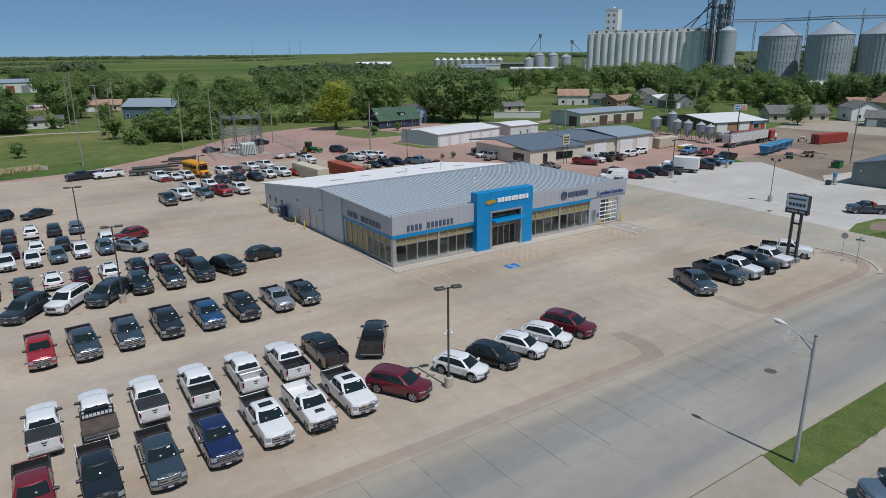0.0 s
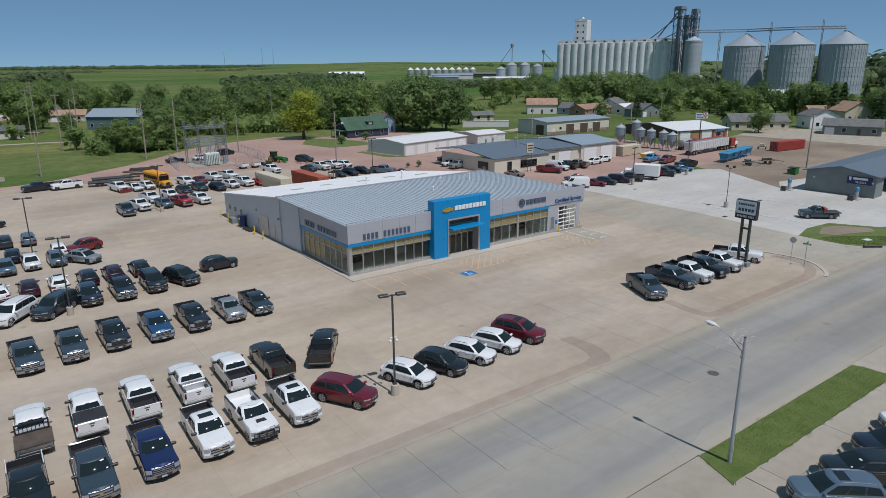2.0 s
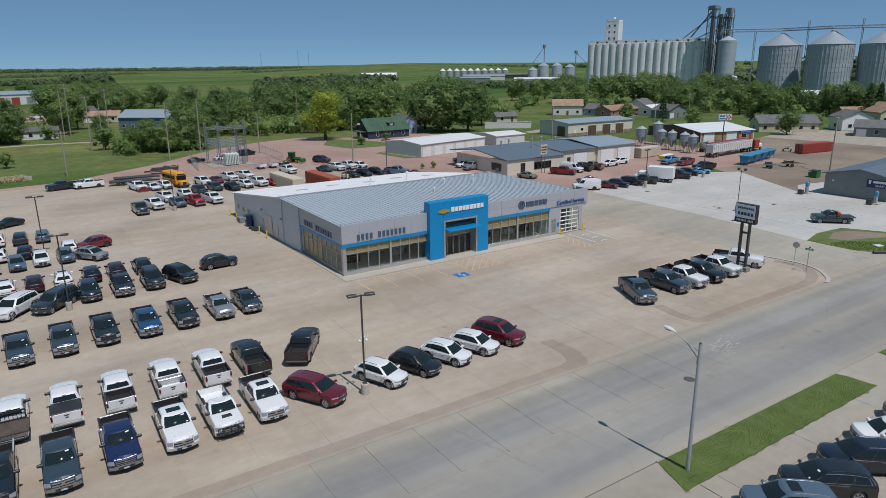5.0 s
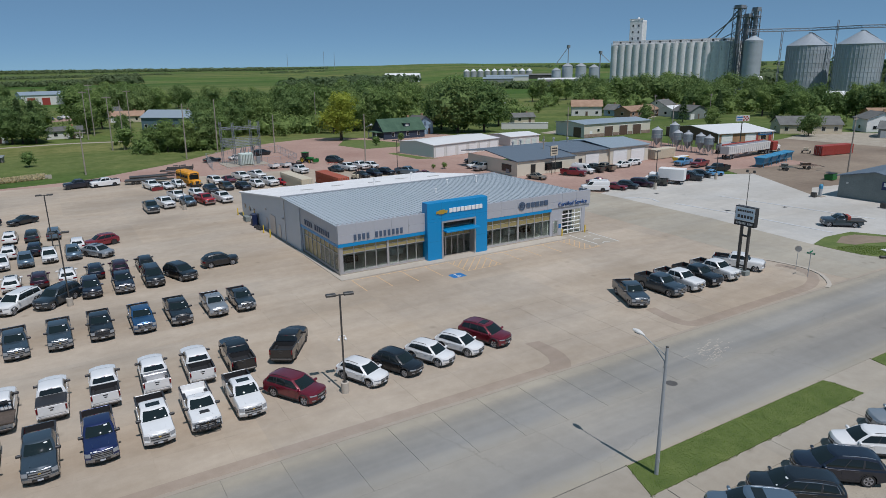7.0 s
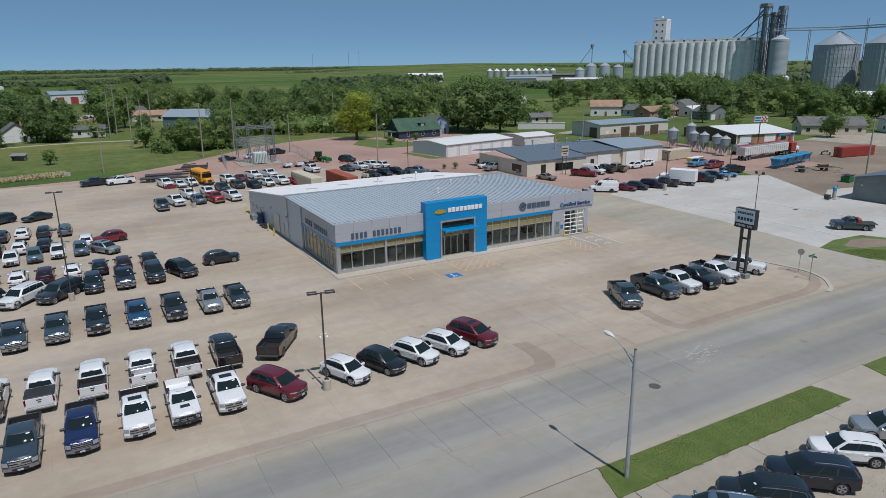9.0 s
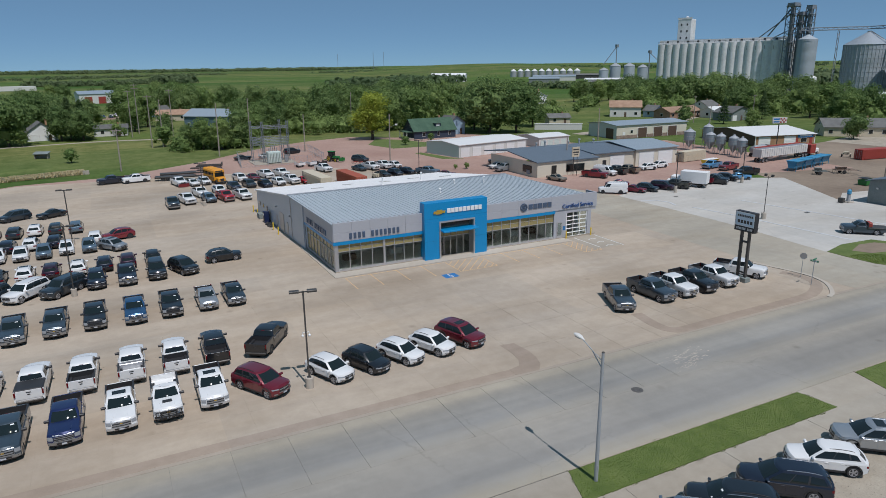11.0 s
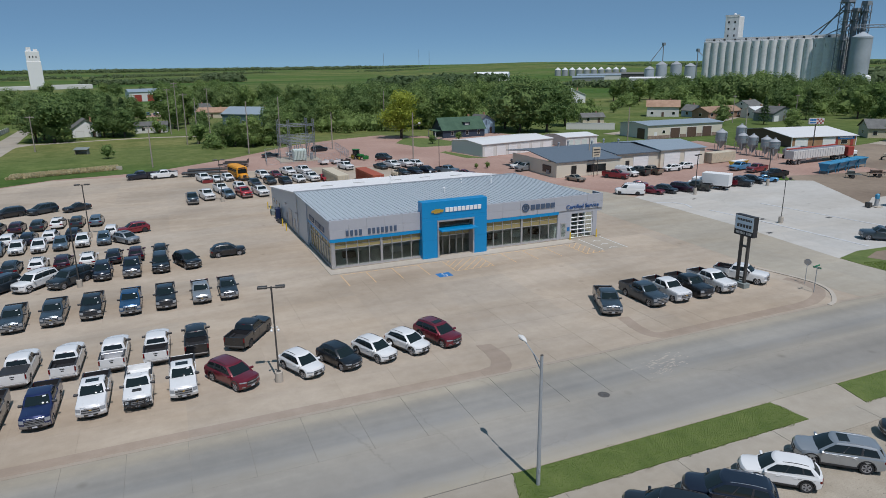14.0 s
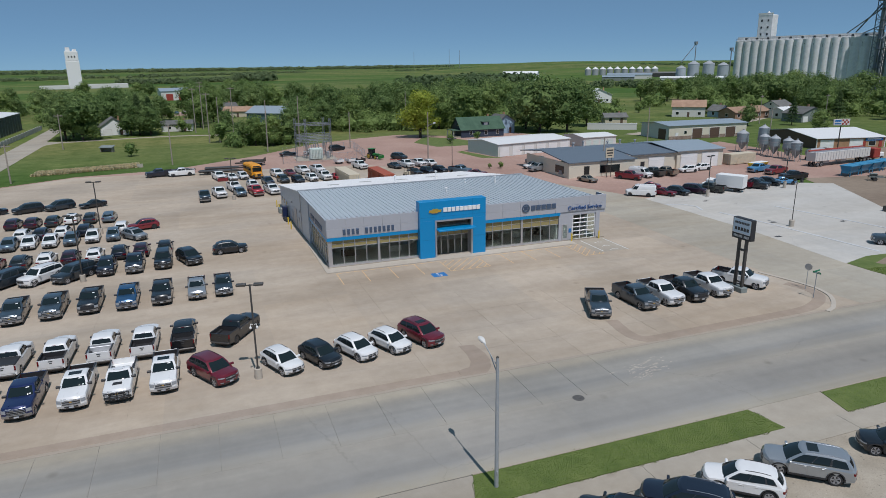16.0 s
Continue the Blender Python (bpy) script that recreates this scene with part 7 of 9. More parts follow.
def container(name, x, y, turn, length, mat, label):
    t = thing(name, x, y, 0, turn, label, "container")
    part("box", rbox(-length / 2, length / 2, -1.22, 1.22, 0.12, 2.6, 0.03), mat, t)
    for sgn in (1, -1):
        a, b = sorted((sgn * 1.215, sgn * 1.25))
        part("corrugation", boxes(*[(-length / 2 + 0.2 + 0.3 * k, -length / 2 + 0.35 + 0.3 * k, a, b, 0.3, 2.4) for k in range(int((length - 0.4) / 0.3))]), mat, t)
    d = part("door_end", boxes((-length / 2 - 0.03, -length / 2, -1.15, -0.02, 0.2, 2.5), (-length / 2 - 0.03, -length / 2, 0.02, 1.15, 0.2, 2.5)), mat, t)
    part("lock_bar", tubes(*[((-length / 2 - 0.06, y2, 0.2), (-length / 2 - 0.06, y2, 2.5), 0.02, 0.02, 5) for y2 in (-0.8, -0.35, 0.35, 0.8)]), M_STEEL, d)
    return t


container("storage_container", 52.4, 126.2, 93, 12.0, M_CREAM, "cream shipping container standing behind the shop")
container("storage_container", 59.2, 123.4, 92, 12.0, M_ORANGE, "rust-orange shipping container behind the shop")
lift = thing("forklift", 66.8, 128.4, 0, -70, "small tan forklift beside the rear roof", "forklift")
part("body", rbox(-0.9, 0.7, -0.5, 0.5, 0.3, 1.1, 0.08), M_CREAM, lift)
part("cage", tubes(*[((x, y, 1.1), (x, y, 2.1), 0.04) for x in (-0.6, 0.5) for y in (-0.45, 0.45)], ((-0.6, -0.45, 2.1), (0.5, -0.45, 2.1), 0.04), ((-0.6, 0.45, 2.1), (0.5, 0.45, 2.1), 0.04), ((0.5, -0.45, 2.1), (0.5, 0.45, 2.1), 0.04)), M_BLACK, lift)
part("mast", boxes((0.72, 0.82, -0.4, -0.3, 0.1, 2.2), (0.72, 0.82, 0.3, 0.4, 0.1, 2.2)), M_DARKSTEEL, lift)
for x in (-0.6, 0.5):
    for sgn in (1, -1):
        wheel_on(lift, x, sgn * 0.5, 0.28, M_DARKSTEEL)

def trailer(x, y, turn, length, deck, label, ramp=True):
    t = thing("flatbed_trailer", x, y, 0, turn, label, "trailer", "equipment trailers")
    part("deck", rbox(-length / 2, length / 2, -1.2, 1.2, 0.75, 0.95, 0.02), deck, t)
    part("frame", boxes((-length / 2, length / 2 + 1.5, -0.5, -0.35, 0.5, 0.75), (-length / 2, length / 2 + 1.5, 0.35, 0.5, 0.5, 0.75)), M_DARKSTEEL, t)
    for x2 in (-length * 0.3, -length * 0.3 + 0.95):
        for sgn in (1, -1):
            wheel_on(t, x2, sgn * 1.0, 0.38, M_DARKSTEEL)
    if ramp:
        part("side_rail", boxes((-length / 2, length / 2, -1.25, -1.18, 0.95, 1.35), (-length / 2, length / 2, 1.18, 1.25, 0.95, 1.35)), M_DARKSTEEL, t)
        part("ramp", boxes((-length / 2 - 0.1, -length / 2, -1.1, 1.1, 0.95, 1.9)), M_DARKSTEEL, t)
    return t


trailer(26.3, 150.6, -10, 8.5, M_DARKSTEEL, "dark flatbed equipment trailer at the lot's edge", False)
trailer(27.5, 155.4, -6, 8, M_DARKSTEEL, "black flatbed trailer behind another", False)
trailer(16.5, 156.0, 16, 7, M_DARKSTEEL, "small black car hauler behind a pickup", False)
trailer(35.4, 161.9, 164, 6.0, M_TRIM, "silver aluminium trailer near the bus")
park("pickup", "white", 18.2, 151.6, 186, "beside the trailers", (), "yard cars")
park("pickup", "dark_navy", 13.2, 152.6, 190, "beside the trailers", (), "yard cars")
for x, y, col in ((56.4, 155.0, "white"), (59.4, 154.9, "white"), (61.9, 154.3, "black")):
    t = thing("bed_trailer", x, y, 0, -75, f"{col} cut-off pickup bed standing in the yard", "trailer", "pickup beds")
    part("side", boxes((-1.2, 1.2, -0.98, -0.88, 0.55, 1.2)), PAINTS[col], t)
    part("side", boxes((-1.2, 1.2, 0.88, 0.98, 0.55, 1.2)), PAINTS[col], t)
    part("tailgate", boxes((1.12, 1.2, -0.88, 0.88, 0.55, 1.2)), PAINTS[col], t)
    part("floor", boxes((-1.2, 1.12, -0.88, 0.88, 0.45, 0.55)), M_BLACK, t)
    for sgn in (1, -1):
        wheel_on(t, 0, sgn * 0.8, 0.38, M_DARKSTEEL)
for k, (x, y) in enumerate(((70.6, 153.4), (72.0, 152.6), (68.5, 163.0), (65.5, 161.5))):
    t = thing("implement", x, y, 0, 40 * k, "small farm implement on the gravel", "implement", "implements")
    part("beam", boxes((-0.9, 0.9, -0.08, 0.08, 0.35, 0.5)), M_REDBOX if k < 2 else M_TRACTOR, t)
    part("tines", tubes(*[((-0.8 + 0.4 * j, 0, 0.4), (-0.8 + 0.4 * j, -0.35, 0.0), 0.04, 0.03, 5) for j in range(5)]), M_DARKSTEEL, t)


# ---- buildings round about ----
def wall_box(t, w, d, h, mat, mat_end=None, gable=0.0, roof=None, over=0.35, axis="x", thick=0.12):
    """Walls and a pitched roof on a w x d plan with its middle at the origin; the ridge runs along axis."""
    me = mat_end or mat
    part("wall", boxes((-w / 2, w / 2, -d / 2, -d / 2 + 0.2, 0, h)), mat, t)
    part("wall", boxes((-w / 2, w / 2, d / 2 - 0.2, d / 2, 0, h)), mat, t)
    for sgn in (-1, 1):
        a, b = sorted((sgn * w / 2, sgn * (w / 2 - 0.2)))
        if axis == "x" and gable:
            part("gable_wall", extrude_x([(-d / 2 + 0.2, 0), (d / 2 - 0.2, 0), (d / 2 - 0.2, h), (0, h + gable - 0.06), (-d / 2 + 0.2, h)], a, b), me, t)
        else:
            part("gable_wall", boxes((a, b, -d / 2 + 0.2, d / 2 - 0.2, 0, h)), me, t)
    if axis == "y" and gable:
        for sgn in (-1, 1):
            a, b = sorted((sgn * d / 2, sgn * (d / 2 - 0.2)))
            o = part("gable", extrude_x([(-w / 2, h), (w / 2, h), (0, h + gable - 0.06)], a, b), mat, t)
            o.matrix_basis = pose(0, 0, 0, 0, 0, 90)
    if roof is None:
        return
    L2, D2 = (w / 2 + over, d / 2 + over) if axis == "x" else (d / 2 + over, w / 2 + over)
    drop = gable * over / (D2 - over)
    for sgn in (-1, 1):
        bm = extrude_x([(sgn * D2, h - drop), (0, h + gable), (0, h + gable + thick), (sgn * D2, h - drop + thick)], -L2, L2)
        o = part("roof", bm, roof, t)
        if axis == "y":
            o.matrix_basis = pose(0, 0, 0, 0, 0, 90)


def add_window(t, x, y, z, w, h, face, frame_mat=None, glass_mat=None):
    """A framed window on a wall; face: the wall's outward side, one of -y +y -x +x."""
    dx, dy = {"-y": (0, -1), "+y": (0, 1), "-x": (-1, 0), "+x": (1, 0)}[face]
    if dy:
        fr = boxes((x - w / 2 - 0.08, x + w / 2 + 0.08, *sorted((y, y + dy * 0.06)), z - h / 2 - 0.08, z + h / 2 + 0.08))
        gl = boxes((x - w / 2, x + w / 2, *sorted((y + dy * 0.061, y + dy * 0.075)), z - h / 2, z + h / 2))
    else:
        fr = boxes((*sorted((x, x + dx * 0.06)), y - w / 2 - 0.08, y + w / 2 + 0.08, z - h / 2 - 0.08, z + h / 2 + 0.08))
        gl = boxes((*sorted((x + dx * 0.061, x + dx * 0.075)), y - w / 2, y + w / 2, z - h / 2, z + h / 2))
    f = part("window", fr, frame_mat or M_WHITE, t)
    part("pane", gl, glass_mat or M_GLASS, f)


def roller(t, x, y, w, h, face, mat, bars=4):
    dx, dy = {"-y": (0, -1), "-x": (-1, 0)}[face]
    if dy:
        d = part("overhead_door", boxes((x - w / 2, x + w / 2, *sorted((y, y - 0.07)), 0.02, h)), mat, t)
        part("ribs", boxes(*[(x - w / 2, x + w / 2, y - 0.09, y - 0.071, h * (k + 1) / (bars + 1) - 0.03, h * (k + 1) / (bars + 1) + 0.03) for k in range(bars)]), mat, d)
        part("surround", boxes((x - w / 2 - 0.15, x - w / 2, y - 0.1, y, 0, h + 0.15), (x + w / 2, x + w / 2 + 0.15, y - 0.1, y, 0, h + 0.15), (x - w / 2, x + w / 2, y - 0.1, y, h, h + 0.15)), M_OFFWHITE, d)
    else:
        part("overhead_door", boxes((*sorted((x, x - 0.07)), y - w / 2, y + w / 2, 0.02, h)), mat, t)


# white-roofed storage units
shed = thing("storage_shed", 109.9, 157.9, 0, 10.6, "long pale storage shed with six white roller doors", "shed")
wall_box(shed, 25.5, 15.0, 3.3, M_OFFWHITE, M_PALEGREEN, 0.7, M_WHITEROOF, 0.3)
for k in range(6):
    roller(shed, -10.6 + 4.25 * k, -7.5, 3.1, 2.6, "-y", M_WHITE)
shed2 = thing("storage_shed", 135.6, 161.0, 0, 2, "small white storage shed with narrow doors", "shed")
wall_box(shed2, 11.5, 11.0, 2.9, M_OFFWHITE, M_OFFWHITE, 0.6, M_WHITEROOF, 0.3)
for k in range(4):
    roller(shed2, -4.1 + 2.6 * k, -5.5, 1.9, 2.1, "-y", M_PALEGREEN)
low = thing("garden_wall", 168.5, 197.5, 0, -33, "long low white block wall beside the lane", "wall")
part("blocks", boxes((-9, 9, -0.4, 0.4, -0.05, 2.2)), M_OFFWHITE, low)
part("coping", boxes((-9.1, 9.1, -0.5, 0.5, 2.2, 2.35)), M_WHITE, low)

# green-roofed house
gh = thing("green_roof_house", 115.5, 201.2, 0, 0, "navy house with a green shingle roof and white windows", "house")
gh.matrix_basis = pose(115.5, 201.2, 0, 0, 0, 0) @ Matrix.Diagonal((0.8, 0.8, 0.8, 1))
wall_box(gh, 20.0, 11.0, 3.6, M_NAVY, M_NAVY, 4.6, M_GREENROOF, 0.6)
for x in (-5.5, 1.5, 7.0):
    add_window(gh, x, -5.5, 1.9, 1.1, 1.7, "-y")
add_window(gh, -10, -1.5, 5.6, 1.2, 1.5, "-x")
add_window(gh, -10, 2.5, 1.9, 1.1, 1.6, "-x")
dm = part("dormer", boxes((0.6, 3.4, -4.2, -1.0, 4.6, 6.2)), M_NAVY, gh)
part("roof", boxes((0.2, 3.8, -4.7, 0.0, 6.2, 6.35)), M_GREENROOF, dm)
part("window", boxes((1.2, 2.8, -4.28, -4.205, 5.1, 6.0)), M_WHITE, dm)
part("porch_roof", boxes((-13.6, -9.9, -5.2, 3.0, 3.0, 3.2)), M_GREENROOF, gh)
for y in (-4.8, -1.2, 2.6):
    part("porch_post", boxes((-13.3, -13.05, y, y + 0.25, 0, 3.0)), M_WHITE, gh)
part("porch_floor", boxes((-13.5, -10, -5, 2.9, 0, 0.5)), M_WALK, gh)
part("chimney", boxes((4.5, 5.3, 0.2, 1.0, 7.5, 9.2)), M_BRICK, gh)

# tan service shop: low office with a dark roof, taller bay hall
shop = thing("service_shop", 114.0, 122.0, 0, 0, "tan metal service shop with slate and steel-blue roofs", "shop")
part("office_wall", boxes((-16.0, 1.0, -12.0, -11.8, 0, 3.3), (-16.0, -15.8, -11.8, 8.0, 0, 3.3), (0.8, 1.0, -11.8, -9.9, 0, 3.3)), M_TANY, shop)
bm = bmesh.new()
slab_quad(bm, (-16.3, -12.3, 3.5), (1.3, -12.3, 3.5), (1.3, 0.5, 4.9), (-16.3, 0.5, 4.9), 0.2)
part("office_roof", bm, M_SLATE, shop, "dark slate-blue metal roof")
bm = bmesh.new()
slab_quad(bm, (-16.8, 0.5, 4.9), (14.0, 0.5, 4.9), (14.0, 10.0, 3.9), (-16.8, 10.0, 3.9), 0.2)
part("office_roof", bm, M_SLATE, shop)
bm = bmesh.new()
slab_quad(bm, (1.32, -10.4, 4.0), (13.98, -10.4, 4.0), (13.98, 0.48, 4.9), (1.32, 0.48, 4.9), 0.2)
part("hall_roof", bm, M_SLATE, shop)
part("hall_wall", boxes((1.0, 14.0, -9.9, -9.7, 0, 3.85)), M_TAN, shop)
part("bay_wall", boxes((14.0, 27.5, -10.5, -10.3, 0, 4.1), (14.0, 14.2, -10.3, 8, 0, 4.1), (27.3, 27.5, -10.3, 8, 0, 4.1), (14.2, 27.3, 7.8, 8.0, 0, 4.1)), M_TAN, shop)
for sgn in (-1, 1):
    bm = extrude_x([(-1.25 + sgn * 9.7, 4.05), (-1.25, 5.15), (-1.25, 5.3), (-1.25 + sgn * 9.7, 4.2)], 13.6, 27.9)
    part("bay_roof", bm, M_STEELROOF, shop, "steel-blue metal roof")
part("bay_gable", extrude_x([(-10.5, 4.1), (8, 4.1), (-1.25, 5.1)], 27.3, 27.5), M_TAN, shop)
for x, w in ((8.6, 4.2),):
    roller(shop, x, -9.9, w, 3.0, "-y", M_WHITE)
for x in (17.4, 23.6):
    roller(shop, x, -10.5, 4.6, 3.3, "-y", M_WHITE)
part("door", boxes((4.2, 5.3, -9.96, -9.9, 0.02, 2.2)), M_BLACK, shop)
add_window(shop, -5.5, -12.0, 1.6, 5.0, 1.5, "-y", M_DARKSTEEL)
add_window(shop, -11.5, -12.0, 1.4, 1.2, 2.0, "-y", M_DARKSTEEL)
add_window(shop, -16.0, -8.0, 1.6, 3.5, 1.5, "-x", M_DARKSTEEL)
for x, y in ((-6, 3), (-2, 5), (3, 2), (8, 4), (11, 2)):
    part("roof_vent", lathe([(0.2, 4.0), (0.2, 5.6), (0.35, 5.6), (0.3, 5.85)], 10, x, y), M_STEEL, shop)
sg = thing("shop_sign", 107.0, 108.2, 0, 0, "square pale sign on two dark posts", "sign")
part("post", tubes(((-0.5, 0, 0), (-0.5, 0, 4.3), 0.07)), M_DARKSTEEL, sg)
part("post", tubes(((0.5, 0, 0), (0.5, 0, 4.3), 0.07)), M_DARKSTEEL, sg)
bd = part("board", boxes((-1.0, 1.0, -0.12, 0.12, 4.3, 6.5)), M_CREAM, sg)
part("bars", boxes((-0.8, 0.8, -0.14, -0.121, 5.8, 6.1), (-0.8, 0.8, -0.14, -0.121, 5.2, 5.5), (-0.6, 0.6, -0.14, -0.121, 4.7, 4.9)), M_DARKSTEEL, bd)

# garage block with brown doors
gar = thing("garage_block", 180.0, 167.0, 0, -2, "tan garage building with three brown doors and stone skirt", "garage")
wall_box(gar, 30.6, 15.0, 4.4, M_TAN, M_OFFWHITE, 0.7, M_STEELROOF, 0.4)
for x in (-4.4, 2.4, 8.8):
    roller(gar, x, -7.5, 3.8, 3.3, "-y", M_BROWN)
roller(gar, -15.3, -4.0, 3.8, 3.3, "-x", M_BROWN)
for a, b in ((-15.3, -6.5), (-2.3, 0.3), (4.5, 6.7), (10.9, 15.3)):
    part("stone_skirt", boxes((a, b, -7.61, -7.505, 0, 1.1)), M_STONE, gar)
part("door", boxes((-12.8, -11.7, -7.58, -7.5, 0.02, 2.2)), M_WHITE, gar)
add_window(gar, -9.0, -7.5, 2.2, 1.0, 0.9, "-y")

# farm store with a white roof, hopper bins and a pole sign
store = thing("farm_store", 199.2, 134.0, 0, -13, "brick farm store with a broad white metal roof", "store")
wall_box(store, 21.0, 26.0, 2.9, M_BRICK, M_BROWN, 1.5, M_WHITEROOF, 0.5)
for x in (-7.4, 1.6):
    roller(store, x, -13.0, 3.9, 2.4, "-y", M_WHITE)
board = part("sign_board", boxes((4.4, 9.8, -13.15, -13.0, 1.95, 2.85)), M_HCBLUE, store)
part("sign_bars", boxes((5.0, 9.2, -13.17, -13.151, 2.25, 2.6)), M_WHITE, board)
add_window(store, 6.6, -13.0, 1.2, 2.0, 1.2, "-y")
for x in (4.1, 9.2):
    part("door", boxes((x - 0.5, x + 0.5, -13.08, -13.0, 0.02, 1.9)), M_REDBOX, store)
part("corner_trim", boxes((-10.62, -10.4, -13.1, -12.9, 0, 2.9)), M_WHITE, store)
part("corner_trim", boxes((10.4, 10.62, -13.1, -12.9, 0, 2.9)), M_WHITE, store)
ps = thing("pole_sign", 179.4, 111.7, 0, -20, "tall dark pole sign with a checkered panel", "sign")
part("pole", tubes(((0, 0, 0), (0, 0, 8.4), 0.14)), M_DARKSTEEL, ps)
bd = part("panel", boxes((-2.0, 2.1, -0.2, 0.2, 7.9, 9.5)), M_OFFWHITE, ps)
part("checks", boxes(*[(0.1 + 0.46 * i, 0.56 + 0.46 * i, -0.22, -0.201, 8.0 + 0.46 * j, 8.46 + 0.46 * j) for i in range(4) for j in range(3) if (i + j) % 2 == 0]), M_REDBOX, bd)
part("bars", boxes((-1.8, -0.1, -0.22, -0.201, 8.15, 8.5), (-1.8, -0.1, -0.22, -0.201, 8.8, 9.25)), M_HCBLUE, bd)


def hopper_bin(x, y, r, h, label, legs=1.7):
    t = thing("hopper_bin", x, y, 0, 0, label, "bin", "hopper bins")
    part("shell", lathe([(r, legs + 1.2), (r, legs + h)], 18), M_BINZINC, t)
    part("cone", lathe([(0.2, legs - 0.9), (r, legs + 1.2)], 18), M_BINZINC, t)
    part("cap", lathe([(r + 0.06, legs + h), (0.25, legs + h + r * 0.55), (0.25, legs + h + r * 0.55 + 0.25)], 18), M_STEEL, t)
    part("hoop", lathe([(r + 0.04, legs + 2.2), (r + 0.04, legs + 2.3)], 18), M_STEEL, t)
    for k in range(5):
        a = k * math.tau / 5
        part("leg", tubes(((r * math.cos(a), r * math.sin(a), -0.02), (r * math.cos(a), r * math.sin(a), legs + 1.6), 0.07, 0.07, 6)), M_STEEL, t)
    part("ladder", boxes((-0.2, -0.16, -r - 0.16, -r - 0.1, 0.5, legs + h), (0.16, 0.2, -r - 0.16, -r - 0.1, 0.5, legs + h), *[(-0.2, 0.2, -r - 0.15, -r - 0.11, 0.8 + 0.5 * k, 0.85 + 0.5 * k) for k in range(int((legs + h - 1) / 0.5))]), M_DARKSTEEL, t)


for x, y, r, h in ((163.3, 127.9, 1.55, 3.5), (170.2, 127.5, 1.4, 4.6), (164.2, 121.2, 1.3, 3.2), (163.2, 116.8, 1.3, 3.2), (163.6, 112.9, 1.3, 3.0), (161.9, 108.8, 1.3, 2.9)):
    hopper_bin(x, y, r, h, "galvanised hopper bin on steel legs")
container("cargo_box", 147.2, 112.0, 5, 8.5, M_CREAM, "cream box container beside the shop")

semi = thing("semi_trailer", 170.8, 101.8, 0, 4, "white grain semi-trailer behind a red cab", "truck")
part("hopper_body", rbox(-13, 6.5, -1.25, 1.25, 1.3, 3.4, 0.06), M_OFFWHITE, semi)
part("top_cover", rbox(-12.8, 6.3, -1.1, 0.7, 3.4, 3.47, 0.03), M_TRIM, semi)
part("tarp_roll", rbox(-12.8, 6.3, 0.72, 1.15, 3.4, 3.75, 0.1), M_REDBOX, semi, "rolled red tarp")
part("ribs", boxes(*[(-12.6 + 0.95 * k, -12.5 + 0.95 * k, -1.29, -1.251, 1.35, 3.35) for k in range(20)]), M_TRIM, semi)
for x in (-9.5, -3.5):
    part("chute", boxes((x, x + 2.0, -0.8, 0.8, 0.7, 1.3)), M_TRIM, semi)
part("cab", rbox(8.2, 10.6, -1.2, 1.2, 0.7, 3.1, 0.15), M_REDBOX, semi)
part("hood", rbox(10.5, 12.6, -0.9, 0.9, 0.7, 1.9, 0.15), M_WHITE, semi)
part("windshield", boxes((10.58, 10.63, -1.0, 1.0, 1.95, 2.8)), M_GLASS, semi)
part("frame", boxes((4.5, 12.4, -0.45, 0.45, 0.6, 0.8)), M_BLACK, semi)
for x in (-11.8, -10.5, 5.0, 6.3, 11.6):
    for sgn in (1, -1):
        wheel_on(semi, x, sgn * 1.0, 0.52, M_RIM)
tank = thing("tank_truck", 170.0, 109.2, 0, 10, "tank truck with a silver barrel beside the bins", "truck")
bm = lathe([(0.4, -3.0), (1.0, -2.8), (1.0, 2.8), (0.4, 3.0)], 18)
part("barrel", bm, M_STEEL, tank).matrix_basis = pose(-1.5, 0, 1.9, 0, 90, 0)
part("cab", rbox(2.0, 4.0, -1.1, 1.1, 0.6, 2.6, 0.12), M_BLACK, tank)
part("frame", boxes((-4.5, 4.0, -0.4, 0.4, 0.6, 0.9)), M_BLACK, tank)
for x in (-3.5, -2.3, 3.0):
    for sgn in (1, -1):
        wheel_on(tank, x, sgn * 0.95, 0.48, M_DARKSTEEL)
for k in range(4):
    t = thing("grain_hopper", 155.0 + 4.5 * k, 88.2 + 0.9 * k, 0, 14, "blue steel grain hopper lined up in the yard", "hopper", "blue hoppers")
    part("tub", extrude_x([(-1.2, 2.3), (1.2, 2.3), (0.6, 0.7), (-0.6, 0.7)], -2.2, 2.2), M_HOPPER, t)
    part("rim", boxes((-2.3, 2.3, -1.3, -1.18, 2.2, 2.35), (-2.3, 2.3, 1.18, 1.3, 2.2, 2.35), (-2.3, -2.2, -1.18, 1.18, 2.2, 2.35), (2.2, 2.3, -1.18, 1.18, 2.2, 2.35)), M_HOPPER, t)
    for x in (-1.8, 1.8):
        for y in (-0.9, 0.9):
            part("leg", boxes((x - 0.06, x + 0.06, y - 0.06, y + 0.06, 0, 1.6)), M_HOPPER, t)
container("storage_container", 189.2, 90.3, -8, 12.0, M_REDBOX, "red shipping container with open doors in the dirt yard")
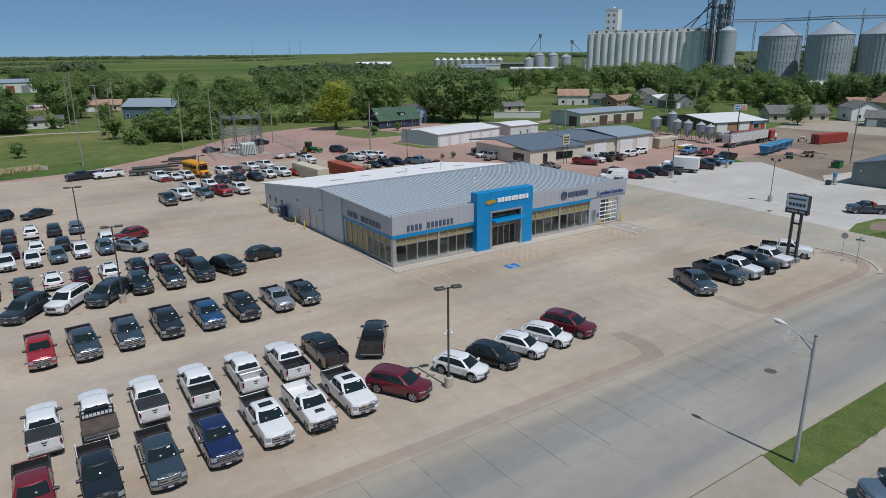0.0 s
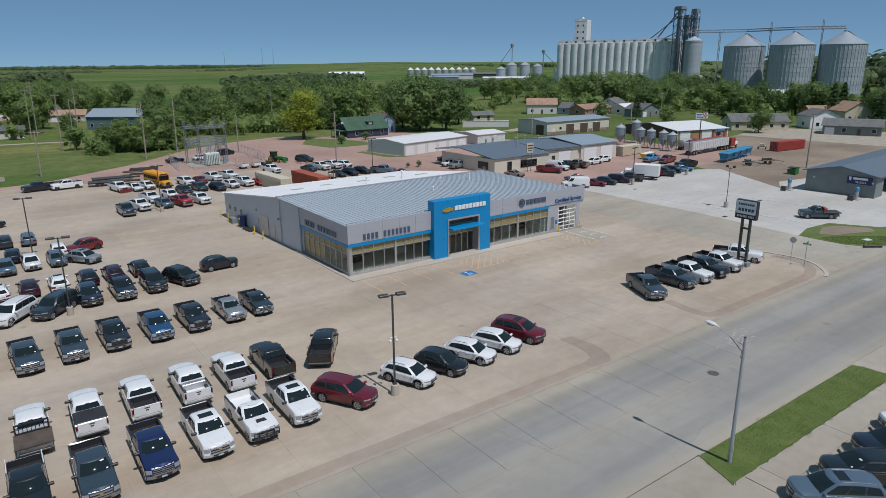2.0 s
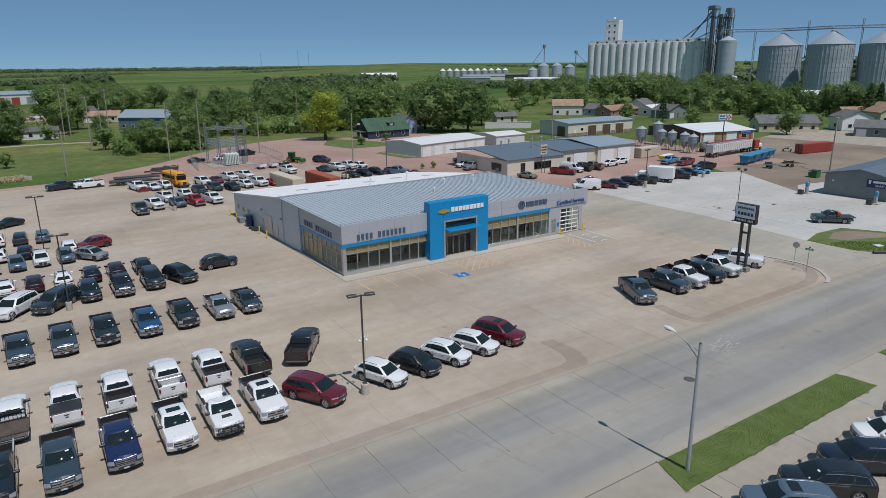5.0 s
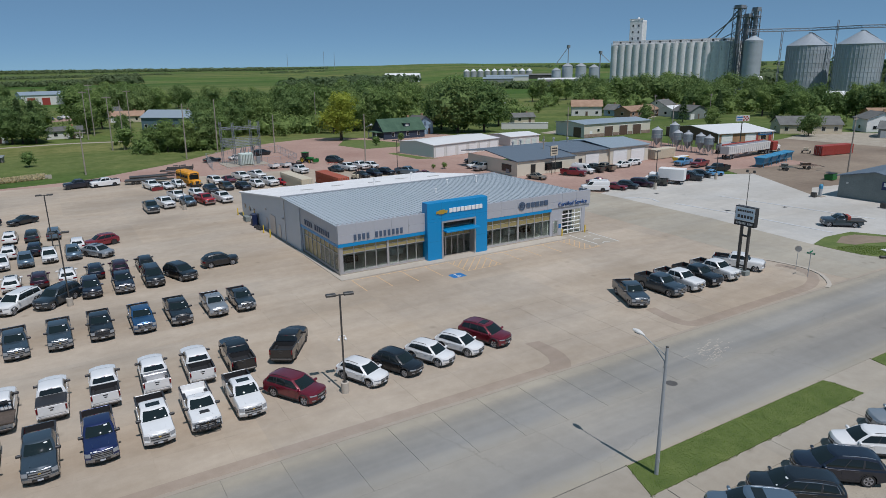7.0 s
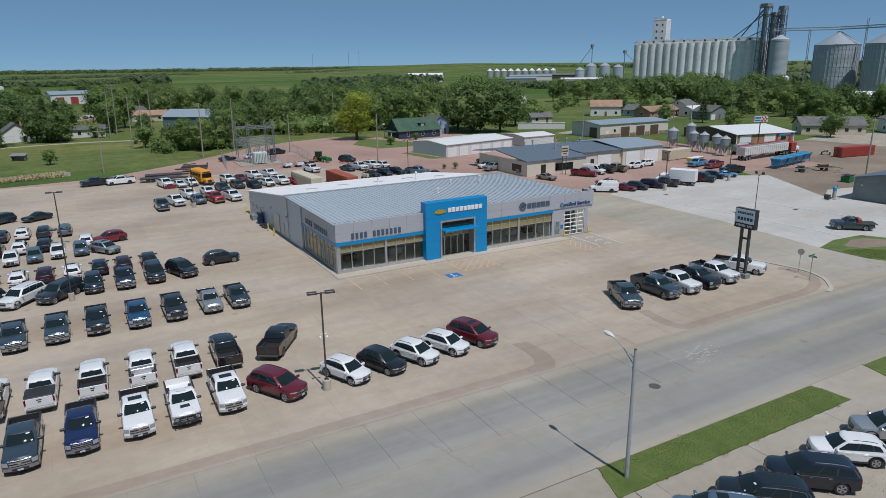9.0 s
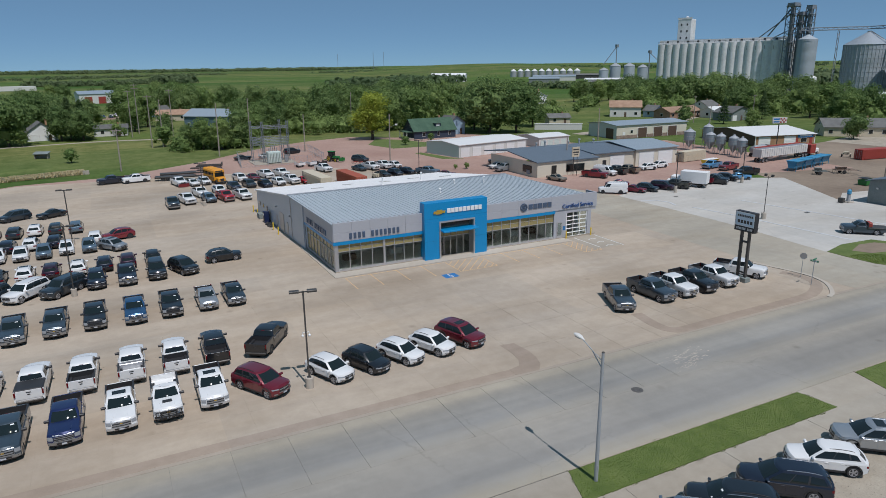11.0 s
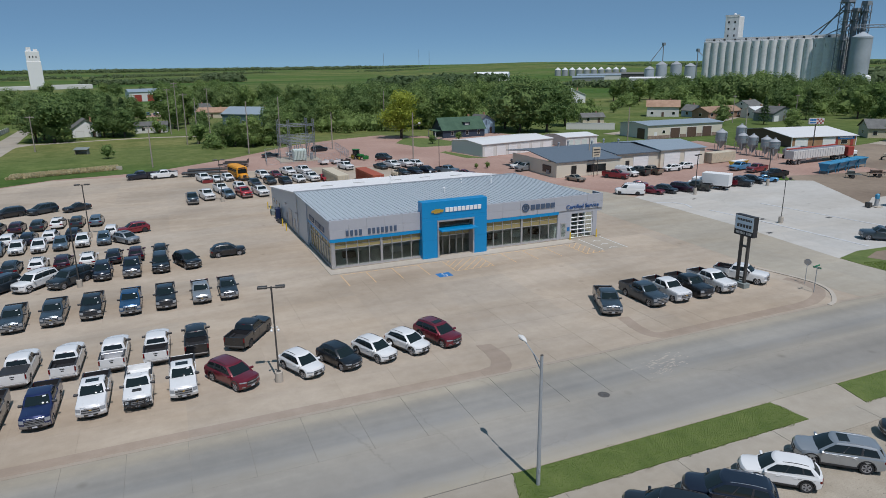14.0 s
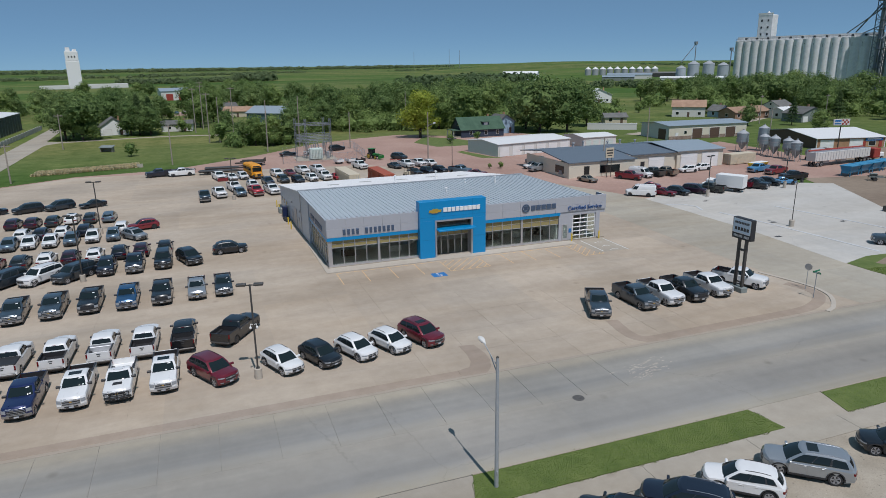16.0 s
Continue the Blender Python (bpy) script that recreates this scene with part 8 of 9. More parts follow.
def old_implement(x, y, turn, length, label, paint_mat):
    """A rusty wheeled farm frame: beams, cross members, a hopper, a drawbar and tines."""
    t = thing("farm_implement", x, y, 0, turn, label, "implement", "old implements")
    for sy in (-0.75, 0.75):
        part("beam", boxes((-length / 2, length / 2, sy - 0.08, sy + 0.08, 0.75, 0.95)), paint_mat, t)
    for k in range(int(length / 0.8)):
        xx = -length / 2 + 0.3 + 0.8 * k
        part("cross_member", boxes((xx - 0.05, xx + 0.05, -0.67, 0.67, 0.78, 0.9)), M_DARKSTEEL, t)
    part("hopper", extrude_x([(-0.6, 1.5), (0.6, 1.5), (0.3, 0.96), (-0.3, 0.96)], -length * 0.4, length * 0.05), paint_mat, t)
    part("drawbar", tubes(((length / 2, 0.6, 0.8), (length / 2 + 1.4, 0, 0.45), 0.06), ((length / 2, -0.6, 0.8), (length / 2 + 1.4, 0, 0.45), 0.06)), M_DARKSTEEL, t)
    part("tines", tubes(*[((-length / 2 + 0.25 + 0.5 * k, 0.85, 0.8), (-length / 2 + 0.25 + 0.5 * k, 1.05, 0.0), 0.035, 0.02, 4) for k in range(int(length / 0.5))]), M_DARKSTEEL, t)
    for sg in (-1, 1):
        wheel_on(t, -length * 0.1, sg * 0.98, 0.42, M_DARKSTEEL)


old_implement(160.2, 79.9, -30, 4.6, "rusty grey farm frame with tines in the dirt yard", M_STONE)
old_implement(154.2, 81.6, -40, 2.8, "small old seed drill in the dirt yard", M_CBLOCK)
old_implement(185.6, 95.6, 20, 2.6, "tan farm frame beside the red container", M_CREAM)
skip = thing("waste_bin", 149.7, 69.0, 0, 5, "dark green steel waste bin beside the wash", "bin")
part("tub", extrude_x([(-0.9, 0.1), (0.7, 0.1), (0.9, 1.1), (-0.9, 1.4)], -1.0, 1.0), M_TRACTOR, skip)
part("lid", boxes((-1.02, 1.02, -0.92, 0.9, 1.42, 1.47)), M_BLACK, skip)

# car wash
wash = thing("car_wash", 142.0, 53.0, 0, 3.7, "grey block car wash with a slate roof", "car wash")
part("wall", boxes((-8.5, -8.2, -6.0, 6.0, 0, 3.9)), M_CBLOCK, wash)
part("wall", boxes((-8.2, 40, 5.7, 6.0, 0, 3.9)), M_CBLOCK, wash)
part("wall", boxes((-8.2, -4.5, -6.0, -5.7, 0, 3.9), (0.5, 3.0, -6.0, -5.7, 0, 3.9), (8.0, 10.5, -6.0, -5.7, 0, 3.9), (-4.5, 0.5, -6.0, -5.7, 3.2, 3.9), (3.0, 8.0, -6.0, -5.7, 3.2, 3.9)), M_CBLOCK, wash)
part("bay_back", boxes((-4.5, 10.5, 0.0, 0.2, 0, 3.2)), M_CBLOCK, wash)
for sgn in (-1, 1):
    part("roof", extrude_x([(sgn * 6.6, 3.85), (0, 5.2), (0, 5.35), (sgn * 6.6, 4.0)], -9.0, 40.5), M_SLATE, wash)
part("gable", extrude_x([(-6, 3.9), (6, 3.9), (0, 5.15)], -8.5, -8.2), M_CBLOCK, wash)
sb = part("sign_board", boxes((-8.6, -8.5, -5.4, -1.2, 2.3, 3.7)), M_SIGNBLUE, wash, "dark blue sign board")
part("bars", boxes((-8.63, -8.601, -4.6, -2.2, 3.1, 3.5), (-8.63, -8.601, -1.9, -1.5, 2.9, 3.55)), M_WHITE, sb)
letters("sign_text", "WASH", 0.62, 0.012, M_WHITE, pose(-8.615, -2.6, 2.45, 90, 0, -90), sb)
for y in (-5.5, 4.5):
    part("wall_lamp", rbox(-8.75, -8.5, y - 0.15, y + 0.15, 2.6, 2.9, 0.02), M_OFFWHITE, wash)
for x, y in ((130.6, 60.2), (130.8, 48.2)):
    v = thing("vacuum_station", x, y, 0, 0, "blue vacuum stand on a kerb beside the wash", "vacuum")
    part("base", boxes((-0.7, 0.7, -0.7, 0.7, -0.02, 0.15)), M_CURB, v)
    part("drum", lathe([(0.32, 0.15), (0.32, 1.4), (0.2, 1.5)], 14), M_STEEL, v)
    part("head", lathe([(0.36, 1.5), (0.36, 2.1), (0.2, 2.3)], 14), M_HOPPER, v)
    part("hose", tubes(((0.35, 0, 1.6), (0.7, 0.1, 2.4), 0.04), ((0.7, 0.1, 2.4), (0.9, 0.2, 0.6), 0.04)), M_BLACK, v)
    part("mat_stand", boxes((-1.9, -1.3, -0.2, 0.7, 0.1, 0.9), (-1.85, -1.75, 0.3, 0.4, 0, 0.9)), M_DARKSTEEL, v)


# ---- houses ----
def house(x, y, turn, w, d, h, g, wall, roof, label, axis="x", garage=False):
    t = thing("house", x, y, 0, turn, label, "house", "houses")
    wall_box(t, w, d, h, wall, wall, g, roof, 0.5, axis)
    n = max(2, int(w / 4))
    for k in range(n):
        xx = -w / 2 + w * (k + 0.5) / n
        if garage and k == 0:
            roller(t, xx, -d / 2, 2.6, 2.2, "-y", M_WHITE)
        elif k == n // 2:
            part("door", boxes((xx - 0.5, xx + 0.5, -d / 2 - 0.05, -d / 2, 0.02, 2.1)), M_BROWN, t)
        else:
            add_window(t, xx, -d / 2, 1.6, 1.2, 1.2, "-y")
    add_window(t, -w / 2, 0, 1.6, 1.2, 1.2, "-x")
    if axis == "x" and g > 2:
        add_window(t, -w / 2, 0, h + g * 0.35, 0.8, 0.9, "-x")
    part("chimney", boxes((w * 0.2, w * 0.2 + 0.6, 0.3, 0.9, h + g * 0.5, h + g + 0.7)), M_BRICK, t)
    return t


house(-7.8, 271.0, 10, 9.5, 9.0, 3.4, 3.2, M_WHITE, M_GREYROOF, "white gabled house beyond the field", "y", True)
house(15.3, 275.2, -3, 11.5, 7.5, 2.9, 1.2, M_OFFWHITE, M_GREYROOF, "low pale house with a grey roof")
house(44.0, 342.0, -20, 15, 9, 3.0, 2.0, M_CREAM, M_BROWNROOF, "tan ranch house with a brown roof", "x", True)
house(57.0, 289.0, -40, 24, 13, 5.0, 2.6, M_BARNBLUE, M_STEELROOF, "slate-blue barn with a blue metal roof")
house(38.0, 375.0, 15, 12, 9, 3.2, 2.2, M_BLUESIDE, M_GREYROOF, "pale blue house behind trees")
house(127.0, 207.0, 10, 7.5, 7, 4.2, 2.4, M_BLUESIDE, M_GREYROOF, "light blue house behind the green-roofed one", "y")
house(233.5, 233.0, -40, 14, 9, 4.6, 2.6, M_OFFWHITE, M_BROWNROOF, "pale house with a tan shingle roof")
house(242.5, 224.0, 10, 7, 6, 3.0, 2.2, M_BLUESIDE, M_GREYROOF, "light blue house with a grey roof", "y")
house(247.5, 214.0, 5, 21, 9, 3.0, 1.9, M_BROWNROOF, M_BROWNROOF, "brown ranch house with a brown roof")
house(256.0, 191.0, 5, 14, 9, 3.4, 2.4, M_CBLOCK, M_GREYROOF, "grey house with a grey gable roof", "y", True)
house(262.0, 205.0, 5, 12, 8, 3.2, 1.6, M_OFFWHITE, M_WHITEROOF, "pale house with a white metal roof")
house(285.0, 232.0, 15, 12, 9, 3.2, 2.4, M_OFFWHITE, M_GREYROOF, "pale house behind a lawn")
house(237.5, 127.0, -39, 20, 10, 3.2, 2.4, M_CREAM, M_GREYROOF, "tan ranch house with a grey shingle roof")
house(260.0, 115.0, -35, 11, 9, 4.6, 2.2, M_WHITE, M_GREYROOF, "white two-storey house with a grey roof", "y")
house(246.5, 97.5, -70, 17, 11, 3.0, 2.0, M_CBLOCK, M_GREYROOF, "grey-roofed ranch house with a drive", "x", True)
house(298.0, 120.0, -30, 12, 10, 4.4, 3.4, M_CREAM, M_BROWNROOF, "brown gabled house behind evergreens", "y")
house(304.0, 134.0, -35, 14, 9, 3.0, 2.2, M_BRICK, M_BROWNROOF, "brick ranch house with a brown roof")
house(300.0, 88.0, 5, 16, 10, 3.2, 2.2, M_BRICK, M_BROWNROOF, "brown-roofed house at the street's end")
house(185.5, 221.0, -20, 9, 7, 2.6, 1.4, M_CREAM, M_GREYROOF, "small tan garage beside the lane")
house(259.0, 346.0, -25, 15, 12, 5.0, 3.4, M_WHITE, M_WHITEROOF, "white barn with a white roof among trees", "y")
house(186.0, 425.0, 10, 20, 12, 4.0, 3.0, M_REDBOX, M_BROWNROOF, "dark red barn between trees")
t = thing("field_shelter", -3.8, 210.8, 0, -20, "small grey wooden shelter in the field", "shed")
part("wall", boxes((-1.8, 1.8, 0.6, 0.75, 0, 1.6), (-1.8, -1.65, -0.8, 0.6, 0, 1.4), (1.65, 1.8, -0.8, 0.6, 0, 1.4)), M_WOODPOLE, t)
bm = bmesh.new()
slab_quad(bm, (-2.1, -1.1, 1.45), (2.1, -1.1, 1.45), (2.1, 1.0, 1.95), (-2.1, 1.0, 1.95), 0.12)
part("roof", bm, M_CBLOCK, t)
wh = thing("warehouse", 17.0, 560.0, 0, 8, "long pale metal warehouse beyond the trees", "warehouse")
wall_box(wh, 40, 26, 7.0, M_OFFWHITE, M_OFFWHITE, 2.0, M_STEELROOF, 0.5)
for k in range(4):
    roller(wh, -14 + 9 * k, -13, 5, 5, "-y", M_REDBOX if k < 2 else M_TRIM)
gw = thing("green_warehouse", -61.0, 271.0, 0, 0, "dark green metal hall with a white roof", "warehouse")
wall_box(gw, 28, 82, 7.0, M_DARKGREEN, M_DARKGREEN, 1.2, M_WHITEROOF, 0.3, "y")
for k in range(20):
    part("rib", boxes((14.0, 14.15, -40 + 4.1 * k, -39.7 + 4.1 * k, 0, 7)), M_CBLOCK, gw)
wallf = thing("panel_fence", -38.6, 232.0, 0, 0, "low pale precast fence beside the green hall", "fence")
for k in range(19):
    part("panel", rbox(-0.08 - 0.03 * k, 0.08 - 0.03 * k, 4.05 * k + 0.15, 4.05 * k + 3.9, 0.0, 1.7, 0.02), M_STEEL, wallf)
    part("post", rbox(-0.16 - 0.03 * k, 0.16 - 0.03 * k, 4.05 * k - 0.15, 4.05 * k + 0.13, 0.0, 1.9, 0.02), M_OFFWHITE, wallf)

M_BINROOF = ribbed("bin_roof_sheet", (0.36, 0.4, 0.44), 1.2, 0, 0.05, 0.2, 0.5, 0.2)
M_LEGSTEEL = plain("weathered_blue_grey_steel", (0.26, 0.28, 0.31), 0.6, 0.2)
# ---- grain elevator ----
elev = thing("grain_elevator", 432.0, 353.0, 0, 0, "long row of pale concrete grain silos with a steel leg tower", "grain elevator")
ax, ay, bx, by = -17.0, 46.0, 18.0, -44.5
for k in range(16):
    f = (k + 0.5) / 16
    x, y = ax + (bx - ax) * f, ay + (by - ay) * f
    h = 37.2 + 1.2 * f
    part("silo", lathe([(3.75, -0.1), (3.75, h - 0.8), (3.7, h)], 20, x, y), M_SILOOLD if k < 6 else M_SILO, elev)
    part("silo", lathe([(3.75, -0.1), (3.75, h)], 16, x + 7.0, y + 1.5), M_SILO, elev)
for k, ch in enumerate("GOTHENBURG"):
    f = (k + 6.5) / 16
    x, y = ax + (bx - ax) * f, ay + (by - ay) * f
    letters("letter", ch, 4.2, 0.05, M_DARKSTEEL, pose(x - 3.55 - 0.3, y - 1.2 + 1.9, 32.0, 90, 0, -69), elev)
rot = math.degrees(math.atan2(by - ay, bx - ax))
ln = math.hypot(bx - ax, by - ay)
o = part("gallery", boxes((0, ln, 0.2, 3.2, 38.0, 40.6), (0, ln, -2.5, 4.5, 37.4, 38.0)), M_SILOOLD, elev)
o.matrix_basis = pose(ax, ay, 0, 0, 0, rot)
o2 = part("gallery_rail", tubes(*[((q * 4.0, -2.4, 38), (q * 4.0, -2.4, 39.2), 0.08, 0.08, 4) for q in range(26)], ((0, -2.4, 39.2), (ln, -2.4, 39.2), 0.08, 0.08, 4)), M_DARKSTEEL, elev)
o2.matrix_basis = pose(ax, ay, 0, 0, 0, rot)
for q in range(12):
    part("gallery_window", boxes((6 + 8 * q, 7.6 + 8 * q, 0.1, 0.19, 38.7, 39.9)), M_BLACK, elev).matrix_basis = pose(ax, ay, 0, 0, 0, rot)
hh = part("headhouse", rbox(-5.5, 5.5, -4.5, 4.5, 0, 57.0, 0.3), M_SILO, elev, "tall white concrete headhouse")
hh.matrix_basis = pose(9.0, 44.0, 0, 0, 0, rot)
for z in (42.0, 47.0, 52.0):
    for x in (-2.6, 2.2):
        part("window", boxes((x - 0.6, x + 0.6, -4.62, -4.505, z, z + 1.6)), M_BLACK, hh)
    part("window", boxes((-5.62, -5.505, -0.6, 0.6, z, z + 1.6)), M_BLACK, hh)
part("roof_rail", boxes((-5.7, 5.7, -4.7, -4.5, 57.0, 58.2), (-5.7, -5.5, -4.5, 4.5, 57.0, 58.2)), M_SILOOLD, hh)
part("dome", lathe([(1.3, 57), (1.2, 58.4), (0.7, 59.3), (0.1, 59.6)], 12), M_WHITE, hh)
leg = bmesh.new()
for cx, cy, h, w in ((0, 0, 61, 5.6), (6.0, -9.0, 59, 4.2), (3.5, -4.5, 55, 4.0)):
    for dx in (-w / 2, w / 2):
        for dy in (-w / 2, w / 2):
            tube(leg, (cx + dx, cy + dy, 0), (cx + dx, cy + dy, h), 0.34, n=5)
    for k in range(int(h / 4)):
        a, b = 4 * k, 4 * k + 4
        s = 1 if k % 2 else -1
        for d in (-w / 2, w / 2):
            tube(leg, (cx - s * w / 2, cy + d, a), (cx + s * w / 2, cy + d, b), 0.16, n=4)
            tube(leg, (cx + d, cy - s * w / 2, a), (cx + d, cy + s * w / 2, b), 0.16, n=4)
    for z in range(6, int(h), 6):
        box(leg, cx - w / 2 - 0.7, cx + w / 2 + 0.7, cy - w / 2 - 0.7, cy + w / 2 + 0.7, z, z + 0.18)
        for sx in (-1, 1):
            box(leg, cx + sx * (w / 2 + 0.7) - 0.06, cx + sx * (w / 2 + 0.7) + 0.06, cy - w / 2 - 0.7, cy + w / 2 + 0.7, z + 1.0, z + 1.15)
    for dx in (-1.1, 1.1):
        box(leg, cx + dx - 0.6, cx + dx + 0.6, cy - 0.7, cy + 0.7, 0, h + 1.0)
    box(leg, cx - w / 2, cx + w / 2, cy - w / 2, cy + w / 2, h - 1.5, h + 1.2)
    box(leg, cx - w / 2 - 0.5, cx + w / 2 + 0.5, cy - w / 2 - 0.5, cy + w / 2 + 0.5, h - 6, h - 5.7)
lt = part("leg_tower", leg, M_LEGSTEEL, elev, "dark steel bucket-elevator tower")
lt.matrix_basis = pose(12.0, -47.0, 0)
part("spout", tubes(((12, -47, 60), (9.5, -31, 41), 0.45, 0.45, 6), ((12, -47, 56), (7.5, -26, 40.5), 0.4, 0.4, 6), ((17.5, -55, 58), (12, -46, 40), 0.45, 0.45, 6), ((17.5, -55, 54), (15, -49, 40), 0.45, 0.45, 6), ((17.5, -56, 50), (7, -38, 40), 0.35, 0.35, 6)), M_LEGSTEEL, elev)
part("tall_bin", lathe([(6.2, -0.1), (6.2, 38.0), (1.0, 40.8), (0.8, 41.2)], 24, 15.0, -58.5), M_BIN, elev)
part("hoop", lathe([(6.35, 36.8), (6.35, 37.0)], 24, 15.0, -58.5), M_STEEL, elev)
part("small_tank", lathe([(2.2, 0), (2.2, 13), (0.5, 14)], 14, 12.0, -68.0), M_WHITE, elev)

BINS = ((478.0, 272.5, 13.9), (475.0, 236.0, 13.9), (493.5, 211.0, 13.9))
for x, y, r in BINS:
    t = thing("steel_grain_bin", x, y, 0, 0, "huge corrugated steel grain bin with a conical roof", "grain bin", "steel bins")
    part("shell", lathe([(r, -0.1)] + [(r, 2.83 * k) for k in range(1, 13)], 40), M_BIN, t)
    part("roof", lathe([(r + 0.4, 33.9), (1.2, 42.0), (1.2, 42.8)], 40), M_BINROOF, t)
    bar = None
    for q in range(40):
        a = q * math.tau / 40
        if bar is None:
            bar = part("stiffener", tubes(((0, 0, 0), (0, 0, 33.8), 0.16, 0.16, 4)), M_BIN, t)
            o = bar
        else:
            o = new("stiffener", bar.data)
            o.parent = t
        o.matrix_basis = pose(r * 1.008 * math.cos(a), r * 1.008 * math.sin(a), 0)
    for k in range(11):
        part("hoop", lathe([(r + 0.08, 2.9 * k + 1.6), (r + 0.08, 2.9 * k + 1.85)], 40), M_STEEL, t)
    part("roof_ladder", tubes(((r * 0.6, -r * 0.75, 34.2), (0.9, -1.1, 42.3), 0.3, 0.3, 4)), M_DARKSTEEL, t)
walkw = thing("bin_catwalk", 480.0, 272.0, 0, 0, "steel catwalk conveyor over the bins", "catwalk")
pts = [(-36, 26, 43.7), (-2, 0.5, 44.0), (-5.0, -36.0, 44.0), (13.5, -61.0, 44.0)]
for a, b in zip(pts, pts[1:]):
    bm = tubes((a, b, 0.35, 0.35, 5), ((a[0], a[1], a[2] + 1.6), (b[0], b[1], b[2] + 1.6), 0.3, 0.3, 5))
    for k in range(14):
        f, g = k / 14, (k + 1) / 14
        tube(bm, tuple(a[i] + (b[i] - a[i]) * f + (1.6 * (k % 2) if i == 2 else 0) for i in range(3)), tuple(a[i] + (b[i] - a[i]) * g + (1.6 * ((k + 1) % 2) if i == 2 else 0) for i in range(3)), 0.16, n=4)
    part("truss", bm, M_LEGSTEEL, walkw)
for x, y, h in ((-17, 12, 44), (-2.5, -18, 50), (5.5, -49.5, 50)):
    bm = bmesh.new()
    for dx in (-0.9, 0.9):
        tube(bm, (x + dx, y, -0.1), (x + dx, y, h), 0.22, n=5)
    for k in range(int(h / 3)):
        s = 1 if k % 2 else -1
        tube(bm, (x - 0.9 * s, y, 3 * k), (x + 0.9 * s, y, 3 * k + 3), 0.14, n=4)
    part("support_tower", bm, M_LEGSTEEL, walkw)
q = thing("round_roof_hall", 385.0, 188.0, 0, -62, "white round-roofed storage hall", "hall")
part("vault", extrude_x([(8.5 * math.cos(math.pi * k / 12), 8.0 * math.sin(math.pi * k / 12)) for k in range(13)], -17, 17), M_WHITE, q)

# ---- far works and towers ----
far = thing("white_elevator_tower", -118.0, 960.0, 0, 8, "white concrete elevator tower on the plain", "grain elevator")
part("shaft", rbox(-7.8, 7.8, -8, 8, 0, 34, 0.4), M_WHITE, far)
part("head", rbox(-7.4, 7.4, -7.6, 7.6, 34.1, 46, 0.4), M_WHITE, far)
part("roof_plant", boxes((-6, -1, -4, 4, 46, 50.5), (1.5, 6, -3, 3, 46, 48.5)), M_SILOOLD, far)
for k in range(3):
    part("window", boxes((-4 + 3.4 * k, -2.8 + 3.4 * k, -7.8, -7.61, 38, 40.2)), M_BLACK, far)
part("annex", boxes((8, 60, -14, 14, 0, 5.0)), M_OFFWHITE, far)
part("annex", boxes((-40, -8, -14, 14, 0, 4.2)), M_OFFWHITE, far)
for k in range(10):
    t = thing("far_grain_bin", 640.0 + 10.6 * k * 0.92, 960.0 - 10.6 * k * 0.62, 0, 0, "small steel grain bin in a distant row", "grain bin", "distant bins")
    part("shell", lathe([(5.2, -0.5), (5.2, 12)], 20), M_STEEL, t)
    part("roof", lathe([(5.4, 12), (0.8, 15.6), (0.7, 16)], 20), M_WHITEROOF, t)
for k, (x, y, r, h) in enumerate(((584, 664, 6, 15), (599, 660, 6.8, 20), (614, 651, 6.8, 20), (629, 643, 6.5, 18))):
    t = thing("far_grain_bin", x, y, 0, 0, "steel grain bin at the distant works", "grain bin", "distant works bins")
    part("shell", lathe([(r, -0.5), (r, h)], 22), M_BIN, t)
    part("roof", lathe([(r + 0.3, h), (0.8, h + r * 0.55)], 22), M_STEEL, t)
lc = thing("works_tower", 612.0, 674.0, 0, 0, "thin steel conveyor mast at the distant works", "mast")
part("mast", tubes(((0, 0, 0), (0, 0, 46), 0.7, 0.5, 6), ((0, 0, 44), (-14, 8, 22), 0.5, 0.5, 6), ((30, -28, 0), (30, -28, 38), 0.7, 0.6, 6), ((30, -28, 36), (44, -38, 20), 0.5, 0.5, 6)), M_POLEGREY, lc)
part("mast_head", boxes((-1.6, 1.6, -1.6, 1.6, 43, 46.5)), M_POLEGREY, lc)
part("mast_head", boxes((28.4, 31.6, -29.6, -26.4, 35, 38.5)), M_POLEGREY, lc)
for x, y, w, d, h, turn, wm, rm in ((470, 870, 50, 30, 9, -34, M_WHITE, M_WHITE), (600, 790, 60, 26, 6, -36, M_OFFWHITE, M_STEELROOF), (540, 730, 40, 20, 5, -36, M_CBLOCK, M_STEELROOF), (650, 590, 60, 40, 11, -40, M_OFFWHITE, M_GREYROOF), (580, 640, 70, 14, 4.5, -44, M_OFFWHITE, M_WHITEROOF), (690, 840, 70, 20, 6, -36, M_DARKSTEEL, M_GREYROOF), (500, 560, 30, 16, 5, -40, M_CBLOCK, M_GREYROOF)):
    t = thing("works_hall", x, y, 0, turn, "long pale hall of the distant works", "hall", "distant halls")
    wall_box(t, w, d, h, wm, wm, h * 0.35, rm, 0.5)
for x, y, h in ((640, 1900, 52), (770, 1950, 62), (800, 1940, 58)):
    t = thing("radio_mast", x, y, 5, 0, "thin radio mast on the horizon", "mast", "radio masts")
    part("mast", tubes(((0, 0, -20), (0, 0, h), 0.6, 0.4, 5)), M_POLEGREY, t)
bt = thing("box_truck", 118.6, 86.2, 0, 118, "white box truck among the yard cars", "truck")
part("cargo_box", rbox(-4.0, 1.2, -1.2, 1.2, 0.85, 3.2, 0.04), M_WHITE, bt)
part("cab", rbox(1.3, 3.2, -1.0, 1.0, 0.45, 2.1, 0.2), M_WHITE, bt)
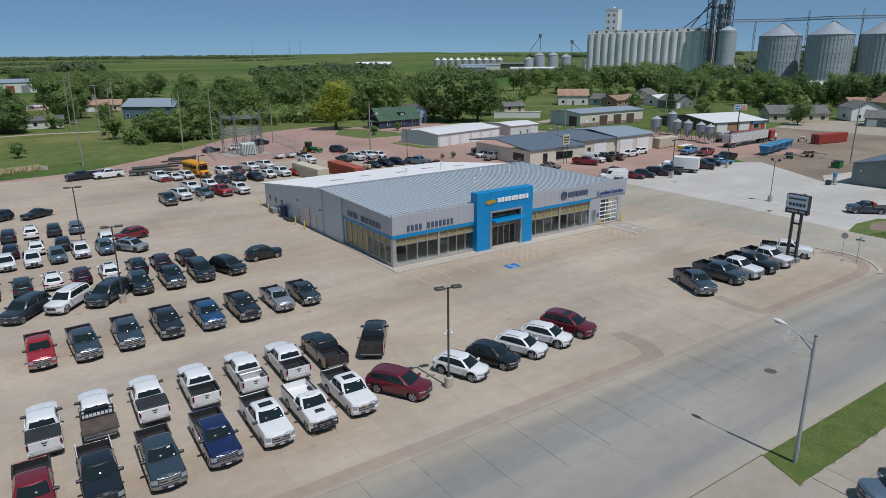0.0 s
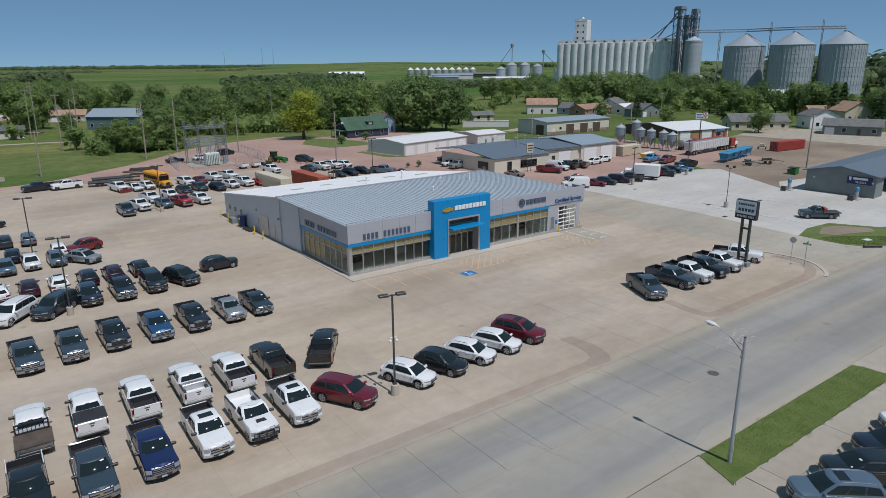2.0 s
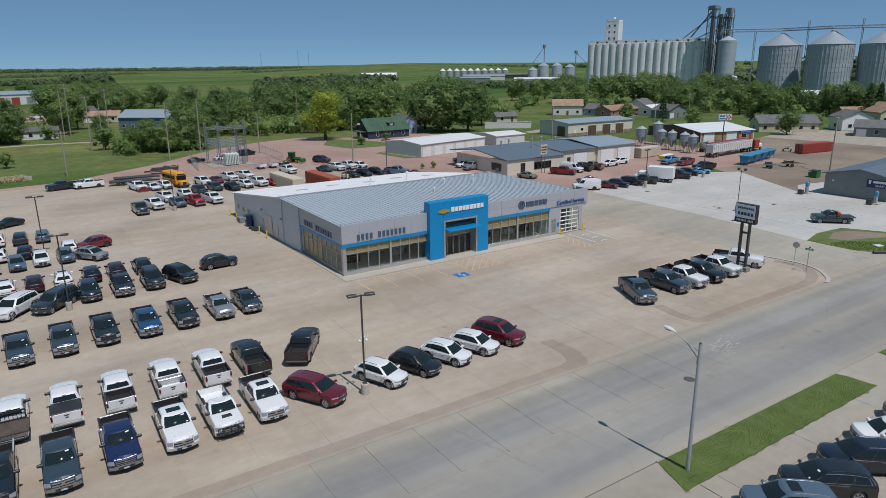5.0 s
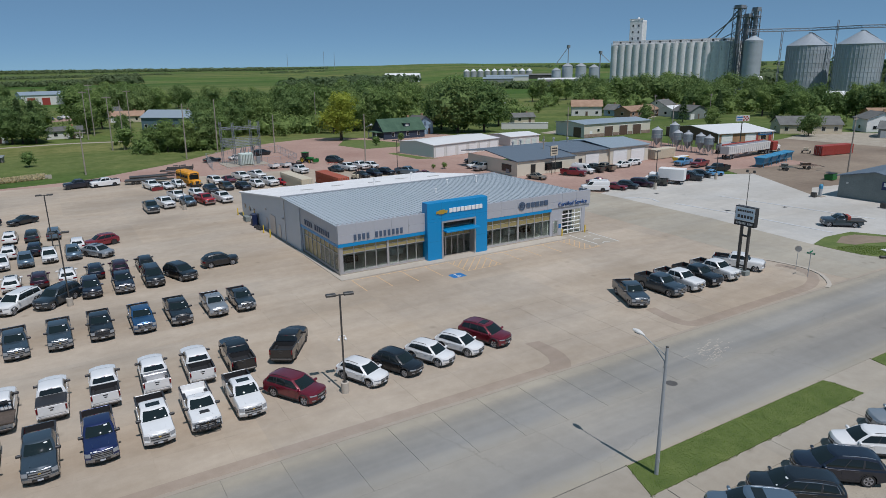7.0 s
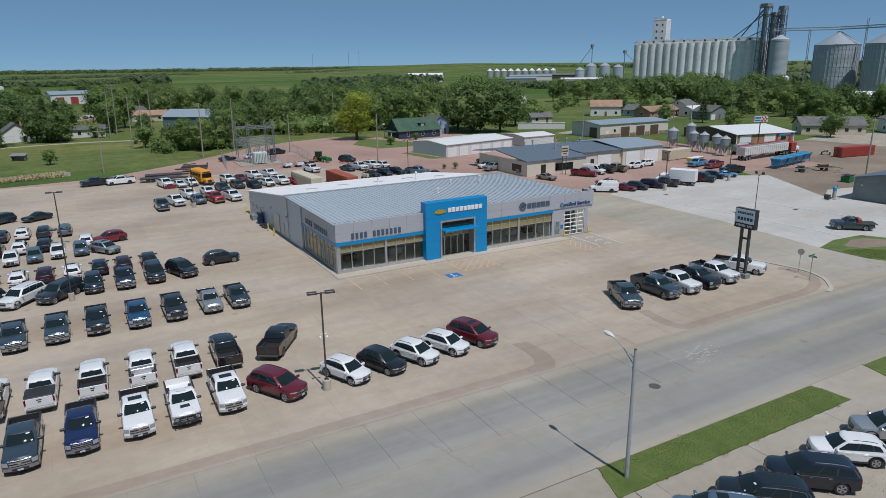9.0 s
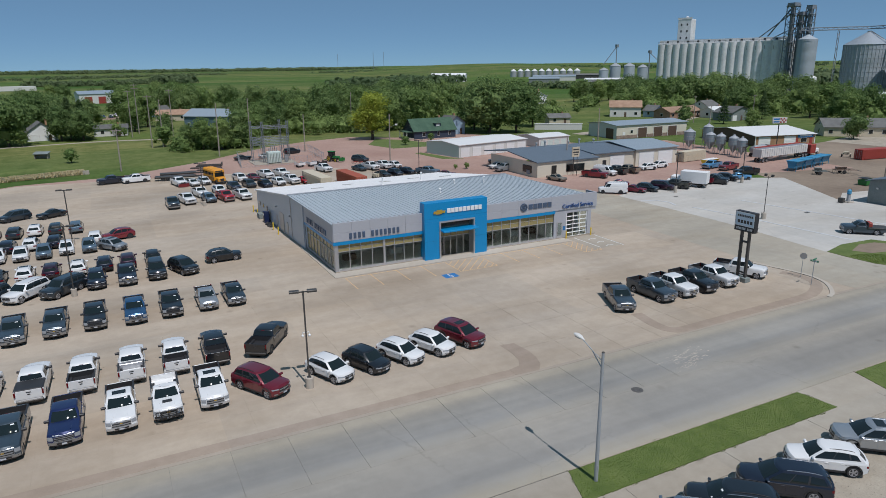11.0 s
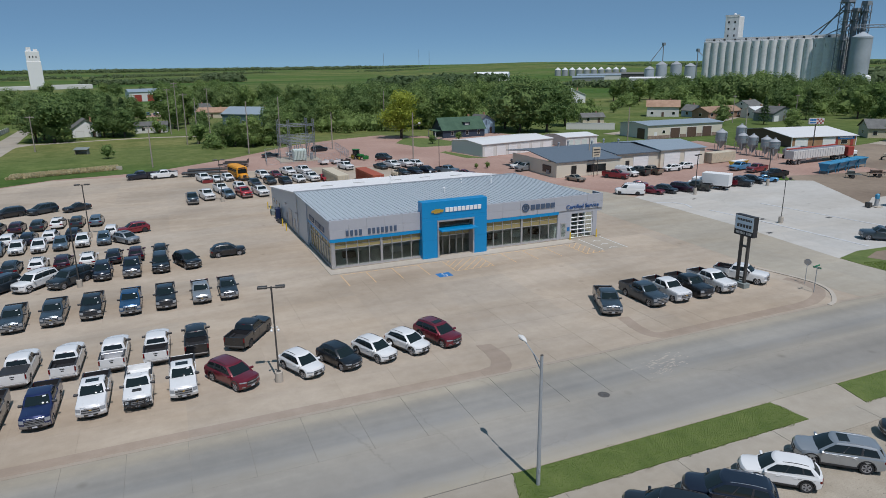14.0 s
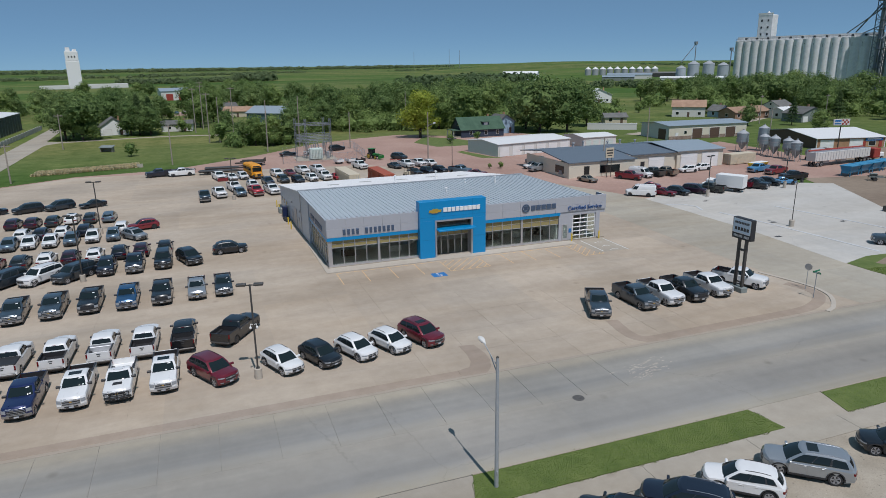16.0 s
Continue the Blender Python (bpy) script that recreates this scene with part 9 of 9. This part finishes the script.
part("hood", rbox(3.0, 4.0, -0.9, 0.9, 0.45, 1.25, 0.15), M_WHITE, bt)
part("windshield", boxes((3.16, 3.22, -0.85, 0.85, 1.3, 1.95)), M_GLASS, bt)
part("frame", boxes((-3.9, 3.6, -0.5, 0.5, 0.45, 0.85)), M_BLACK, bt)
for x in (-2.6, 2.9):
    for sgn in (1, -1):
        wheel_on(bt, x, sgn * 0.9, 0.4, M_DARKSTEEL)
boat = thing("boat", 145.8, 104.6, 0, 10, "yellow and white boat on a trailer", "boat")
part("hull", extrude_x([(-0.9, 1.3), (0.9, 1.3), (0.5, 0.6), (0, 0.4), (-0.5, 0.6)], -2.8, 2.6), M_YELLOW, boat)
part("deck", rbox(-2.6, 2.4, -0.8, 0.8, 1.3, 1.45, 0.05), M_WHITE, boat)
part("trailer", boxes((-2.4, 3.6, -0.08, 0.08, 0.3, 0.42), (-0.6, -0.4, -0.9, 0.9, 0.3, 0.42)), M_DARKSTEEL, boat)
for sgn in (1, -1):
    wheel_on(boat, -0.5, sgn * 0.95, 0.32, M_RIM)

lid = tagged(part("valve_box", rbox(-0.55, 0.55, -0.4, 0.4, -0.02, 0.16, 0.03), M_OFFWHITE), "white concrete valve box in the grass corner", "box")
lid.matrix_basis = pose(102.0, 34.8, 0, 0, 0, -20)
pipe = tagged(part("culvert_pipe", tubes(((97.7, 33.5, 0.16), (99.7, 32.1, 0.16), 0.2, 0.2, 12)), M_BLACK), "short black culvert pipe at the grass corner", "pipe")
head = tagged(part("culvert_headwall", boxes((7.2, 8.6, 170.9, 171.15, -0.05, 0.9), (7.2, 7.4, 171.15, 172.3, -0.05, 0.7), (8.4, 8.6, 171.15, 172.3, -0.05, 0.7)), M_CURB), "small concrete culvert headwall in the ditch", "headwall")

# kerbs and drains on the pale pad
for pts in ([(103.7, 70.8), (104.9, 62.0), (105.9, 44.0)], [(115.8, 71.0), (119.8, 45.0)], [(99.8, 79.5), (102.6, 78.5), (103.4, 76.0), (102.4, 73.5)]):
    bm = bmesh.new()
    for (xa, ya), (xb, yb) in zip(pts, pts[1:]):
        box(bm, 0, math.hypot(xb - xa, yb - ya), -0.2, 0.2, -0.02, 0.03, pose(xa, ya, 0, 0, 0, math.degrees(math.atan2(yb - ya, xb - xa))))
    structure("kerb", bm, M_PADEDGE, "low pale kerb on the concrete pad", "kerb")
for x, y in ((106.2, 62.0), (116.6, 58.3), (100.0, 55.1), (108.2, 79.2)):
    structure("drain", boxes((x - 0.5, x + 0.5, y - 0.3, y + 0.3, -0.02, 0.004)), M_DARKSTEEL, "dark iron storm drain grate", "drain")


# ---- trees ----
def core(bm, c, r, seed):
    """A small knobbly mass of shaded inner foliage."""
    n, m = 7, 4
    rings = []
    for i in range(m):
        e = math.pi * (i + 0.5) / m
        ring = []
        for k in range(n):
            a = math.tau * (k + 0.5 * (i % 2)) / n
            d = Vector((math.sin(e) * math.cos(a), math.sin(e) * math.sin(a), math.cos(e) * 0.85))
            q = c + d * r * (0.85 + 0.45 * noise.noise(d * 1.9 + c * 0.7 + Vector((seed, 0, 0))))
            ring.append(bm.verts.new((q.x, q.y, max(q.z, 0.15))))
        rings.append(ring)
    for a, b in zip(rings, rings[1:]):
        for k in range(n):
            bm.faces.new((a[k], b[k], b[(k + 1) % n], a[(k + 1) % n]))
    bm.faces.new(rings[0])
    bm.faces.new(rings[-1][::-1])


def broadleaf(seed, h, spread, material, label, category="tree", n=2700, low=0.06):
    """Tapered trunk with limbs and a crown of leaf clumps in uneven lobes."""
    rnd = random.Random(seed)
    t = thing("tree", 0, 0, 0, 0, label, category)
    bm = tubes(((0, 0, -0.1), (0.1, 0.05, h * 0.35), h * 0.024, h * 0.016, 8), ((0.1, 0.05, h * 0.35), (0, 0.2, h * 0.7), h * 0.016, h * 0.006, 6))
    lobes = []
    for k in range(9):
        a = k * 2.4 + rnd.uniform(-0.4, 0.4)
        f = rnd.uniform(0.25, 0.75)
        c = Vector((spread * f * math.cos(a) * 0.62, spread * f * math.sin(a) * 0.62, h * rnd.uniform(low + 0.14, 0.78)))
        lobes.append((c, spread * rnd.uniform(0.34, 0.55)))
        tube(bm, (0.1, 0.05, h * rnd.uniform(0.18, 0.4)), c, h * 0.01, h * 0.003, 5)
    lobes.append((Vector((0, 0, h * 0.8)), spread * 0.42))
    lobes.append((Vector((0, 0, h * 0.5)), spread * 0.55))
    lobes.append((Vector((0, 0, h * 0.27)), spread * 0.5))
    for k in range(8):
        a, f = k * 2.1 + rnd.uniform(-0.5, 0.5), rnd.uniform(0.55, 1.0)
        lobes.append((Vector((spread * f * math.cos(a) * 0.72, spread * f * math.sin(a) * 0.72, h * rnd.uniform(low + 0.2, 0.88 - 0.3 * f))), spread * rnd.uniform(0.16, 0.28)))
    part("trunk", bm, M_BARK, t)
    bm = bmesh.new()
    for c, r in lobes:
        core(bm, c, r * 0.64, seed)
    weights = [r ** 2 for _, r in lobes]
    for _ in range(n):
        c, r = rnd.choices(lobes, weights)[0]
        d = Vector((rnd.gauss(0, 1), rnd.gauss(0, 1), rnd.gauss(0, 1) + 0.15)).normalized()
        p = c + Vector((d.x, d.y, d.z * 0.85)) * r * rnd.uniform(0.74, 1.14)
        p.z = max(p.z, h * low * rnd.uniform(0.6, 1.1))
        nrm = (d + Vector((rnd.uniform(-1, 1), rnd.uniform(-1, 1), rnd.uniform(-0.5, 1.0))) * 0.75).normalized()
        u = nrm.orthogonal().normalized()
        v = nrm.cross(u)
        s = spread * rnd.uniform(0.019, 0.05)
        ph = rnd.uniform(0, 6)
        ring = [bm.verts.new(p + (u * math.cos(ph + j * 1.571) + v * math.sin(ph + j * 1.571)) * s * rnd.uniform(0.7, 1.35) + nrm * s * (0.25 if j % 2 else -0.2)) for j in range(4)]
        bm.faces.new(ring[:3])
        bm.faces.new((ring[0], ring[2], ring[3]))
    part("crown", bm, material, t)
    return t


def conifer(seed, h, spread, label):
    rnd = random.Random(seed)
    t = thing("conifer", 0, 0, 0, 0, label, "tree")
    part("trunk", tubes(((0, 0, -0.1), (0, 0, h * 0.95), h * 0.018, h * 0.003, 7)), M_BARK, t)
    bm = bmesh.new()
    for _ in range(1100):
        f = rnd.random() ** 0.8
        a = rnd.uniform(0, math.tau)
        r = spread * (1 - f) * rnd.uniform(0.5, 1.1) * (0.8 + 0.2 * math.sin(f * 50))
        p = Vector((r * math.cos(a), r * math.sin(a), h * (0.08 + 0.9 * f)))
        out = Vector((math.cos(a), math.sin(a), -0.35))
        side = Vector((-math.sin(a), math.cos(a), 0))
        s = spread * rnd.uniform(0.1, 0.2)
        w = [bm.verts.new(q) for q in (p - out * s * 0.6, p + side * s * 0.4, p + out * s, p - side * s * 0.4)]
        mid = bm.verts.new(p + Vector((0, 0, s * 0.25)))
        for j in range(4):
            bm.faces.new((mid, w[j], w[(j + 1) % 4]))
    part("crown", bm, M_NEEDLE, t)
    return t


FIRST = {}


def plant(kind, x, y, size, turn=0.0, squash=1.0):
    """Stands a tree of a kind at x, y, scaled to size metres of height."""
    make, base = KINDS[kind]
    if kind not in FIRST:
        FIRST[kind] = make()
        ob = FIRST[kind]
        ob.matrix_basis = pose(x, y, 0, 0, 0, turn) @ Matrix.Diagonal((size / base * squash, size / base * squash, size / base, 1))
        return ob
    src = FIRST[kind]
    keep = src.matrix_basis.copy()
    src.matrix_basis = Matrix.Identity(4)
    ob = copy_thing(src, pose(x, y, 0, 0, 0, turn) @ Matrix.Diagonal((size / base * squash, size / base * squash, size / base, 1)))
    src.matrix_basis = keep
    return ob


KINDS = {
    "round": (lambda: broadleaf(1, 14, 6.2, M_LEAF, "broad green leafy tree with a rounded crown"), 14),
    "tall": (lambda: broadleaf(2, 18, 6.4, M_LEAF, "tall green leafy tree with uneven lobes"), 18),
    "deep": (lambda: broadleaf(3, 15, 6.6, M_LEAF_DEEP, "dark green leafy tree with a dense crown"), 15),
    "wide": (lambda: broadleaf(4, 13, 7.4, M_LEAF_DEEP, "wide dark green shade tree with spreading limbs"), 13),
    "lime": (lambda: broadleaf(5, 17, 6.4, M_LEAF_LIME, "yellow-green leafy tree beside the gravel yard", n=3600, low=0.1), 17),
    "bush": (lambda: broadleaf(6, 5, 2.8, M_LEAF, "low green leafy garden bush", "bush", 1300, 0.05), 5),
    "fir": (lambda: conifer(7, 13, 4.0, "dark green conifer with drooping branches"), 13),
}

plant("lime", 95.0, 204.0, 17.5, 30, 1.3)
for kind, x, y, s in (("deep", 149, 197, 19), ("wide", 140, 201, 20), ("wide", 142, 216, 17), ("deep", 168, 214, 16), ("round", 122, 226, 17), ("tall", 134, 234, 18), ("round", 112, 232, 16), ("bush", 140, 203, 6.5), ("bush", 145, 204, 6), ("bush", 98.5, 184, 3), ("bush", 91, 130, 1.6), ("bush", 88.5, 131, 1.3),
                      ("tall", 102, 228, 15), ("round", 40, 207, 10), ("round", 45, 204, 10.5), ("deep", 51, 208, 13), ("deep", 36, 210, 9), ("bush", 30, 222, 7), ("bush", 55, 206, 6), ("round", 58, 214, 10),
                      ("fir", 2, 263, 15), ("deep", 6, 258, 13), ("fir", 6, 266, 14.5), ("deep", -1, 262, 14), ("bush", 19.5, 268, 3.6), ("wide", 3, 272, 15), ("deep", -22, 256, 18), ("wide", -16, 252, 17), ("deep", -21, 266, 17), ("bush", -12, 250, 6), ("round", -20, 280, 16), ("wide", -10, 292, 17), ("round", 24, 286, 13), ("deep", 34, 262, 9), ("round", 22, 300, 18), ("round", 30, 306, 17),
                      ("bush", 17, 268, 5), ("bush", 4, 196, 4), ("bush", 110, 189, 3), ("fir", 238, 180, 11), ("fir", 270, 187, 12), ("deep", 222, 186, 9), ("wide", 226, 119, 8), ("round", 217, 150, 9), ("bush", 250, 122, 6), ("fir", 300, 128, 15), ("fir", 310, 120, 16), ("fir", 318, 132, 15), ("fir", 322, 112, 17), ("fir", 330, 122, 16), ("fir", 338, 108, 15), ("fir", 288, 105, 13)):
    rnd = random.Random(int(x * 13 + y))
    plant(kind, x, y, s * rnd.uniform(0.95, 1.05), rnd.uniform(0, 360), rnd.uniform(0.95, 1.15))


def grove(seed, count, x0, x1, y0, y1, lo, hi, kinds, clear=()):
    rnd = random.Random(seed)
    for _ in range(count):
        x, y = rnd.uniform(x0, x1), rnd.uniform(y0, y1)
        if any(math.hypot(x - cx, y - cy) < r for cx, cy, r in clear):
            continue
        plant(rnd.choice(kinds), x, y, rnd.uniform(lo, hi), rnd.uniform(0, 360), rnd.uniform(0.9, 1.25))


mixed = ("round", "tall", "deep", "wide")
for bx, by, bs in ((232, 288, 6), (247, 284, 5), (238, 276, 4.5), (256, 292, 7), (228, 262, 4)):
    plant("bush", bx, by, bs, bx * 7, 1.1)
grove(11, 40, 62, 125, 238, 330, 12, 18, mixed, ((57, 289, 24), (106, 262, 10)))
grove(12, 34, 120, 206, 240, 330, 12, 19, mixed, ((190, 205, 14), (225, 275, 18), (241, 262, 17), (215, 290, 14), (262, 328, 26), (259, 346, 22), (243, 298, 22), (255, 275, 12)))
for kind, colour, x, y, hd in (("pickup", "white", 19.0, 384.0, 20), ("suv", "blue", 13.0, 377.0, -80), ("sedan", "charcoal", 16.5, 376.5, -80)):
    park(kind, colour, x, y, hd, "on the far gravel pad", (), "far pad cars")
grove(13, 26, 20, 75, 350, 460, 12, 18, mixed, ((44, 342, 16), (38, 375, 12), (18, 385, 24)))
grove(14, 30, -80, 20, 290, 440, 11, 17, mixed, ((-58, 290, 46), (-34, 270, 16), (-34, 300, 12), (15, 279, 14), (8, 320, 14), (6, 360, 16), (8, 400, 18), (8, 450, 22), (8, 500, 25)))
grove(15, 44, 240, 400, 235, 350, 13, 19, mixed, ((285, 232, 14), (243, 218, 12), (225, 275, 18), (241, 262, 17), (215, 290, 14), (262, 328, 26), (259, 346, 22), (243, 298, 22), (255, 275, 12)))
grove(16, 30, 275, 375, 140, 235, 10, 16, mixed, ((385, 188, 24), (285, 232, 14), (278, 135, 14), (262, 205, 16)))
grove(17, 20, 80, 260, 340, 470, 11, 17, mixed, ((186, 425, 16), (225, 275, 18), (241, 262, 17), (215, 290, 14), (262, 328, 26), (259, 346, 22), (243, 298, 22), (255, 275, 12)))
grove(18, 22, 300, 430, 70, 140, 10, 16, mixed + ("fir",), ((300, 88, 12),))
grove(19, 16, -160, 40, 460, 700, 10, 16, mixed, ((10, 560, 40), (8, 500, 30)))


def thicket(seed, count, x0, x1, y0, y1, lo, hi, label, clear=()):
    """Low leafy growth that fills a stand of trees, one mesh."""
    rnd = random.Random(seed)
    bm = bmesh.new()
    for _ in range(count):
        cx, cy = rnd.uniform(x0, x1), rnd.uniform(y0, y1)
        if any(math.hypot(cx - a, cy - b) < r for a, b, r in clear):
            continue
        h = rnd.uniform(lo, hi)
        for _ in range(3):
            core(bm, Vector((cx + rnd.uniform(-0.22, 0.22) * h, cy + rnd.uniform(-0.22, 0.22) * h, h * rnd.uniform(0.2, 0.5))), h * rnd.uniform(0.22, 0.32), seed)
        for _ in range(260):
            d = Vector((rnd.gauss(0, 1), rnd.gauss(0, 1), abs(rnd.gauss(0, 1)))).normalized()
            wob = 0.75 + 0.5 * noise.noise((d.x * 1.7 + cx, d.y * 1.7 + cy, d.z * 1.7))
            p = Vector((cx, cy, 0.2)) + Vector((d.x * h * 0.62, d.y * h * 0.62, d.z * h * 0.95)) * wob
            nrm = (d + Vector((rnd.uniform(-1, 1), rnd.uniform(-1, 1), rnd.uniform(-0.5, 1))) * 0.7).normalized()
            u = nrm.orthogonal().normalized()
            v = nrm.cross(u)
            s = h * rnd.uniform(0.022, 0.05)
            ring = [bm.verts.new(p + (u * math.cos(j * 1.571) + v * math.sin(j * 1.571)) * s * rnd.uniform(0.6, 1.3) + nrm * s * (0.25 if j % 2 else -0.2)) for j in range(4)]
            bm.faces.new(ring[:3])
            bm.faces.new((ring[0], ring[2], ring[3]))
    tagged(part("thicket", bm, M_LEAF), label, "woods", "", "stuff")


thicket(41, 70, 62, 125, 232, 262, 6, 10, "dense green growth under the trees behind the yard", ((106, 258, 9),))
thicket(42, 50, 125, 200, 232, 268, 6, 11, "dense green growth behind the houses", ((190, 205, 14),))
thicket(43, 80, 250, 370, 238, 300, 7, 12, "dense green growth before the grain elevator", ((285, 232, 16), (243, 218, 14), (225, 275, 18), (241, 262, 17), (215, 290, 14), (262, 328, 26), (259, 346, 22), (243, 298, 22), (255, 275, 12)))
thicket(44, 60, 285, 385, 150, 236, 6, 11, "dense green growth before the steel bins", ((385, 188, 22), (285, 232, 16)))
thicket(45, 60, -80, 60, 300, 420, 5, 9, "green growth between the far houses", ((-58, 290, 46), (-34, 300, 12), (44, 342, 20), (57, 289, 24), (50, 260, 14), (38, 375, 14), (8, 320, 14), (6, 360, 16), (8, 400, 18), (8, 450, 22), (8, 500, 25)))
thicket(46, 26, 32, 56, 203, 216, 4, 7, "green growth along the alley")
thicket(47, 60, 80, 220, 300, 420, 7, 11, "green growth of the far tree belt", ((225, 275, 18), (241, 262, 17), (215, 290, 14), (262, 328, 26), (259, 346, 22), (243, 298, 22), (255, 275, 12)))


def woods(name, seed, count, path, width, lo, hi, label):
    """A far belt of trees: many leaf clumps over low crowns, one mesh."""
    rnd = random.Random(seed)
    bm = bmesh.new()
    for _ in range(count):
        k = rnd.randrange(len(path) - 1)
        f = rnd.random()
        cx = path[k][0] + (path[k + 1][0] - path[k][0]) * f + rnd.uniform(-width, width)
        cy = path[k][1] + (path[k + 1][1] - path[k][1]) * f + rnd.uniform(-width, width)
        r0 = math.hypot(cx - 40, cy - 60)
        base = max(0.0, 0.0042 * (r0 - 900)) - 2.0
        h = rnd.uniform(lo, hi)
        for _ in range(36):
            d = Vector((rnd.gauss(0, 1), rnd.gauss(0, 1), abs(rnd.gauss(0, 1)))).normalized()
            p = Vector((cx, cy, base + h * 0.3)) + Vector((d.x * h * 0.6, d.y * h * 0.6, d.z * h * 0.55)) * rnd.uniform(0.75, 1.1)
            nrm = (d + Vector((rnd.uniform(-1, 1), rnd.uniform(-1, 1), rnd.uniform(-1, 1))) * 0.4).normalized()
            u = nrm.orthogonal().normalized()
            v = nrm.cross(u)
            s = h * rnd.uniform(0.09, 0.18)
            ring = [bm.verts.new(p + (u * math.cos(j * 1.2566) + v * math.sin(j * 1.2566)) * s * rnd.uniform(0.6, 1.2)) for j in range(5)]
            mid = bm.verts.new(p + nrm * s * 0.3)
            for j in range(5):
                bm.faces.new((mid, ring[j], ring[(j + 1) % 5]))
    tagged(part(name, bm, M_LEAF_HAZED), label, "woods", "", "stuff")


woods("woods", 21, 120, [(-85, 1125), (0, 1105), (85, 1150)], 8, 8, 13, "dark shelter belt of trees across the fields")
woods("woods", 22, 60, [(98, 1150), (145, 1130)], 12, 13, 18, "clump of trees in the open fields")
woods("woods", 23, 220, [(-420, 1450), (-60, 1700), (300, 1900)], 40, 8, 12, "distant tree line on the plain")
woods("woods", 24, 560, [(-900, 2400), (-200, 2700), (500, 2650), (900, 2400)], 60, 12, 20, "dark wooded horizon")
woods("woods", 25, 170, [(560, 1750), (760, 1850), (900, 1950)], 50, 8, 13, "tree line below the long hill")
woods("woods", 26, 170, [(250, 640), (330, 760), (420, 800)], 45, 12, 17, "trees beyond the town's edge")
woods("woods", 27, 240, [(520, 420), (620, 380), (700, 240), (760, 120)], 50, 14, 22, "green trees behind the grain bins")
woods("woods", 28, 70, [(380, 560), (480, 520), (520, 470)], 30, 8, 12, "trees in front of the distant works")
woods("woods", 29, 160, [(700, 300), (860, 160), (900, 20)], 60, 24, 40, "wooded rise behind the steel bins")
woods("woods", 30, 120, [(1100, 1500), (1500, 1500), (2000, 1300)], 60, 12, 20, "scattered trees on the hill")
woods("woods", 31, 90, [(-1400, 2000), (-700, 2100)], 60, 8, 12, "far tree line on the plain")


# ---- concrete slabs, laid last ----
road = structure("road", boxes((-160, -35.32, 18.62, 24.7, -0.03, -0.002), (-160, -35.32, 24.73, 30.85, -0.03, -0.002), (125.5, 420, 18.62, 24.7, -0.03, -0.002), (125.5, 420, 24.73, 30.85, -0.03, -0.002)), M_ROAD, "grey concrete road with jointed slabs", "road")


def slab_mesh(w, d, name, mat, top=0.0):
    bm = boxes((0, w, 0, d, top - 0.02, top))
    me = bpy.data.meshes.new(name)
    bm.to_mesh(me)
    bm.free()
    me.materials.append(mat)
    return me


road_south = structure("road", boxes((-35.3, 125.5, 18.63, 24.73, -0.03, 0.0)), M_ROAD, "grey concrete road lane along the grass strip", "road")
north, tight = slab_mesh(3.808, 6.1, "road_slab", M_ROAD), slab_mesh(3.829, 6.1, "road_slab_tight", M_ROAD)
for i in range(42):  # the joints fade out east of the street lamp
    o = new("slab", north if -35.3 + 3.83 * i < 50 else tight)
    o.parent = road
    o.location = (-35.3 + 3.83 * i, 24.738, 0.0)
lot = structure("lot", boxes((-60, -21, 30.92, 63, -0.02, -0.001)), M_LOT, "beige concrete lot laid in square slabs", "pavement")
lw = slab_mesh(4.58, 4.53, "lot_slab_wide_joint", M_LOT)
lm = slab_mesh(4.593, 4.543, "lot_slab", M_LOT)
for i in range(23):
    for j in range(7):
        x, y = -20.9 + 4.6 * i, 31.0 + 4.55 * j
        if x + 4.6 > 85.5:
            continue
        o = new("slab", lw if 40 < x < 66 and y < 44 else lm)
        o.parent = lot
        o.location = (x, y, 0.0)
structure("gutter", boxes((-60, 120, 30.86, 31.22, -0.02, 0.003)), M_GUTTER, "dusty concrete gutter between road and lot", "pavement")
